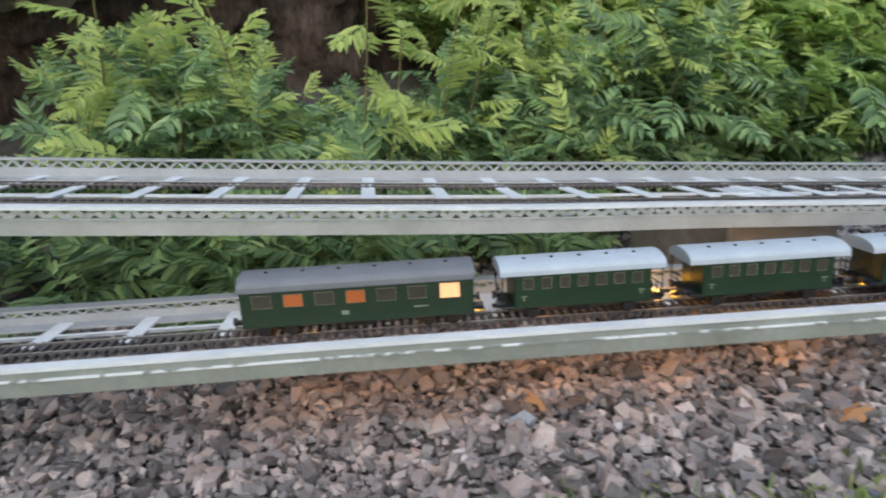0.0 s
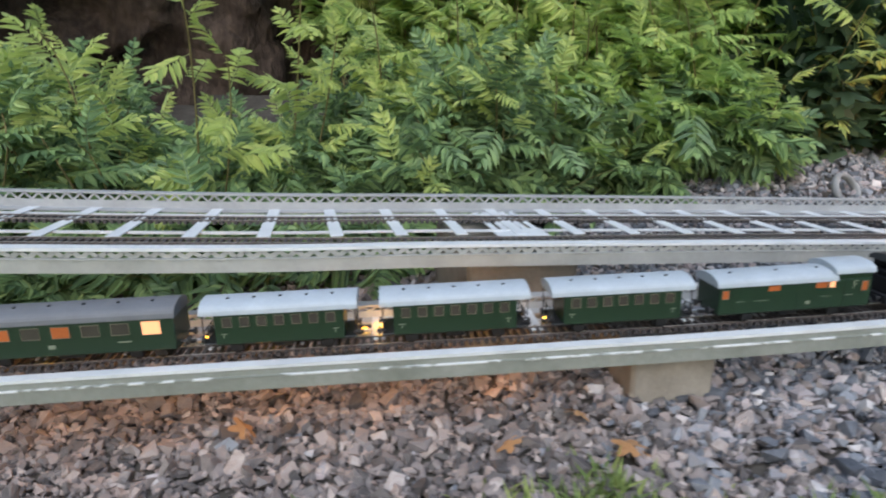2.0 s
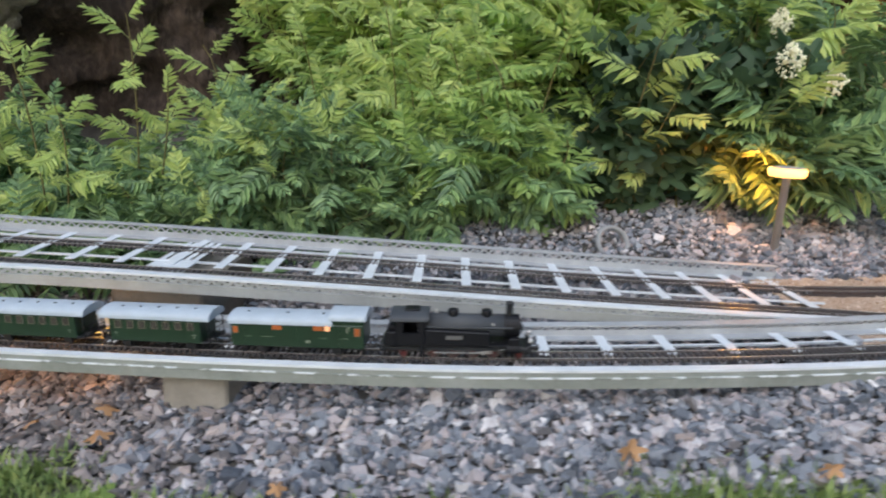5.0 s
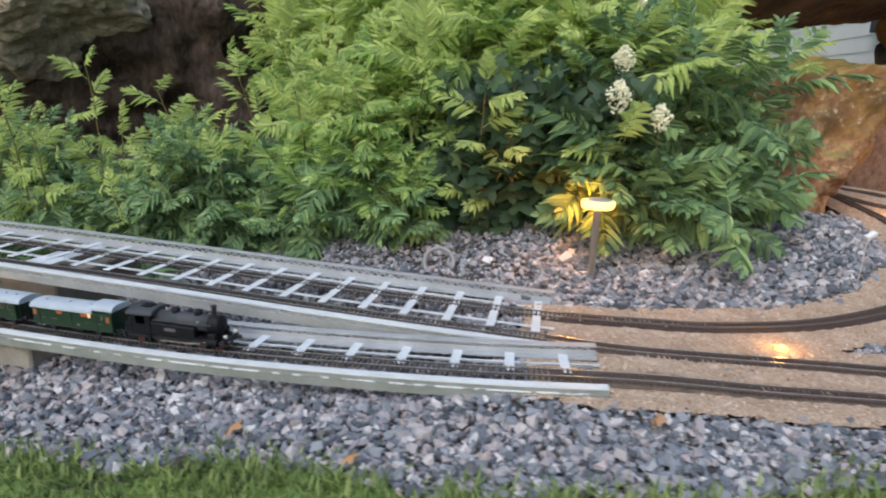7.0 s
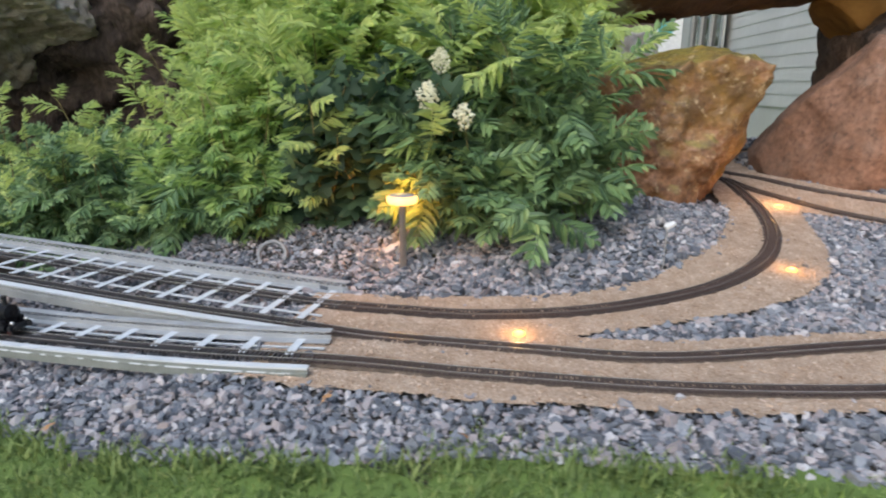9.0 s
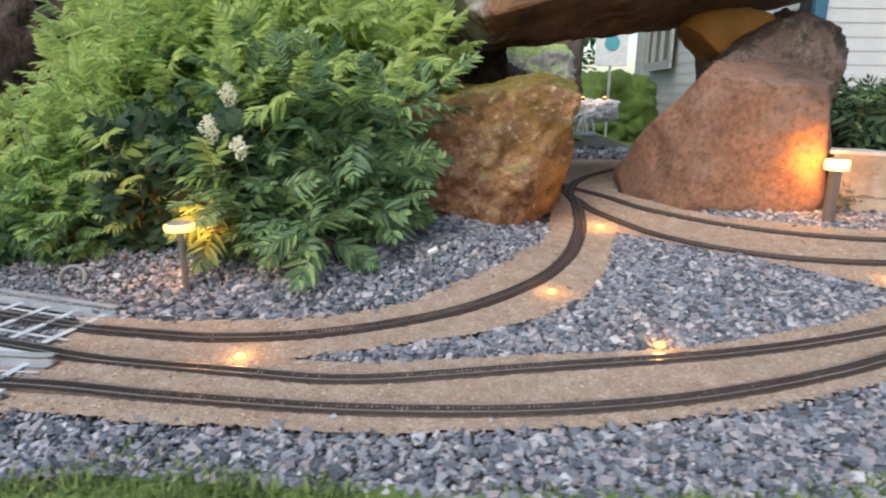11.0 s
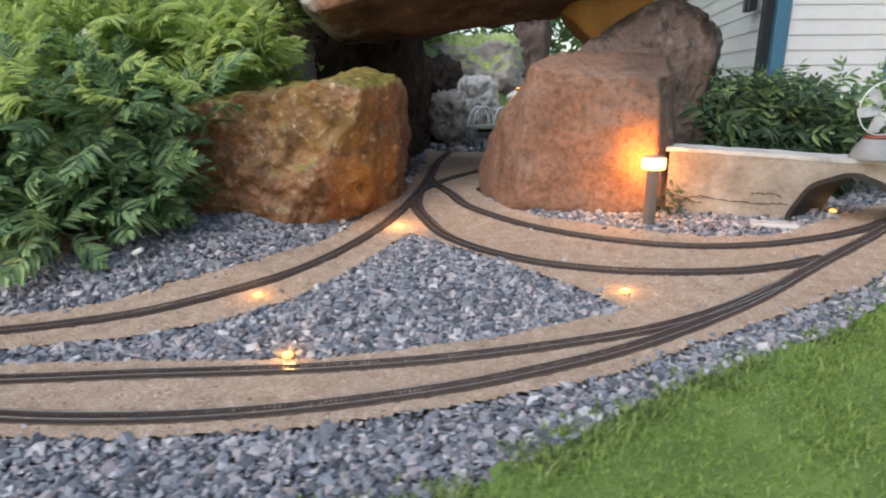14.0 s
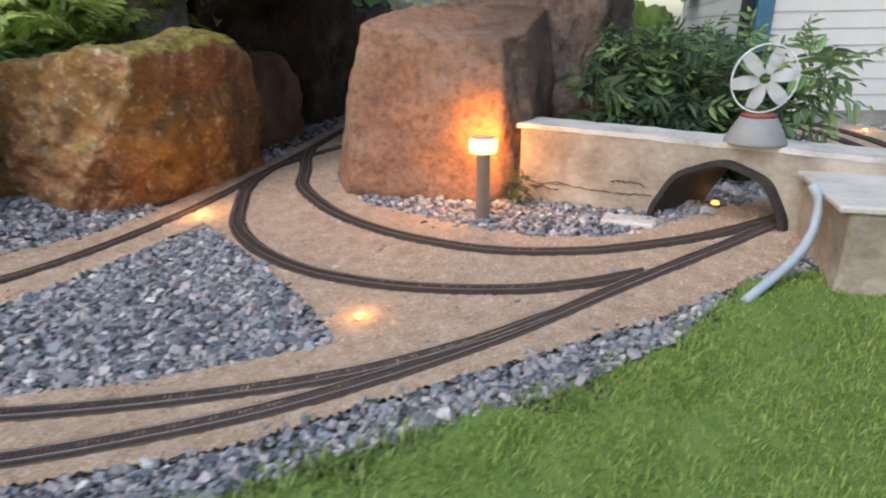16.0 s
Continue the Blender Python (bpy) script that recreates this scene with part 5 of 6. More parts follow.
def shrub(name, stems, leaves_of, material, label, spacing=0.0160, size=(0.75, 1.2), first=0.25, lift=0.25, cat="shrub", stem_r=0.0022, young_mat=None, young_from=0.6, lean=0.42):
    """stems: rows of (base, tip, bend). Leaves stand round each stem in turn and lean to the open, lit side."""
    thing = tagged(new(name, None), label, cat)
    places, young = [], []
    sv, sf = [], []
    for base, tip, bend in stems:
        base, tip = np.array(base, float), np.array(tip, float)
        n = 7
        line = []
        for i in range(n):
            t = i / (n - 1)
            p = base + (tip - base) * t + np.array((bend[0], bend[1], 0)) * math.sin(math.pi * t) * 0.5
            p[2] = base[2] + (tip[2] - base[2]) * (1 - (1 - t) ** 1.5)
            line.append(p)
        line = np.array(line)
        k = len(sv)
        for i, p in enumerate(line):
            r = stem_r * (1 - 0.65 * i / n)
            for a in (0, 2.094, 4.189):
                sv.append(p + (r * math.cos(a), r * math.sin(a), 0))
        for i in range(n - 1):
            for a in range(3):
                b = (a + 1) % 3
                sf.append((k + 3 * i + a, k + 3 * i + b, k + 3 * i + 3 + b, k + 3 * i + 3 + a))
        s = np.r_[0, np.cumsum(np.linalg.norm(np.diff(line, axis=0), axis=1))]
        u, az = s[-1] * first, rng.uniform(0, 6.28)
        while u < s[-1]:
            p = np.array([np.interp(u, s, line[:, j]) for j in range(3)])
            rise = lift + 0.9 * max(0, u / s[-1] - 0.75) / 0.25 * rng.uniform(0.5, 1)
            m = turn(rng.normal(0, 0.3), -rise + rng.normal(0, 0.22), az) * rng.uniform(*size) * (1 - 0.4 * max(0, u / s[-1] - 0.8) / 0.2)
            m = turn(rng.normal(lean, 0.28), 0, 0) @ m
            (young if young_mat is not None and u / s[-1] > young_from + rng.normal(0, 0.1) else places).append((int(rng.integers(len(leaves_of))), m, p))
            az += 2.4 + rng.normal(0, 0.3)
            u += spacing * rng.uniform(0.7, 1.3)
    tagged(mesh_ob("stem_cluster", sv, sf, M_STEM, thing, True, "thin woody stems"), "", "", "", "stuff")
    scatter_mesh("crown", leaves_of, places, material, thing)
    # paler upper leaves: partly young growth, partly top light put into the colour
    if young:
        scatter_mesh("young_crown", leaves_of, young, young_mat, thing)["label"] = "paler leaves at the top, young growth with light put into the colour"
    return thing


def stems_in(n, x0, x1, y0, y1, h0, h1, spread=0.10, front=0.05, keep=None):
    out = []
    while len(out) < n:
        x, y = rng.uniform(x0, x1), rng.uniform(y0, y1)
        if keep is not None and not keep(x, y):
            continue
        h = rng.uniform(h0, h1)
        z = gz(x, y)
        out.append(((x, y, z), (x + rng.normal(0, spread), y + rng.normal(-front, spread * 0.7), z + h), (rng.normal(0, 0.05), rng.normal(0, 0.05))))
    return out


def clear(x, y):
    return y > 1.20 - 0.19 * (x + 0.6)


# low mass behind the upper bridge, then taller growth behind it
def past_gap(x, y):
    """Clear of the open strip through which the rock bank shows."""
    return abs(x + 0.326 + 0.46 * (y - 1.2)) > 0.085


FEATHERY = "dense green false spirea shrub with feathery leaves behind the bridge"
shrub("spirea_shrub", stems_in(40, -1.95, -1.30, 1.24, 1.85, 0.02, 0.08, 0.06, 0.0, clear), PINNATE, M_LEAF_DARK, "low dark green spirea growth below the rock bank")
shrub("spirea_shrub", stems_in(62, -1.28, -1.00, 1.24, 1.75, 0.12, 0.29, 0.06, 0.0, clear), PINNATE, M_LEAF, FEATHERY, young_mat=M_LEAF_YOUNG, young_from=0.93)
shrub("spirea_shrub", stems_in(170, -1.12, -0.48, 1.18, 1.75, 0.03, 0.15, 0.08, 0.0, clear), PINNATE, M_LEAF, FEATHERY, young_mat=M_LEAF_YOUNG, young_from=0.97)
shrub("spirea_shrub", stems_in(96, -0.62, -0.30, 1.16, 1.62, 0.10, 0.27, 0.06, 0.02, lambda x, y: clear(x, y) and past_gap(x, y) and x < -0.33 - 0.46 * (y - 1.2)), PINNATE, M_LEAF,
      "rounded green false spirea shrub with feathery leaves", young_mat=M_LEAF_YOUNG, young_from=0.94)
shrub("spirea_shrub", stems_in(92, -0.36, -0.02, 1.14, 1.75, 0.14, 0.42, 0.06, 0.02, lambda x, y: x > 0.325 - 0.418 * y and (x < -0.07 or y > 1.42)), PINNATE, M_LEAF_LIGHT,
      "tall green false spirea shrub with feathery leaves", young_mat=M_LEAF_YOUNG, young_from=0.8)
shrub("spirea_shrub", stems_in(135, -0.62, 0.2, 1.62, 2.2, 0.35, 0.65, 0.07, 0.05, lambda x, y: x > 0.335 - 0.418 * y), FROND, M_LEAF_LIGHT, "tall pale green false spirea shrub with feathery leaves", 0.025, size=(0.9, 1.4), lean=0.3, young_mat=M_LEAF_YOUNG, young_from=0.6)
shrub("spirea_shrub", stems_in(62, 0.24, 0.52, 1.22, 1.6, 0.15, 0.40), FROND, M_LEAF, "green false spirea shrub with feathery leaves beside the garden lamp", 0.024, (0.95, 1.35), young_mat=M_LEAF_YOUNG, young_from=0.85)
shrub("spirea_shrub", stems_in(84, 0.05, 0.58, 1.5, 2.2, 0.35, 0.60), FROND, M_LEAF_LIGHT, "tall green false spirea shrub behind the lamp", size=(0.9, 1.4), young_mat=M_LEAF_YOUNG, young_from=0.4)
shrub("spirea_shrub", stems_in(13, 0.50, 0.64, 1.22, 1.36, 0.12, 0.26, 0.05, 0.03), FROND, M_LEAF, "loose green spirea stems hanging before the squat boulder", 0.026, (0.9, 1.25), 0.3)
shrub("fern_clump", stems_in(34, 0.30, 0.58, 1.16, 1.32, 0.05, 0.16, 0.08, 0.05), FROND, M_LEAF, "low ferny green growth under the shrub", size=(0.9, 1.3), first=0.4, cat="fern")
shrub("fern_clump", stems_in(58, -0.34, -0.07, 1.14, 1.27, 0.03, 0.15, 0.05, 0.0, lambda x, y: y > 1.15 - 0.25 * (x + 0.1)), FROND, M_LEAF, "low ferny green growth on the gravel behind the bridge", 0.02, (0.75, 1.1), 0.15, cat="fern", young_mat=M_LEAF_LIGHT, young_from=0.8)
shrub("fern_clump", stems_in(50, -1.4, -0.65, 1.04, 1.3, 0.015, 0.045, 0.06, 0.0, lambda x, y: y > 1.08 - 0.25 * (x + 0.6)), FROND, M_LEAF, "ferny green growth in the shade under the bridge", size=(0.7, 1.0), first=0.3, cat="fern")
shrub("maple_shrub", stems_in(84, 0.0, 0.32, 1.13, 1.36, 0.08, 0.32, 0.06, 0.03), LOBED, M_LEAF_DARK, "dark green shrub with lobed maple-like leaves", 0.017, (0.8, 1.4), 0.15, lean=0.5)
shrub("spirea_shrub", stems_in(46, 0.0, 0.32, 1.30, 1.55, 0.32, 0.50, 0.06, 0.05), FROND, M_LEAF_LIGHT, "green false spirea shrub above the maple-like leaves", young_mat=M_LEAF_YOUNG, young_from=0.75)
# small weed at the end of the wall
shrub("weed_sprig", [((1.80, 1.665, 0.09), (1.80 + a, 1.65 + b, 0.09 + h), (0.01, 0)) for a, b, h in ((-0.03, 0, 0.07), (0.02, -0.02, 0.08), (0.05, 0.0, 0.06), (0.0, -0.02, 0.1))], PINNATE, M_LEAF_DARK, "small dark weed growing at the wall's end", 0.012, (0.2, 0.35), 0.2, cat="weed", stem_r=0.001)
# upright young shoots before the dark rock
for bx, by, hx, hy, top in ((-0.93, 1.30, -0.925, 1.22, 0.345), (-0.80, 1.36, -0.765, 1.29, 0.40), (-0.62, 1.42, -0.66, 1.36, 0.36), (-0.30, 1.36, -0.345, 1.265, 0.46),
                            (-1.25, 1.40, -1.22, 1.32, 0.34), (-0.45, 1.5, -0.5, 1.4, 0.42), (-1.06, 1.42, -1.1, 1.36, 0.28), (0.06, 1.16, 0.083, 1.052, 0.40)):
    z = gz(bx, by)
    shrub("spirea_shoot", [((bx, by, z), (hx, hy, top), (0.02, 0.0)), ((bx + 0.02, by, z), (hx + 0.05, hy + 0.03, top * 0.72), (0.03, 0))], FROND, M_LEAF_YOUNG,
          "upright pale yellow-green spirea shoot", 0.03, (0.55, 0.9), 0.3, 0.35, "shoot")


def plume(x, y, z, h, name="flower_plume"):
    """A loose panicle of tiny cream blossoms."""
    places = []
    knots = [(0, 0, -0.2 * h, 0.34 * h), (0.16 * h, -0.1 * h, 0.05 * h, 0.27 * h), (-0.2 * h, 0, 0.1 * h, 0.22 * h), (0, 0, 0.36 * h, 0.2 * h)]
    for i in range(190):
        kx, ky, kz, kr = knots[int(rng.integers(4))]
        o = rng.normal(size=3)
        o *= kr * rng.uniform(0.5, 1) / np.linalg.norm(o)
        places.append((1, turn(rng.uniform(0, 3), rng.uniform(0, 3), 0) * rng.uniform(0.004, 0.0075), np.array((x + kx, y + ky, z + kz)) + o))
    thing = tagged(new(name, None), "cream-white spirea flower plume among the leaves", "flower", "flower plumes")
    scatter_mesh("blossoms", STONES, places, M_FLOWER, thing)
    tube("stalk", [(x + 0.02, y + 0.08, z - 0.12), (x + 0.005, y + 0.02, z - 0.05), (x, y, z + h * 0.3)], 0.0009, M_STEM, thing, 5)


plume(0.312, 1.06, 0.357, 0.055)
plume(0.380, 1.035, 0.325, 0.045)
plume(0.33, 1.12, 0.42, 0.05)
plume(0.42, 1.36, 0.53, 0.07)

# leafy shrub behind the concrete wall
# darker leaf inside, plain leaf on top: inner shade and top light as colour
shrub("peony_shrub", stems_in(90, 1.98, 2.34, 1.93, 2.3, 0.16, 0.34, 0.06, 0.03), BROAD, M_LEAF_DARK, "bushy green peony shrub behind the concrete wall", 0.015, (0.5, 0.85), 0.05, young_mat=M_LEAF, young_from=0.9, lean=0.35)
shrub("peony_shrub", stems_in(9, 2.27, 2.44, 1.92, 2.1, 0.18, 0.32, 0.10, 0.02), BROAD, M_LEAF, "loose green peony stems with long leaves behind the wall", 0.026, (0.6, 0.9), 0.4, lean=0.3)

# hedge and trees far behind
SPRAY = [pinnate(s, 3, 0.11, 0.050, 0.026) for s in range(40, 45)]
def far_tree(x, y, h, spread, seed, material, label):
    r = np.random.default_rng(seed)
    z0 = gz(x, y)
    thing = tagged(new("tree", None), label, "tree", "background trees")
    tube("trunk", [(x, y, z0 - 0.1), (x + 0.05, y, z0 + h * 0.4), (x - 0.03, y + 0.04, z0 + h * 0.9)], [h * 0.04, h * 0.028, h * 0.008], M_STEM, thing, 8)
    places = []
    for i in range(560):
        a, t = r.uniform(0, 6.28), r.uniform(0, 1)
        rad = spread * (0.35 + 0.65 * math.sin(math.pi * (0.15 + 0.8 * t))) * math.sqrt(r.uniform(0.15, 1))
        o = np.array((x + rad * math.cos(a), y + rad * math.sin(a), z0 + h * (0.08 + 0.92 * t)))
        places.append((int(r.integers(len(SPRAY))), turn(r.normal(0, 0.5), r.normal(-0.1, 0.5), r.uniform(0, 6.28)) * r.uniform(1.8, 3.4), o))
    scatter_mesh("crown", SPRAY, places, material, thing)


for i, (x, y, h, s) in enumerate(((-0.15, 2.9, 1.2, 0.45), (0.28, 2.85, 1.1, 0.40), (-0.6, 3.3, 1.3, 0.5), (0.0, 3.6, 1.5, 0.6), (0.35, 3.4, 1.2, 0.4), (-0.3, 4.2, 1.9, 0.6))):
    far_tree(x, y, h, s, i, M_LEAF_YOUNG if i % 2 else M_LEAF, "light green leafy young tree behind the shrubs")
for i, (x, y, h, s) in enumerate(((-3, 5, 3.5, 1.1), (-1.2, 5.5, 3.8, 1.2), (1.2, 9, 3.5, 1.3), (-5, -3, 4, 1.4), (-4.5, 1.5, 4, 1.4), (5, -6, 4.5, 1.5))):
    far_tree(x, y, h, s, 20 + i, M_LEAF, "tall leafy garden tree at the edge of the garden")

# ---- lamps and small things ----
def bollard(x, y, top, head_r, head_h, post_r, watts, label, away=0.014, glass_mat=M_LAMP):
    thing = tagged(new("garden_lamp", None), label, "garden lamp", "garden lamps")
    z0 = gz(x, y) - 0.01
    thing.location = (x, y, z0)
    h = top - z0
    bm = bmesh.new()
    lathe(bm, [(0, 0), (post_r, 0), (post_r, h - head_h), (post_r * 1.15, h - head_h), (0, h - head_h)])
    part("post", bm, M_POST, thing, "brushed steel post", True)
    bm = bmesh.new()
    lathe(bm, [(0, h - head_h), (head_r * 0.93, h - head_h), (head_r, h - head_h * 0.7), (head_r, h - head_h * 0.22), (head_r * 0.9, h - head_h * 0.06), (0, h - head_h * 0.06)])
    part("diffuser", bm, glass_mat, thing, "glowing warm diffuser", True)
    bm = bmesh.new()
    lathe(bm, [(0, h - head_h * 0.05), (head_r * 0.86, h - head_h * 0.05), (head_r * 0.84, h - head_h * 0.02), (head_r * 0.6, h + 0.0012), (0, h + 0.002)])
    part("cap", bm, M_POST, thing, "steel cap", True)
    glow("lamp_light", (x, y - head_r - 0.012, top - head_h * 0.6), watts * 0.07)
    glow("lamp_light", (x - head_r * 0.3, y + head_r + away, top - head_h * 0.6), watts, (1.0, 0.36, 0.05))


bollard(0.276, 0.979, 0.193, 0.0275, 0.014, 0.0058, 0.6, "lit garden bollard lamp on a thin steel post", 0.022, emit("amber_lamp_glow", (1.0, 0.46, 0.13), 2.3))
bollard(1.742, 1.576, 0.262, 0.029, 0.030, 0.0145, 1.5, "lit garden bollard lamp with a thick steel post")


M_DOME = emit("dome_glow", (1.0, 0.40, 0.11), 1.6)


def ground_light(x, y, z, label, watts=0.12, above=0.015):
    thing = tagged(new("ground_light", None), label, "ground light", "ground lights")
    thing.location = (x, y, z)
    bm = bmesh.new()
    lathe(bm, [(0, -0.014), (0.009, -0.014), (0.0105, -0.003), (0.0095, -0.0025), (0, -0.003)], 18)
    part("cup", bm, M_BLACK, thing, "", True)
    bm = bmesh.new()
    lathe(bm, [(0.0085, -0.0026), (0.0087, 0.000), (0.0075, 0.0025), (0.0045, 0.004), (0, 0.0045)], 18)
    part("dome", bm, M_DOME, thing, "glowing warm dome", True)
    glow("ground_glow", (x, y, z + above), watts * 0.6, (1.0, 0.50, 0.16), 0.008)


for x, y, w in ((0.481, 0.745, 0.12), (1.132, 1.472, 0.42), (0.972, 1.030, 0.12), (1.121, 0.830, 0.13), (1.644, 1.140, 0.12)):
    ground_light(x, y, gz(x, y) + (0.0085 if inside(BED, x, y) else 0.0078), "small glowing amber light set in the ground by the track", w, 0.015 if w < 0.3 else 0.030)
ground_light(2.212, 1.715, 0.113, "small glowing amber light inside the tunnel", 0.03)
ground_light(2.80, 2.66, gz(2.80, 2.66) + 0.022, "small glowing amber light by the far track")

# lights that shine on the mossy boulder from the ground at its foot
mark = tagged(new("marker_stake", None), "small white tilted marker on a thin stake in gravel", "marker")
bm = bmesh.new()
rod(bm, (0.742, 1.010, gz(0.742, 1.01) - 0.01), (0.743, 1.010, 0.14), 0.0012)
part("stake", bm, M_SILVER, mark)
bm = bmesh.new()
box(bm, -0.010, 0.010, -0.005, 0.005, -0.0035, 0.0035, 0.0012)
ob = part("head", bm, M_WHITE, mark, "white plastic head")
ob.matrix_basis = Matrix.Translation((0.747, 1.009, 0.143)) @ Euler((0.2, -0.45, 0.2)).to_matrix().to_4x4()

bm = bmesh.new()
rows = []
for i in range(36):
    a = 2 * math.pi * i / 36
    row = []
    for j in range(10):
        b = 2 * math.pi * j / 10
        r = 0.026 + 0.0042 * math.cos(b)
        row.append(bm.verts.new((r * math.cos(a), 0.006 * math.sin(b), r * math.sin(a))))
    rows.append(row)
for i in range(36):
    for j in range(10):
        bm.faces.new((rows[i][j], rows[(i + 1) % 36][j], rows[(i + 1) % 36][(j + 1) % 10], rows[i][(j + 1) % 10]))
ring = part("pipe_ring", bm, M_GREYPLASTIC, None, smooth=True)
ring.matrix_basis = Matrix.Translation((0.014, 1.02, gz(0.014, 1.02) + 0.012)) @ Euler((-0.5, 0, 0.1)).to_matrix().to_4x4()
tagged(ring, "grey plastic ring half buried in gravel", "ring")

# fallen leaves
def fallen(x, y, s, rot):
    v, f = lobed(int(x * 1000) % 97, s)
    ob = mesh_ob("fallen_leaf", v, f[0], M_DRY)
    ob.matrix_basis = Matrix.Translation((x, y, gz(x, y) + 0.018)) @ Euler((rng.normal(0, 0.25), rng.normal(0, 0.25), rot)).to_matrix().to_4x4()
    tagged(ob, "dry orange-brown fallen leaf on the gravel", "leaf", "fallen leaves")


for x, y, s, r in ((-0.187, 0.555, 0.022, 1), (-0.645, 0.695, 0.022, 2), (-0.475, 0.588, 0.014, 5), (-0.66, 0.75, 0.022, 0.3), (-0.72, 0.74, 0.018, 3), (0.255, 0.545, 0.018, 1), (-0.9, 0.84, 0.022, 2), (0.42, 0.50, 0.014, 4), (-0.05, 0.50, 0.016, 0)):
    fallen(x, y, s, r)

# rotor on the wall
fan = tagged(new("wind_rotor", None), "pale plastic wind rotor on a grey cone base on the wall", "wind rotor")
fan.location = on_wall(0.455, -0.030, 0.2545)
fan.scale = (0.74, 0.74, 0.74)
fan.rotation_euler = (0, 0, -0.05)
bm = bmesh.new()
lathe(bm, [(0, 0), (0.074, 0), (0.074, 0.006), (0.060, 0.035), (0.045, 0.062), (0.040, 0.066), (0, 0.066)], 28)
part("base", bm, M_GREYPLASTIC, fan, "grey plastic cone base", True)
bm = bmesh.new()
lathe(bm, [(0, 0.066), (0.041, 0.066), (0.041, 0.074), (0, 0.074)], 28)
part("collar", bm, plain("dull_red_plastic", (0.20, 0.06, 0.05), 0.6), fan, "dull red collar", True)
M_BLADE = plain("pale_plastic", (0.66, 0.70, 0.72), 0.35)
hoop = []
for i in range(33):
    a = 2 * math.pi * i / 32
    p = Vector((0.082 * math.cos(a), 0, 0.082 * math.sin(a)))
    p.rotate(Euler((0, 0, 0.3)))
    hoop.append(p + Vector((0, 0, 0.158)))
tube("hoop", hoop, 0.0022, M_BLADE, fan, 6, "pale plastic hoop")
for k in range(6):
    bm = bmesh.new()
    n = 8
    vs = []
    for i in range(n):
        t = i / (n - 1)
        r = 0.012 + 0.064 * t
        w = 0.012 + 0.006 * math.sin(math.pi * t)
        tw = 0.7 - 0.5 * t
        for s in (-1, 1):
            vs.append(bm.verts.new((r, s * w * math.cos(tw), s * w * math.sin(tw) * 0.8 + 0.01 * math.sin(t * 3))))
    for i in range(n - 1):
        bm.faces.new((vs[2 * i], vs[2 * i + 1], vs[2 * i + 3], vs[2 * i + 2]))
    bmesh.ops.solidify(bm, geom=bm.faces[:], thickness=0.0014)
    ob = part("blade", bm, M_BLADE, fan, "pale translucent plastic blade", True)
    ob.matrix_basis = Matrix.Translation((0, 0, 0.158)) @ Matrix.Rotation(math.pi / 2, 4, "X") @ Matrix.Rotation(k * math.pi / 3 + 0.2, 4, "Z")

M_ROCK_PALE = surface("pale_rock", [(0.3, (0.33, 0.32, 0.31)), (0.5, (0.62, 0.60, 0.58)), (0.7, (0.80, 0.78, 0.75))], 9, 0.9, 0, 0.8, 30, height=0.012)
M_ROCK_FAR = mossy("bright_mossy_rock", M_ROCK_PALE, 0.0, 0.35)
for n in M_ROCK_FAR.node_tree.nodes:
    if n.type == "VALTORGB" and n.color_ramp.elements[1].color[2] < 0.1:
        n.color_ramp.elements[0].color, n.color_ramp.elements[1].color = (0.24, 0.34, 0.07, 1), (0.55, 0.64, 0.22, 1)
# things seen through the gap below the capstone
# the M_ROCK_DARK one is a grey rock, its shade painted as dark colour
for (x, y, z, a, b, c, sd, mat, lab) in ((1.04, 3.60, 0.53, 0.26, 0.2, 0.16, 31, M_ROCK_FAR, "mossy grey rock beyond the capstone"),
                                         (0.80, 3.3, 0.34, 0.20, 0.2, 0.22, 32, M_ROCK_DARK, "grey rock with shade put into its dark colour beyond the capstone"),
                                         (1.10, 3.16, 0.35, 0.10, 0.10, 0.11, 33, M_ROCK_PALE, "pale grey rock beside the far tracks"),
                                         (0.99, 3.12, 0.27, 0.10, 0.10, 0.12, 35, M_ROCK_GREY, "grey rock beside the far tracks"),
                                         (1.38, 3.34, 0.33, 0.13, 0.10, 0.06, 34, M_ROCK_PALE, "low pale rock beside the far tracks"),
                                         (1.32, 4.3, 0.52, 0.14, 0.12, 0.34, 36, M_ROCK_DUN, "tall brown rock beyond the capstone"),
                                         (1.9, 7.0, 0.20, 0.9, 0.6, 0.42, 37, M_SOD, "low grassy bank far behind the stones")):
    boulder("rock", (x, y, z), (a, b, c), sd, mat, lab, (), 5.0, 0.10, 0.3 * sd, "rock", 5, 0.8, 0.11)


M_HOOP = plain("white_plastic", (0.80, 0.81, 0.82), 0.4)


def arch_bridge(x, y, z, ang, label):
    thing = tagged(new("model_arch_bridge", None), label, "model bridge", "model arch bridges")
    thing.matrix_basis = Matrix.Translation((x, y, z)) @ Matrix.Rotation(ang, 4, "Z")
    for side in (-0.022, 0.022):
        pts = [(0.062 * math.cos(a), side, 0.085 * math.sin(a)) for a in np.linspace(0, math.pi, 19)]
        tube("arch", pts, 0.0045, M_HOOP, thing, 8, "white bowed arch")
        for k in range(-3, 4):
            u = k * 0.0165
            hh = 0.085 * math.sqrt(max(0, 1 - (u / 0.062) ** 2))
            tube("hanger", [(u, side, 0), (u, side, hh)], 0.0016, M_HOOP, thing, 5)
    bm = bmesh.new()
    box(bm, -0.075, 0.075, -0.024, 0.024, -0.012, 0.0, 0.001)
    part("deck", bm, M_ALU, thing)


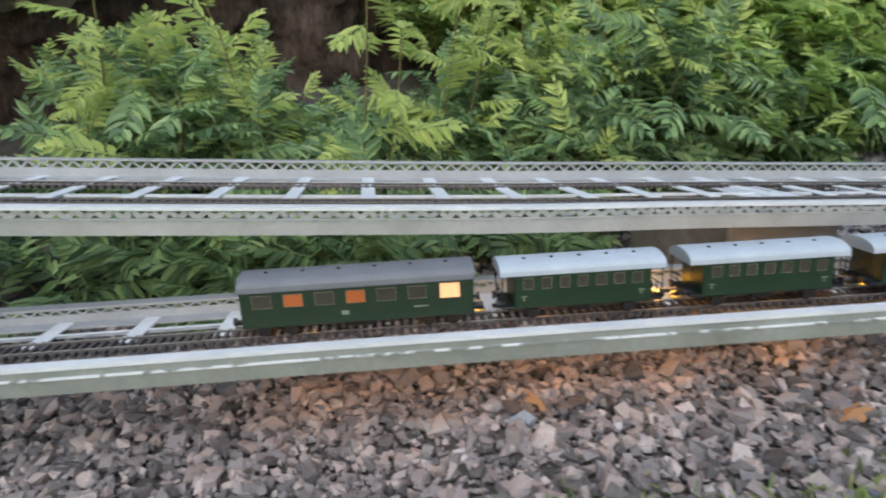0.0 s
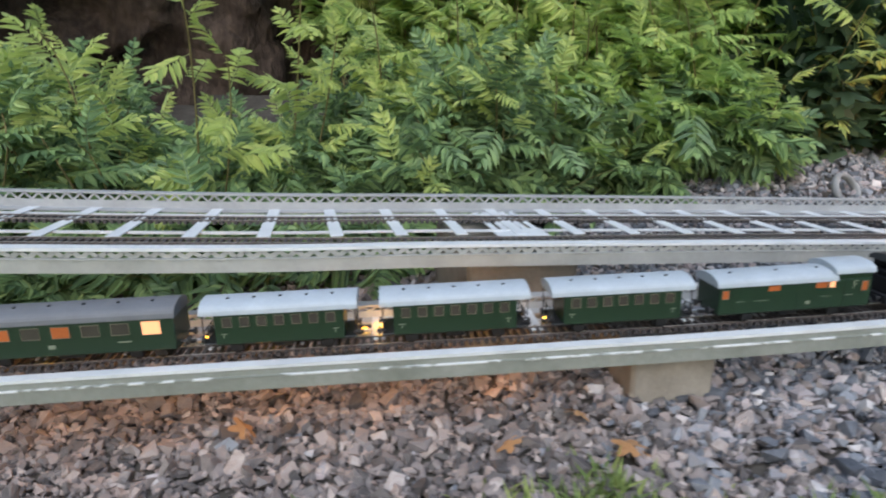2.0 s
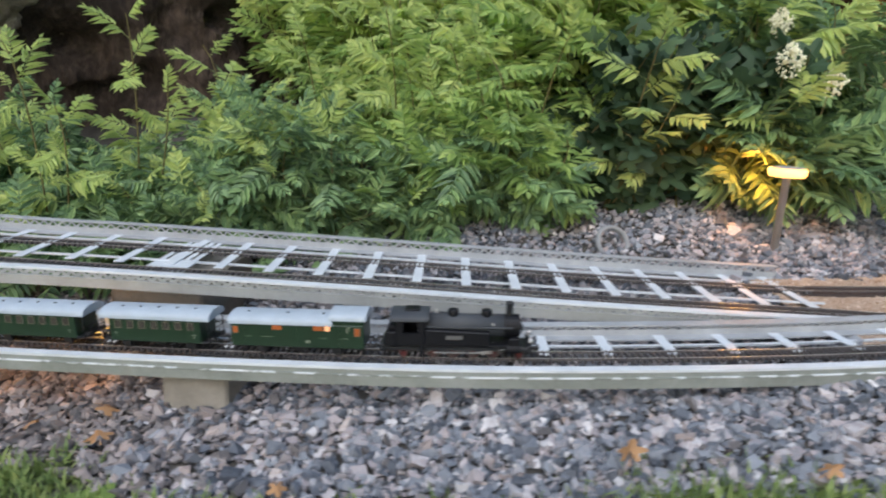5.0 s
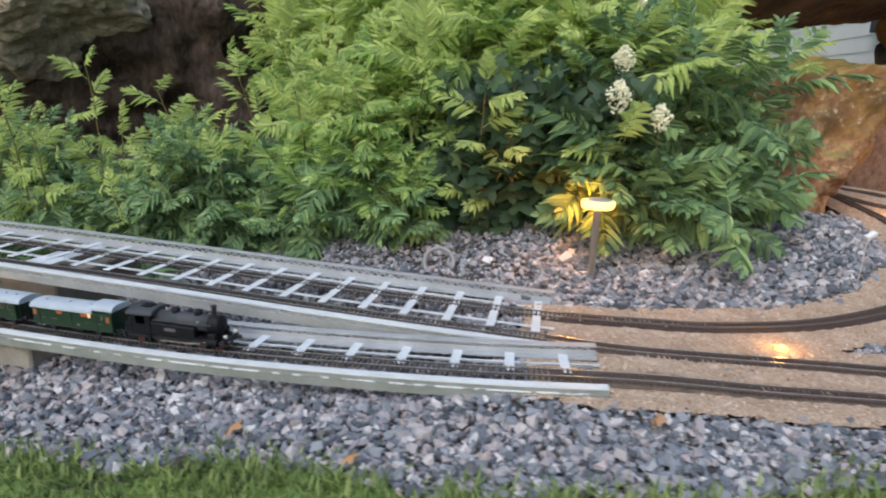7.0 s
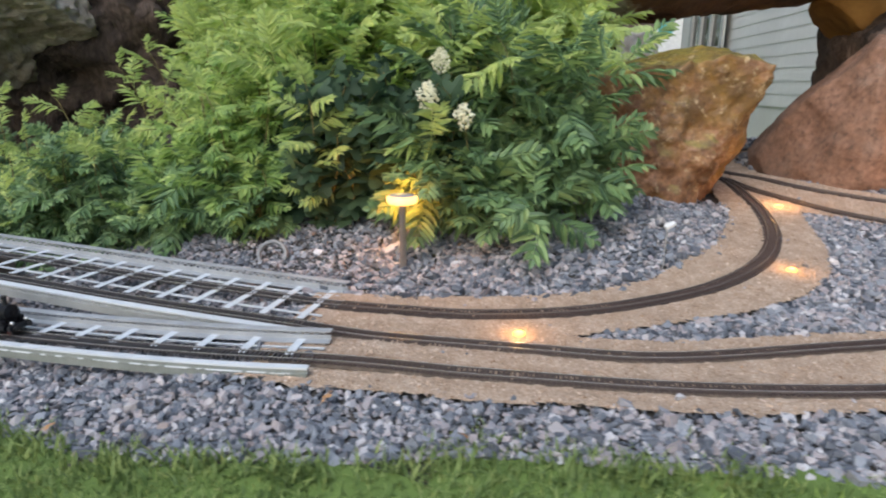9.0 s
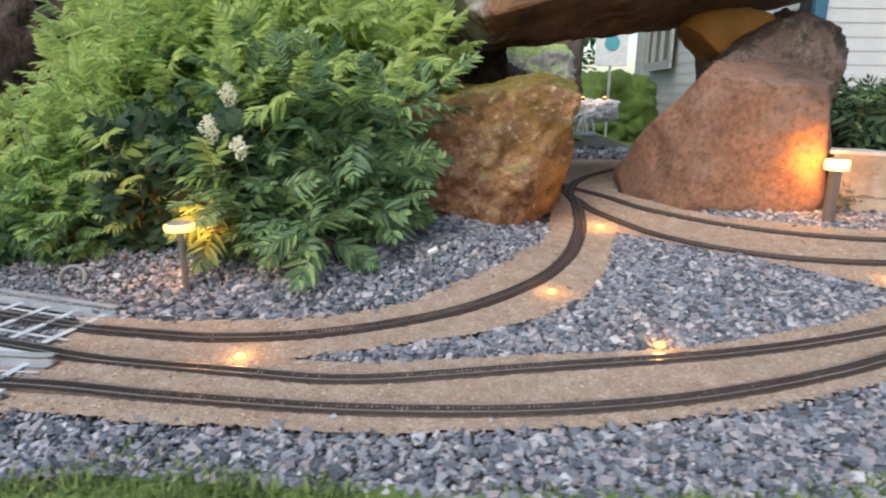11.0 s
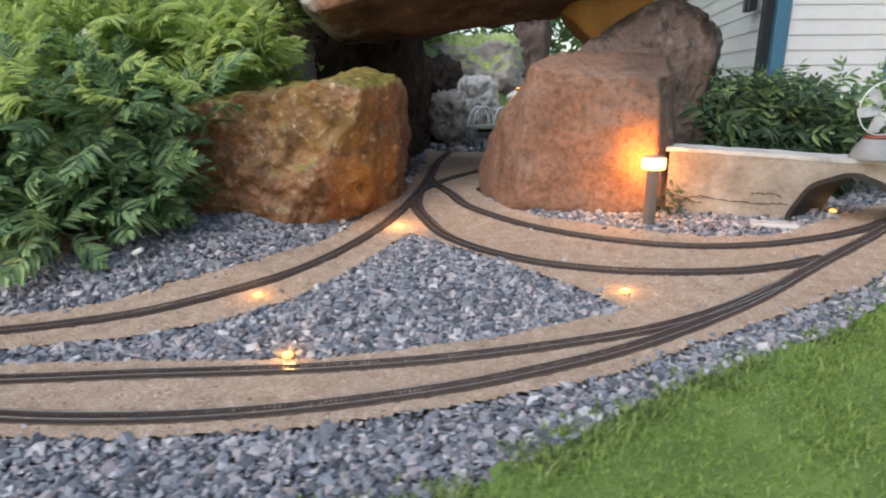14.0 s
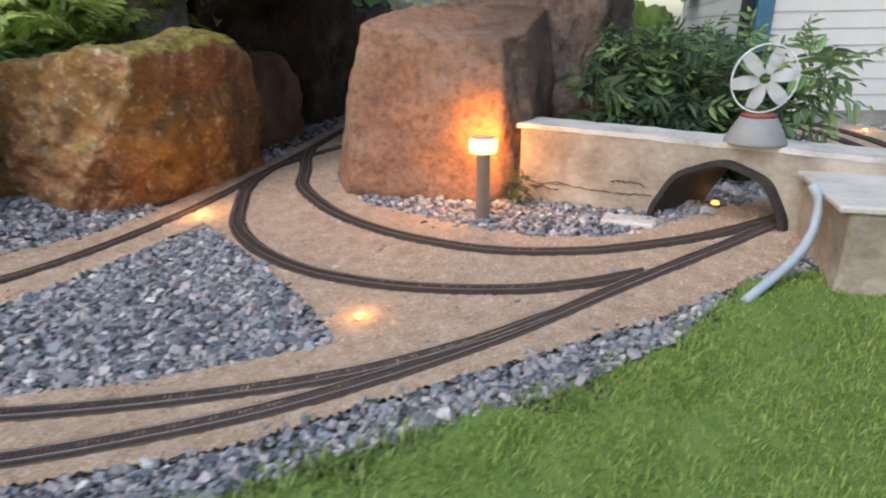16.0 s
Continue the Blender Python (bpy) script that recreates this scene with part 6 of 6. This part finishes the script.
arch_bridge(1.15, 2.95, 0.235, 0.75, "white model arch bridge beyond the capstone")
arch_bridge(1.275, 2.93, 0.235, 0.75, "white model arch bridge beyond the capstone")
ground_light(1.305, 3.2, 0.40, "small glowing amber light among far rocks")
ground_light(1.42, 3.22, 0.40, "small glowing amber light among far rocks")
# far track behind the wall
FAR = spline([(2.70, 2.0), (2.755, 2.2), (2.765, 2.4), (2.72, 2.65), (2.62, 2.88), (2.42, 3.08), (2.1, 3.2)], 0.0066)
FAR2 = spline([(2.65, 1.98), (2.680, 2.2), (2.680, 2.4), (2.635, 2.62), (2.545, 2.82), (2.37, 2.99), (2.1, 3.1)], 0.0066)
far_bed = patch("far_sand_bed", lambda x, y: np.min([np.hypot(x - a, y - b) for a, b in FAR[::12]], axis=0) < 0.15, 2.0, 3.0, 1.9, 3.4, 0.02, 0.019, M_SAND, 0.0006)
tagged(far_bed, "tan sand bed under the far tracks behind the wall", "sand", "", "structure")
for ln in (FAR, FAR2):
    track("railway_track", ln, lambda x, y: ground_z(x, y) + 0.026, "far model railway track behind the wall beside the house", bedded=False, bright=False, bed=0.0178)

# sign on a stake far behind
sign = tagged(new("garden_sign", None), "white board with a teal disc on a stake far behind", "sign")
sign.location = (1.93, 6.0, gz(1.93, 6.0))
h = 0.845 - gz(1.93, 6.0)
bm = bmesh.new()
box(bm, -0.15, 0.15, -0.01, 0.01, h - 0.18, h + 0.18, 0.004)
part("board", bm, M_HOOP, sign)
bm = bmesh.new()
rod(bm, (0, -0.010, h + 0.03), (0, -0.016, h + 0.03), 0.07, seg=24)
part("disc", bm, plain("teal_paint", (0.10, 0.42, 0.48), 0.5), sign, "teal disc")
bm = bmesh.new()
rod(bm, (0, 0.02, -0.05), (0, 0.02, h), 0.014)
part("stake", bm, M_POST, sign)

# ---- the train ----
ARC = np.r_[0, np.cumsum(np.linalg.norm(np.diff(LINE_A, axis=0), axis=1))]
LINE_A_Z = on_bed(LINE_A[:, 0], LINE_A[:, 1], bridge_low)
FRONT = float(np.interp(-0.23, LINE_A[:, 0], ARC))  # where the locomotive's front buffers stand


def spot(s):
    return Vector([float(np.interp(s, ARC, v)) for v in (LINE_A[:, 0], LINE_A[:, 1], LINE_A_Z)])


def stand(s_rear, length):
    """The pose of a vehicle whose rear end stands at s_rear along the front track; x runs forwards."""
    a, b = spot(s_rear + length * 0.2), spot(s_rear + length * 0.8)
    d = (b - a).normalized()
    side = Vector((0, 0, 1)).cross(d).normalized()
    m = Matrix((d, side, d.cross(side))).transposed().to_4x4()
    return Matrix.Translation(a - d * length * 0.2) @ m


def wheelset(parent, x, dia, colour, spokes, name="wheel"):
    for side in (-1, 1):
        bm = bmesh.new()
        y0 = side * 0.0072
        y1 = side * 0.0098
        rod(bm, (x, y0, dia / 2), (x, y1, dia / 2), dia / 2, seg=22)
        w = part(name, bm, M_RIM if spokes else M_BLACK, parent, "", False)
        bm = bmesh.new()
        if spokes:
            for k in range(10):
                a = k * math.pi / 5
                rod(bm, (x, y1 + side * 0.0004, dia / 2), (x + dia * 0.42 * math.cos(a), y1 + side * 0.0004, dia / 2 + dia * 0.42 * math.sin(a)), 0.0006, seg=5)
        rod(bm, (x, y1, dia / 2), (x, y1 + side * 0.0010, dia / 2), dia * 0.16, seg=10)
        part("hub", bm, colour, w, "red spoked centre" if spokes else "")


def buffers(parent, x, dx):
    for side in (-0.010, 0.010):
        bm = bmesh.new()
        rod(bm, (x, side, 0.0125), (x + dx * 0.7, side, 0.0125), 0.0013, seg=8)
        rod(bm, (x + dx * 0.7, side, 0.0125), (x + dx, side, 0.0125), 0.0030, seg=12)
        part("buffer", bm, M_BLACK, parent)
    bm = bmesh.new()
    box(bm, min(x, x + dx * 1.3), max(x, x + dx * 1.3), -0.002, 0.002, 0.0065, 0.009, 0.0004)
    part("coupling", bm, M_BLACK, parent)


def arched(bm, x0, x1, half, z_edge, z_top, z_low, n=14):
    """A body with straight sides and an arched roof."""
    rows = []
    for x in (x0, x1):
        row = [bm.verts.new((x, -half, z_low))]
        for i in range(n + 1):
            a = math.pi * i / n
            row.append(bm.verts.new((x, -half * math.cos(a), z_edge + (z_top - z_edge) * math.sin(a) ** 0.8)))
        row.append(bm.verts.new((x, half, z_low)))
        rows.append(row)
    m = len(rows[0])
    for i in range(m):
        j = (i + 1) % m
        bm.faces.new((rows[0][i], rows[0][j], rows[1][j], rows[1][i]))
    bm.faces.new(rows[0][::-1])
    bm.faces.new(rows[1])
    return bm


def locomotive(m):
    L = 0.159
    t = tagged(new("steam_locomotive", None), "black model tank steam locomotive with red wheels on the bridge", "locomotive")
    t.matrix_basis = m
    bm = bmesh.new()
    box(bm, 0.008, 0.150, -0.0135, 0.0135, 0.0085, 0.0125, 0.0006)
    box(bm, 0.006, 0.010, -0.0165, 0.0165, 0.0085, 0.0155, 0.0005)
    box(bm, 0.148, 0.152, -0.0165, 0.0165, 0.0085, 0.0155, 0.0005)
    part("frame", bm, M_BLACK, t)
    bm = bmesh.new()
    box(bm, 0.012, 0.140, -0.0165, 0.0165, 0.0142, 0.0156, 0.0004)
    part("running_board", bm, M_LOCO, t)
    bm = bmesh.new()
    rod(bm, (0.048, 0, 0.0300), (0.128, 0, 0.0300), 0.0108, seg=28)
    part("boiler", bm, M_LOCO_TOP, t, "dusty black boiler", True)
    bm = bmesh.new()
    rod(bm, (0.126, 0, 0.0295), (0.1405, 0, 0.0295), 0.0114, seg=28)
    rod(bm, (0.1405, 0, 0.0295), (0.1425, 0, 0.0295), 0.0100, 0.006, seg=24)
    rod(bm, (0.1425, 0, 0.0295), (0.1445, 0, 0.0295), 0.0018, seg=10)
    part("smokebox", bm, M_LOCO, t)
    for y0, y1 in ((-0.0172, -0.0085), (0.0085, 0.0172)):
        bm = bmesh.new()
        box(bm, 0.050, 0.112, y0, y1, 0.0156, 0.0305, 0.0010)
        # front end cut on a slope
        for v in bm.verts:
            if v.co.x > 0.105 and v.co.z > 0.025:
                v.co.z -= 0.0025
        tank = part("side_tank", bm, M_LOCO, t)
        yb = y0 - 0.0003 if y0 < 0 else y1 + 0.0003
        bm = bmesh.new()
        box(bm, 0.070, 0.086, min(yb, yb * 0.99), max(yb, yb * 0.99), 0.0215, 0.0252)
        part("number_plate", bm, plain("plate_grey", (0.10, 0.10, 0.10), 0.5) if y0 < 0 else M_LETTER, tank, "grey plate with an unreadable bar")
        bm = bmesh.new()
        rod(bm, (0.050, (y0 + y1) / 2, 0.0318), (0.134, (y0 + y1) / 2, 0.0318), 0.0009, seg=8)
        part("handrail", bm, M_LOCO_TOP, tank)
    # cab
    bm = bmesh.new()
    box(bm, 0.0215, 0.0235, -0.0172, 0.0172, 0.0156, 0.0395, 0.0004)
    box(bm, 0.0480, 0.0500, -0.0172, 0.0172, 0.0156, 0.0395, 0.0004)
    for s in (-1, 1):
        a, b = sorted((s * 0.0160, s * 0.0172))
        box(bm, 0.0235, 0.0480, a, b, 0.0156, 0.0270)
        box(bm, 0.0235, 0.0290, a, b, 0.0270, 0.0395)
        box(bm, 0.0425, 0.0480, a, b, 0.0270, 0.0395)
        box(bm, 0.0290, 0.0425, a, b, 0.0372, 0.0395)
    cab = part("cab", bm, M_LOCO, t)
    bm = bmesh.new()
    arched(bm, 0.0165, 0.0535, 0.0182, 0.0392, 0.0452, 0.0386)
    part("roof", bm, M_LOCO_TOP, cab, "dusty black cab roof", False)
    bm = bmesh.new()
    box(bm, 0.030, 0.044, -0.0062, 0.0062, 0.0450, 0.0468, 0.0005)
    part("roof_vent", bm, M_LOCO, cab)
    bm = bmesh.new()
    box(bm, 0.0095, 0.0215, -0.0168, 0.0168, 0.0156, 0.0275, 0.0006)
    for v in bm.verts:
        if v.co.x < 0.013 and v.co.z > 0.02:
            v.co.x += 0.0025
    box(bm, 0.0135, 0.0215, -0.0120, 0.0120, 0.0275, 0.0325, 0.0008)
    part("coal_bunker", bm, M_LOCO, t)
    # domes and chimney
    for x, r, h in ((0.0765, 0.0052, 0.0465), (0.1090, 0.0052, 0.0465)):
        bm = bmesh.new()
        lathe(bm, [(0, 0.036), (r * 1.1, 0.036), (r, 0.0415), (r, 0.0440), (r * 0.85, 0.0455), (0, h - 0.0005)], 20, (x, 0, 0))
        part("dome", bm, M_LOCO, t, "", True)
    bm = bmesh.new()
    lathe(bm, [(0, 0.037), (0.0044, 0.037), (0.0034, 0.0405), (0.0031, 0.0500), (0.0038, 0.0512), (0.0038, 0.0530), (0.0026, 0.0530), (0.0026, 0.0480), (0, 0.0480)], 20, (0.1310, 0, 0))
    part("chimney", bm, M_BLACK, t, "tall black chimney", True)
    bm = bmesh.new()
    rod(bm, (0.060, 0.003, 0.0395), (0.060, 0.003, 0.0440), 0.0013, seg=10)
    rod(bm, (0.1150, -0.0100, 0.0345), (0.1150, -0.0125, 0.0345), 0.0013, seg=10)
    part("valve", bm, M_SILVER, t)
    for s in (-1, 1):
        bm = bmesh.new()
        rod(bm, (0.128, s * 0.0135, 0.0118), (0.142, s * 0.0135, 0.0118), 0.0044, seg=16)
        box(bm, 0.130, 0.140, min(s * 0.0095, s * 0.0165), max(s * 0.0095, s * 0.0165), 0.0150, 0.0225, 0.0008)
        part("cylinder", bm, M_LOCO, t)
        bm = bmesh.new()
        rod(bm, (0.058, s * 0.0118, 0.0062), (0.115, s * 0.0118, 0.0062), 0.0007, seg=6)
        rod(bm, (0.096, s * 0.0126, 0.0062), (0.130, s * 0.0130, 0.0115), 0.0007, seg=6)
        part("coupling_rod", bm, M_SILVER, t)
        bm = bmesh.new()
        bmesh.ops.create_uvsphere(bm, u_segments=12, v_segments=8, radius=0.0024, matrix=Matrix.Translation((0.1520, s * 0.0105, 0.0190)))
        rod(bm, (0.1495, s * 0.0105, 0.0190), (0.1525, s * 0.0105, 0.0190), 0.0025, seg=12)
        part("headlamp", bm, M_SILVER, t, "small round headlamp", True)
        bm = bmesh.new()
        box(bm, 0.0440, 0.0480, min(s * 0.0150, s * 0.0170), max(s * 0.0150, s * 0.0170), 0.0035, 0.0150, 0.0003)
        part("cab_step", bm, M_LOCO, t)
    for x in (0.058, 0.077, 0.096, 0.115):
        wheelset(t, x, 0.0158, M_REDWHEEL, True, "driving_wheel")
    for x in (0.028, 0.1405):
        wheelset(t, x, 0.0098, M_REDWHEEL, True, "carrying_wheel")
    buffers(t, 0.152, 0.007)
    buffers(t, 0.006, -0.006)
    return t


def window(parent, x0, x1, z0, z1, half, pane, framed=True):
    for s in (-1, 1):
        y = s * half
        bm = bmesh.new()
        box(bm, x0, x1, min(y, y + s * 0.0002), max(y, y + s * 0.0002), z0, z1)
        p = part("window_pane", bm, pane, parent)
        if framed:
            bm = bmesh.new()
            f = 0.00045
            for a, b, c, d in ((x0 - f, x1 + f, z0 - f, z0), (x0 - f, x1 + f, z1, z1 + f), (x0 - f, x0, z0, z1), (x1, x1 + f, z0, z1)):
                box(bm, a, b, min(y, y + s * 0.0005), max(y, y + s * 0.0005), c, d)
            part("window_frame", bm, M_CREAM, p)


def bars(parent, half, rows):
    """Small plain bars of lettering on both sides."""
    for x0, x1, z0, z1 in rows:
        for s in (-1, 1):
            bm = bmesh.new()
            y = s * half
            box(bm, x0, x1, min(y, y + s * 0.00025), max(y, y + s * 0.00025), z0, z1)
            part("lettering", bm, M_LETTER, parent, "pale bar of lettering")


def running_gear(t, L, axles, dia=0.0115, half=0.0165):
    bm = bmesh.new()
    box(bm, 0.008, L - 0.008, -0.0120, 0.0120, 0.0075, 0.0105, 0.0005)
    for x in axles:
        for s in (-1, 1):
            box(bm, x - 0.005, x + 0.005, min(s * 0.0108, s * 0.0128), max(s * 0.0108, s * 0.0128), 0.0030, 0.0085, 0.0004)
    box(bm, L * 0.44, L * 0.56, -0.0100, 0.0100, 0.0035, 0.0080, 0.0005)
    part("underframe", bm, M_BLACK, t)
    for x in axles:
        wheelset(t, x, dia, M_BLACK, False)
    buffers(t, L - 0.007, 0.006)
    buffers(t, 0.007, -0.006)


def vents(parent, xs, z):
    for x in xs:
        bm = bmesh.new()
        lathe(bm, [(0, z), (0.0010, z), (0.0014, z + 0.0012), (0, z + 0.0016)], 10, (x, -0.004, 0))
        part("roof_vent", bm, M_BLACK, parent)


def baggage_car(m):
    L, half = 0.150, 0.0165
    t = tagged(new("baggage_car", None), "dark green model baggage car with grey roof and lookout", "railway car", "train cars")
    t.matrix_basis = m
    running_gear(t, L, (0.036, 0.114))
    bm = bmesh.new()
    box(bm, 0.007, L - 0.007, -half, half, 0.0100, 0.0345, 0.0006)
    body = part("body", bm, M_CAR_GREEN, t, "dark green boarded body")
    bm = bmesh.new()
    box(bm, 0.110, L - 0.0068, -half + 0.0008, half - 0.0008, 0.0345, 0.0400, 0.0005)
    part("lookout", bm, M_CAR_GREEN, body)
    bm = bmesh.new()
    arched(bm, 0.0045, 0.1115, half + 0.0009, 0.0345, 0.0425, 0.0338)
    roof = part("roof", bm, M_ROOF_GREY, t, "silver-grey arched roof")
    bm = bmesh.new()
    arched(bm, 0.1085, L - 0.0045, half + 0.0004, 0.0400, 0.0475, 0.0393)
    part("lookout_roof", bm, M_ROOF_GREY, roof, "raised silver-grey roof")
    vents(roof, (0.022, 0.063, 0.100), 0.0418)
    window(body, 0.0095, 0.0145, 0.0240, 0.0310, half, M_PANE_AMBER)
    window(body, 0.0500, 0.0600, 0.0285, 0.0330, half, M_PANE_AMBER, False)
    window(body, 0.0920, 0.1020, 0.0285, 0.0335, half, M_PANE_AMBER, False)
    window(body, 0.1040, 0.1090, 0.0285, 0.0335, half, M_PANE_LIT)
    window(body, 0.1340, 0.1390, 0.0240, 0.0320, half, M_PANE_AMBER)
    bars(body, half, [(0.022, 0.029, 0.0205, 0.0209), (0.038, 0.050, 0.0205, 0.0209), (0.084, 0.088, 0.0150, 0.0178), (0.118, 0.127, 0.0205, 0.0209),
                      (0.126, 0.1268, 0.0260, 0.0330), (0.126, 0.130, 0.0322, 0.0330), (0.126, 0.129, 0.0295, 0.0302), (0.098, 0.106, 0.0205, 0.0209)])
    for x in (0.020, 0.075, 0.118):
        for s in (-1, 1):
            bm = bmesh.new()
            box(bm, x, x + 0.0006, min(s * half, s * (half + 0.0004)), max(s * half, s * (half + 0.0004)), 0.0115, 0.0335)
            part("door_edge", bm, M_CAR_GREEN_DARK, body)
    return t


def coach(m, label):
    L, half = 0.124, 0.0165
    t = tagged(new("passenger_coach", None), label, "railway car", "train cars")
    t.matrix_basis = m
    running_gear(t, L, (0.027, 0.097))
    bm = bmesh.new()
    box(bm, 0.0130, L - 0.0130, -half, half, 0.0100, 0.0352, 0.0005)
    body = part("body", bm, M_CAR_GREEN, t, "dark green body")
    bm = bmesh.new()
    arched(bm, 0.0025, L - 0.0025, half + 0.0010, 0.0350, 0.0435, 0.0343)
    roof = part("roof", bm, M_ROOF_GREY, t, "silver-grey arched roof")
    vents(roof, (0.022, 0.042, 0.062, 0.082, 0.102), 0.0428)
    for k in range(7):
        x = 0.0195 + k * 0.0130
        window(body, x, x + 0.0066, 0.0245, 0.0320, half, M_PANE_DARK)
    bars(body, half, [(0.0175, 0.0220, 0.0185, 0.0192), (0.0192, 0.0200, 0.0155, 0.0178), (0.102, 0.1065, 0.0185, 0.0192), (0.1036, 0.1044, 0.0155, 0.0178)])
    # open end platforms
    for x0, x1 in ((0.0040, 0.0130), (L - 0.0130, L - 0.0040)):
        bm = bmesh.new()
        box(bm, x0, x1, -half, half, 0.0100, 0.0115, 0.0003)
        pf = part("platform", bm, M_BLACK, t)
        out = x0 + 0.0006 if x0 < 0.05 else x1 - 0.0006
        bm = bmesh.new()
        for y in (-0.0158, -0.006, 0.006, 0.0158):
            rod(bm, (out, y, 0.0115), (out, y, 0.0340 if abs(y) > 0.01 else 0.0210), 0.0005, seg=6)
        rod(bm, (out, -0.0158, 0.0210), (out, 0.0158, 0.0210), 0.0005, seg=6)
        rod(bm, (out, -0.0158, 0.0165), (out, 0.0158, 0.0165), 0.0004, seg=6)
        part("railing", bm, M_BLACK, pf)
    return t


def long_coach(m):
    L, half = 0.176, 0.0168
    t = tagged(new("passenger_coach", None), "long dark green model coach with dark roof and lit window", "railway car", "train cars")
    t.matrix_basis = m
    running_gear(t, L, (0.022, 0.040, 0.136, 0.154), 0.0108)
    bm = bmesh.new()
    box(bm, 0.0080, L - 0.0080, -half, half, 0.0090, 0.0355, 0.0006)
    body = part("body", bm, M_CAR_GREEN_DARK, t, "dark green body")
    bm = bmesh.new()
    arched(bm, 0.0070, L - 0.0070, half + 0.0006, 0.0353, 0.0450, 0.0345)
    roof = part("roof", bm, M_ROOF_DARK, t, "dark grey arched roof")
    vents(roof, [0.025 + 0.025 * k for k in range(6)], 0.0443)
    for k in range(6):
        x = 0.0165 + k * 0.0212
        window(body, x, x + 0.0125, 0.0235, 0.0320, half, M_PANE_AMBER if k in (1, 3) else M_PANE_DARK)
    window(body, 0.1445, 0.1580, 0.0225, 0.0330, half, M_PANE_LIT)
    bars(body, half, [(0.076, 0.081, 0.0150, 0.0180), (0.126, 0.136, 0.0170, 0.0180)])
    return t


s = FRONT - 0.159
locomotive(stand(s, 0.159) @ Matrix.Diagonal((1.03, 1.0, 1.07, 1.0)))
s -= 0.152
baggage_car(stand(s, 0.150))
for i in range(3):
    s -= 0.136
    coach(stand(s, 0.124), "dark green model passenger coach with grey roof and open platforms")
s -= 0.184
long_coach(stand(s, 0.176))
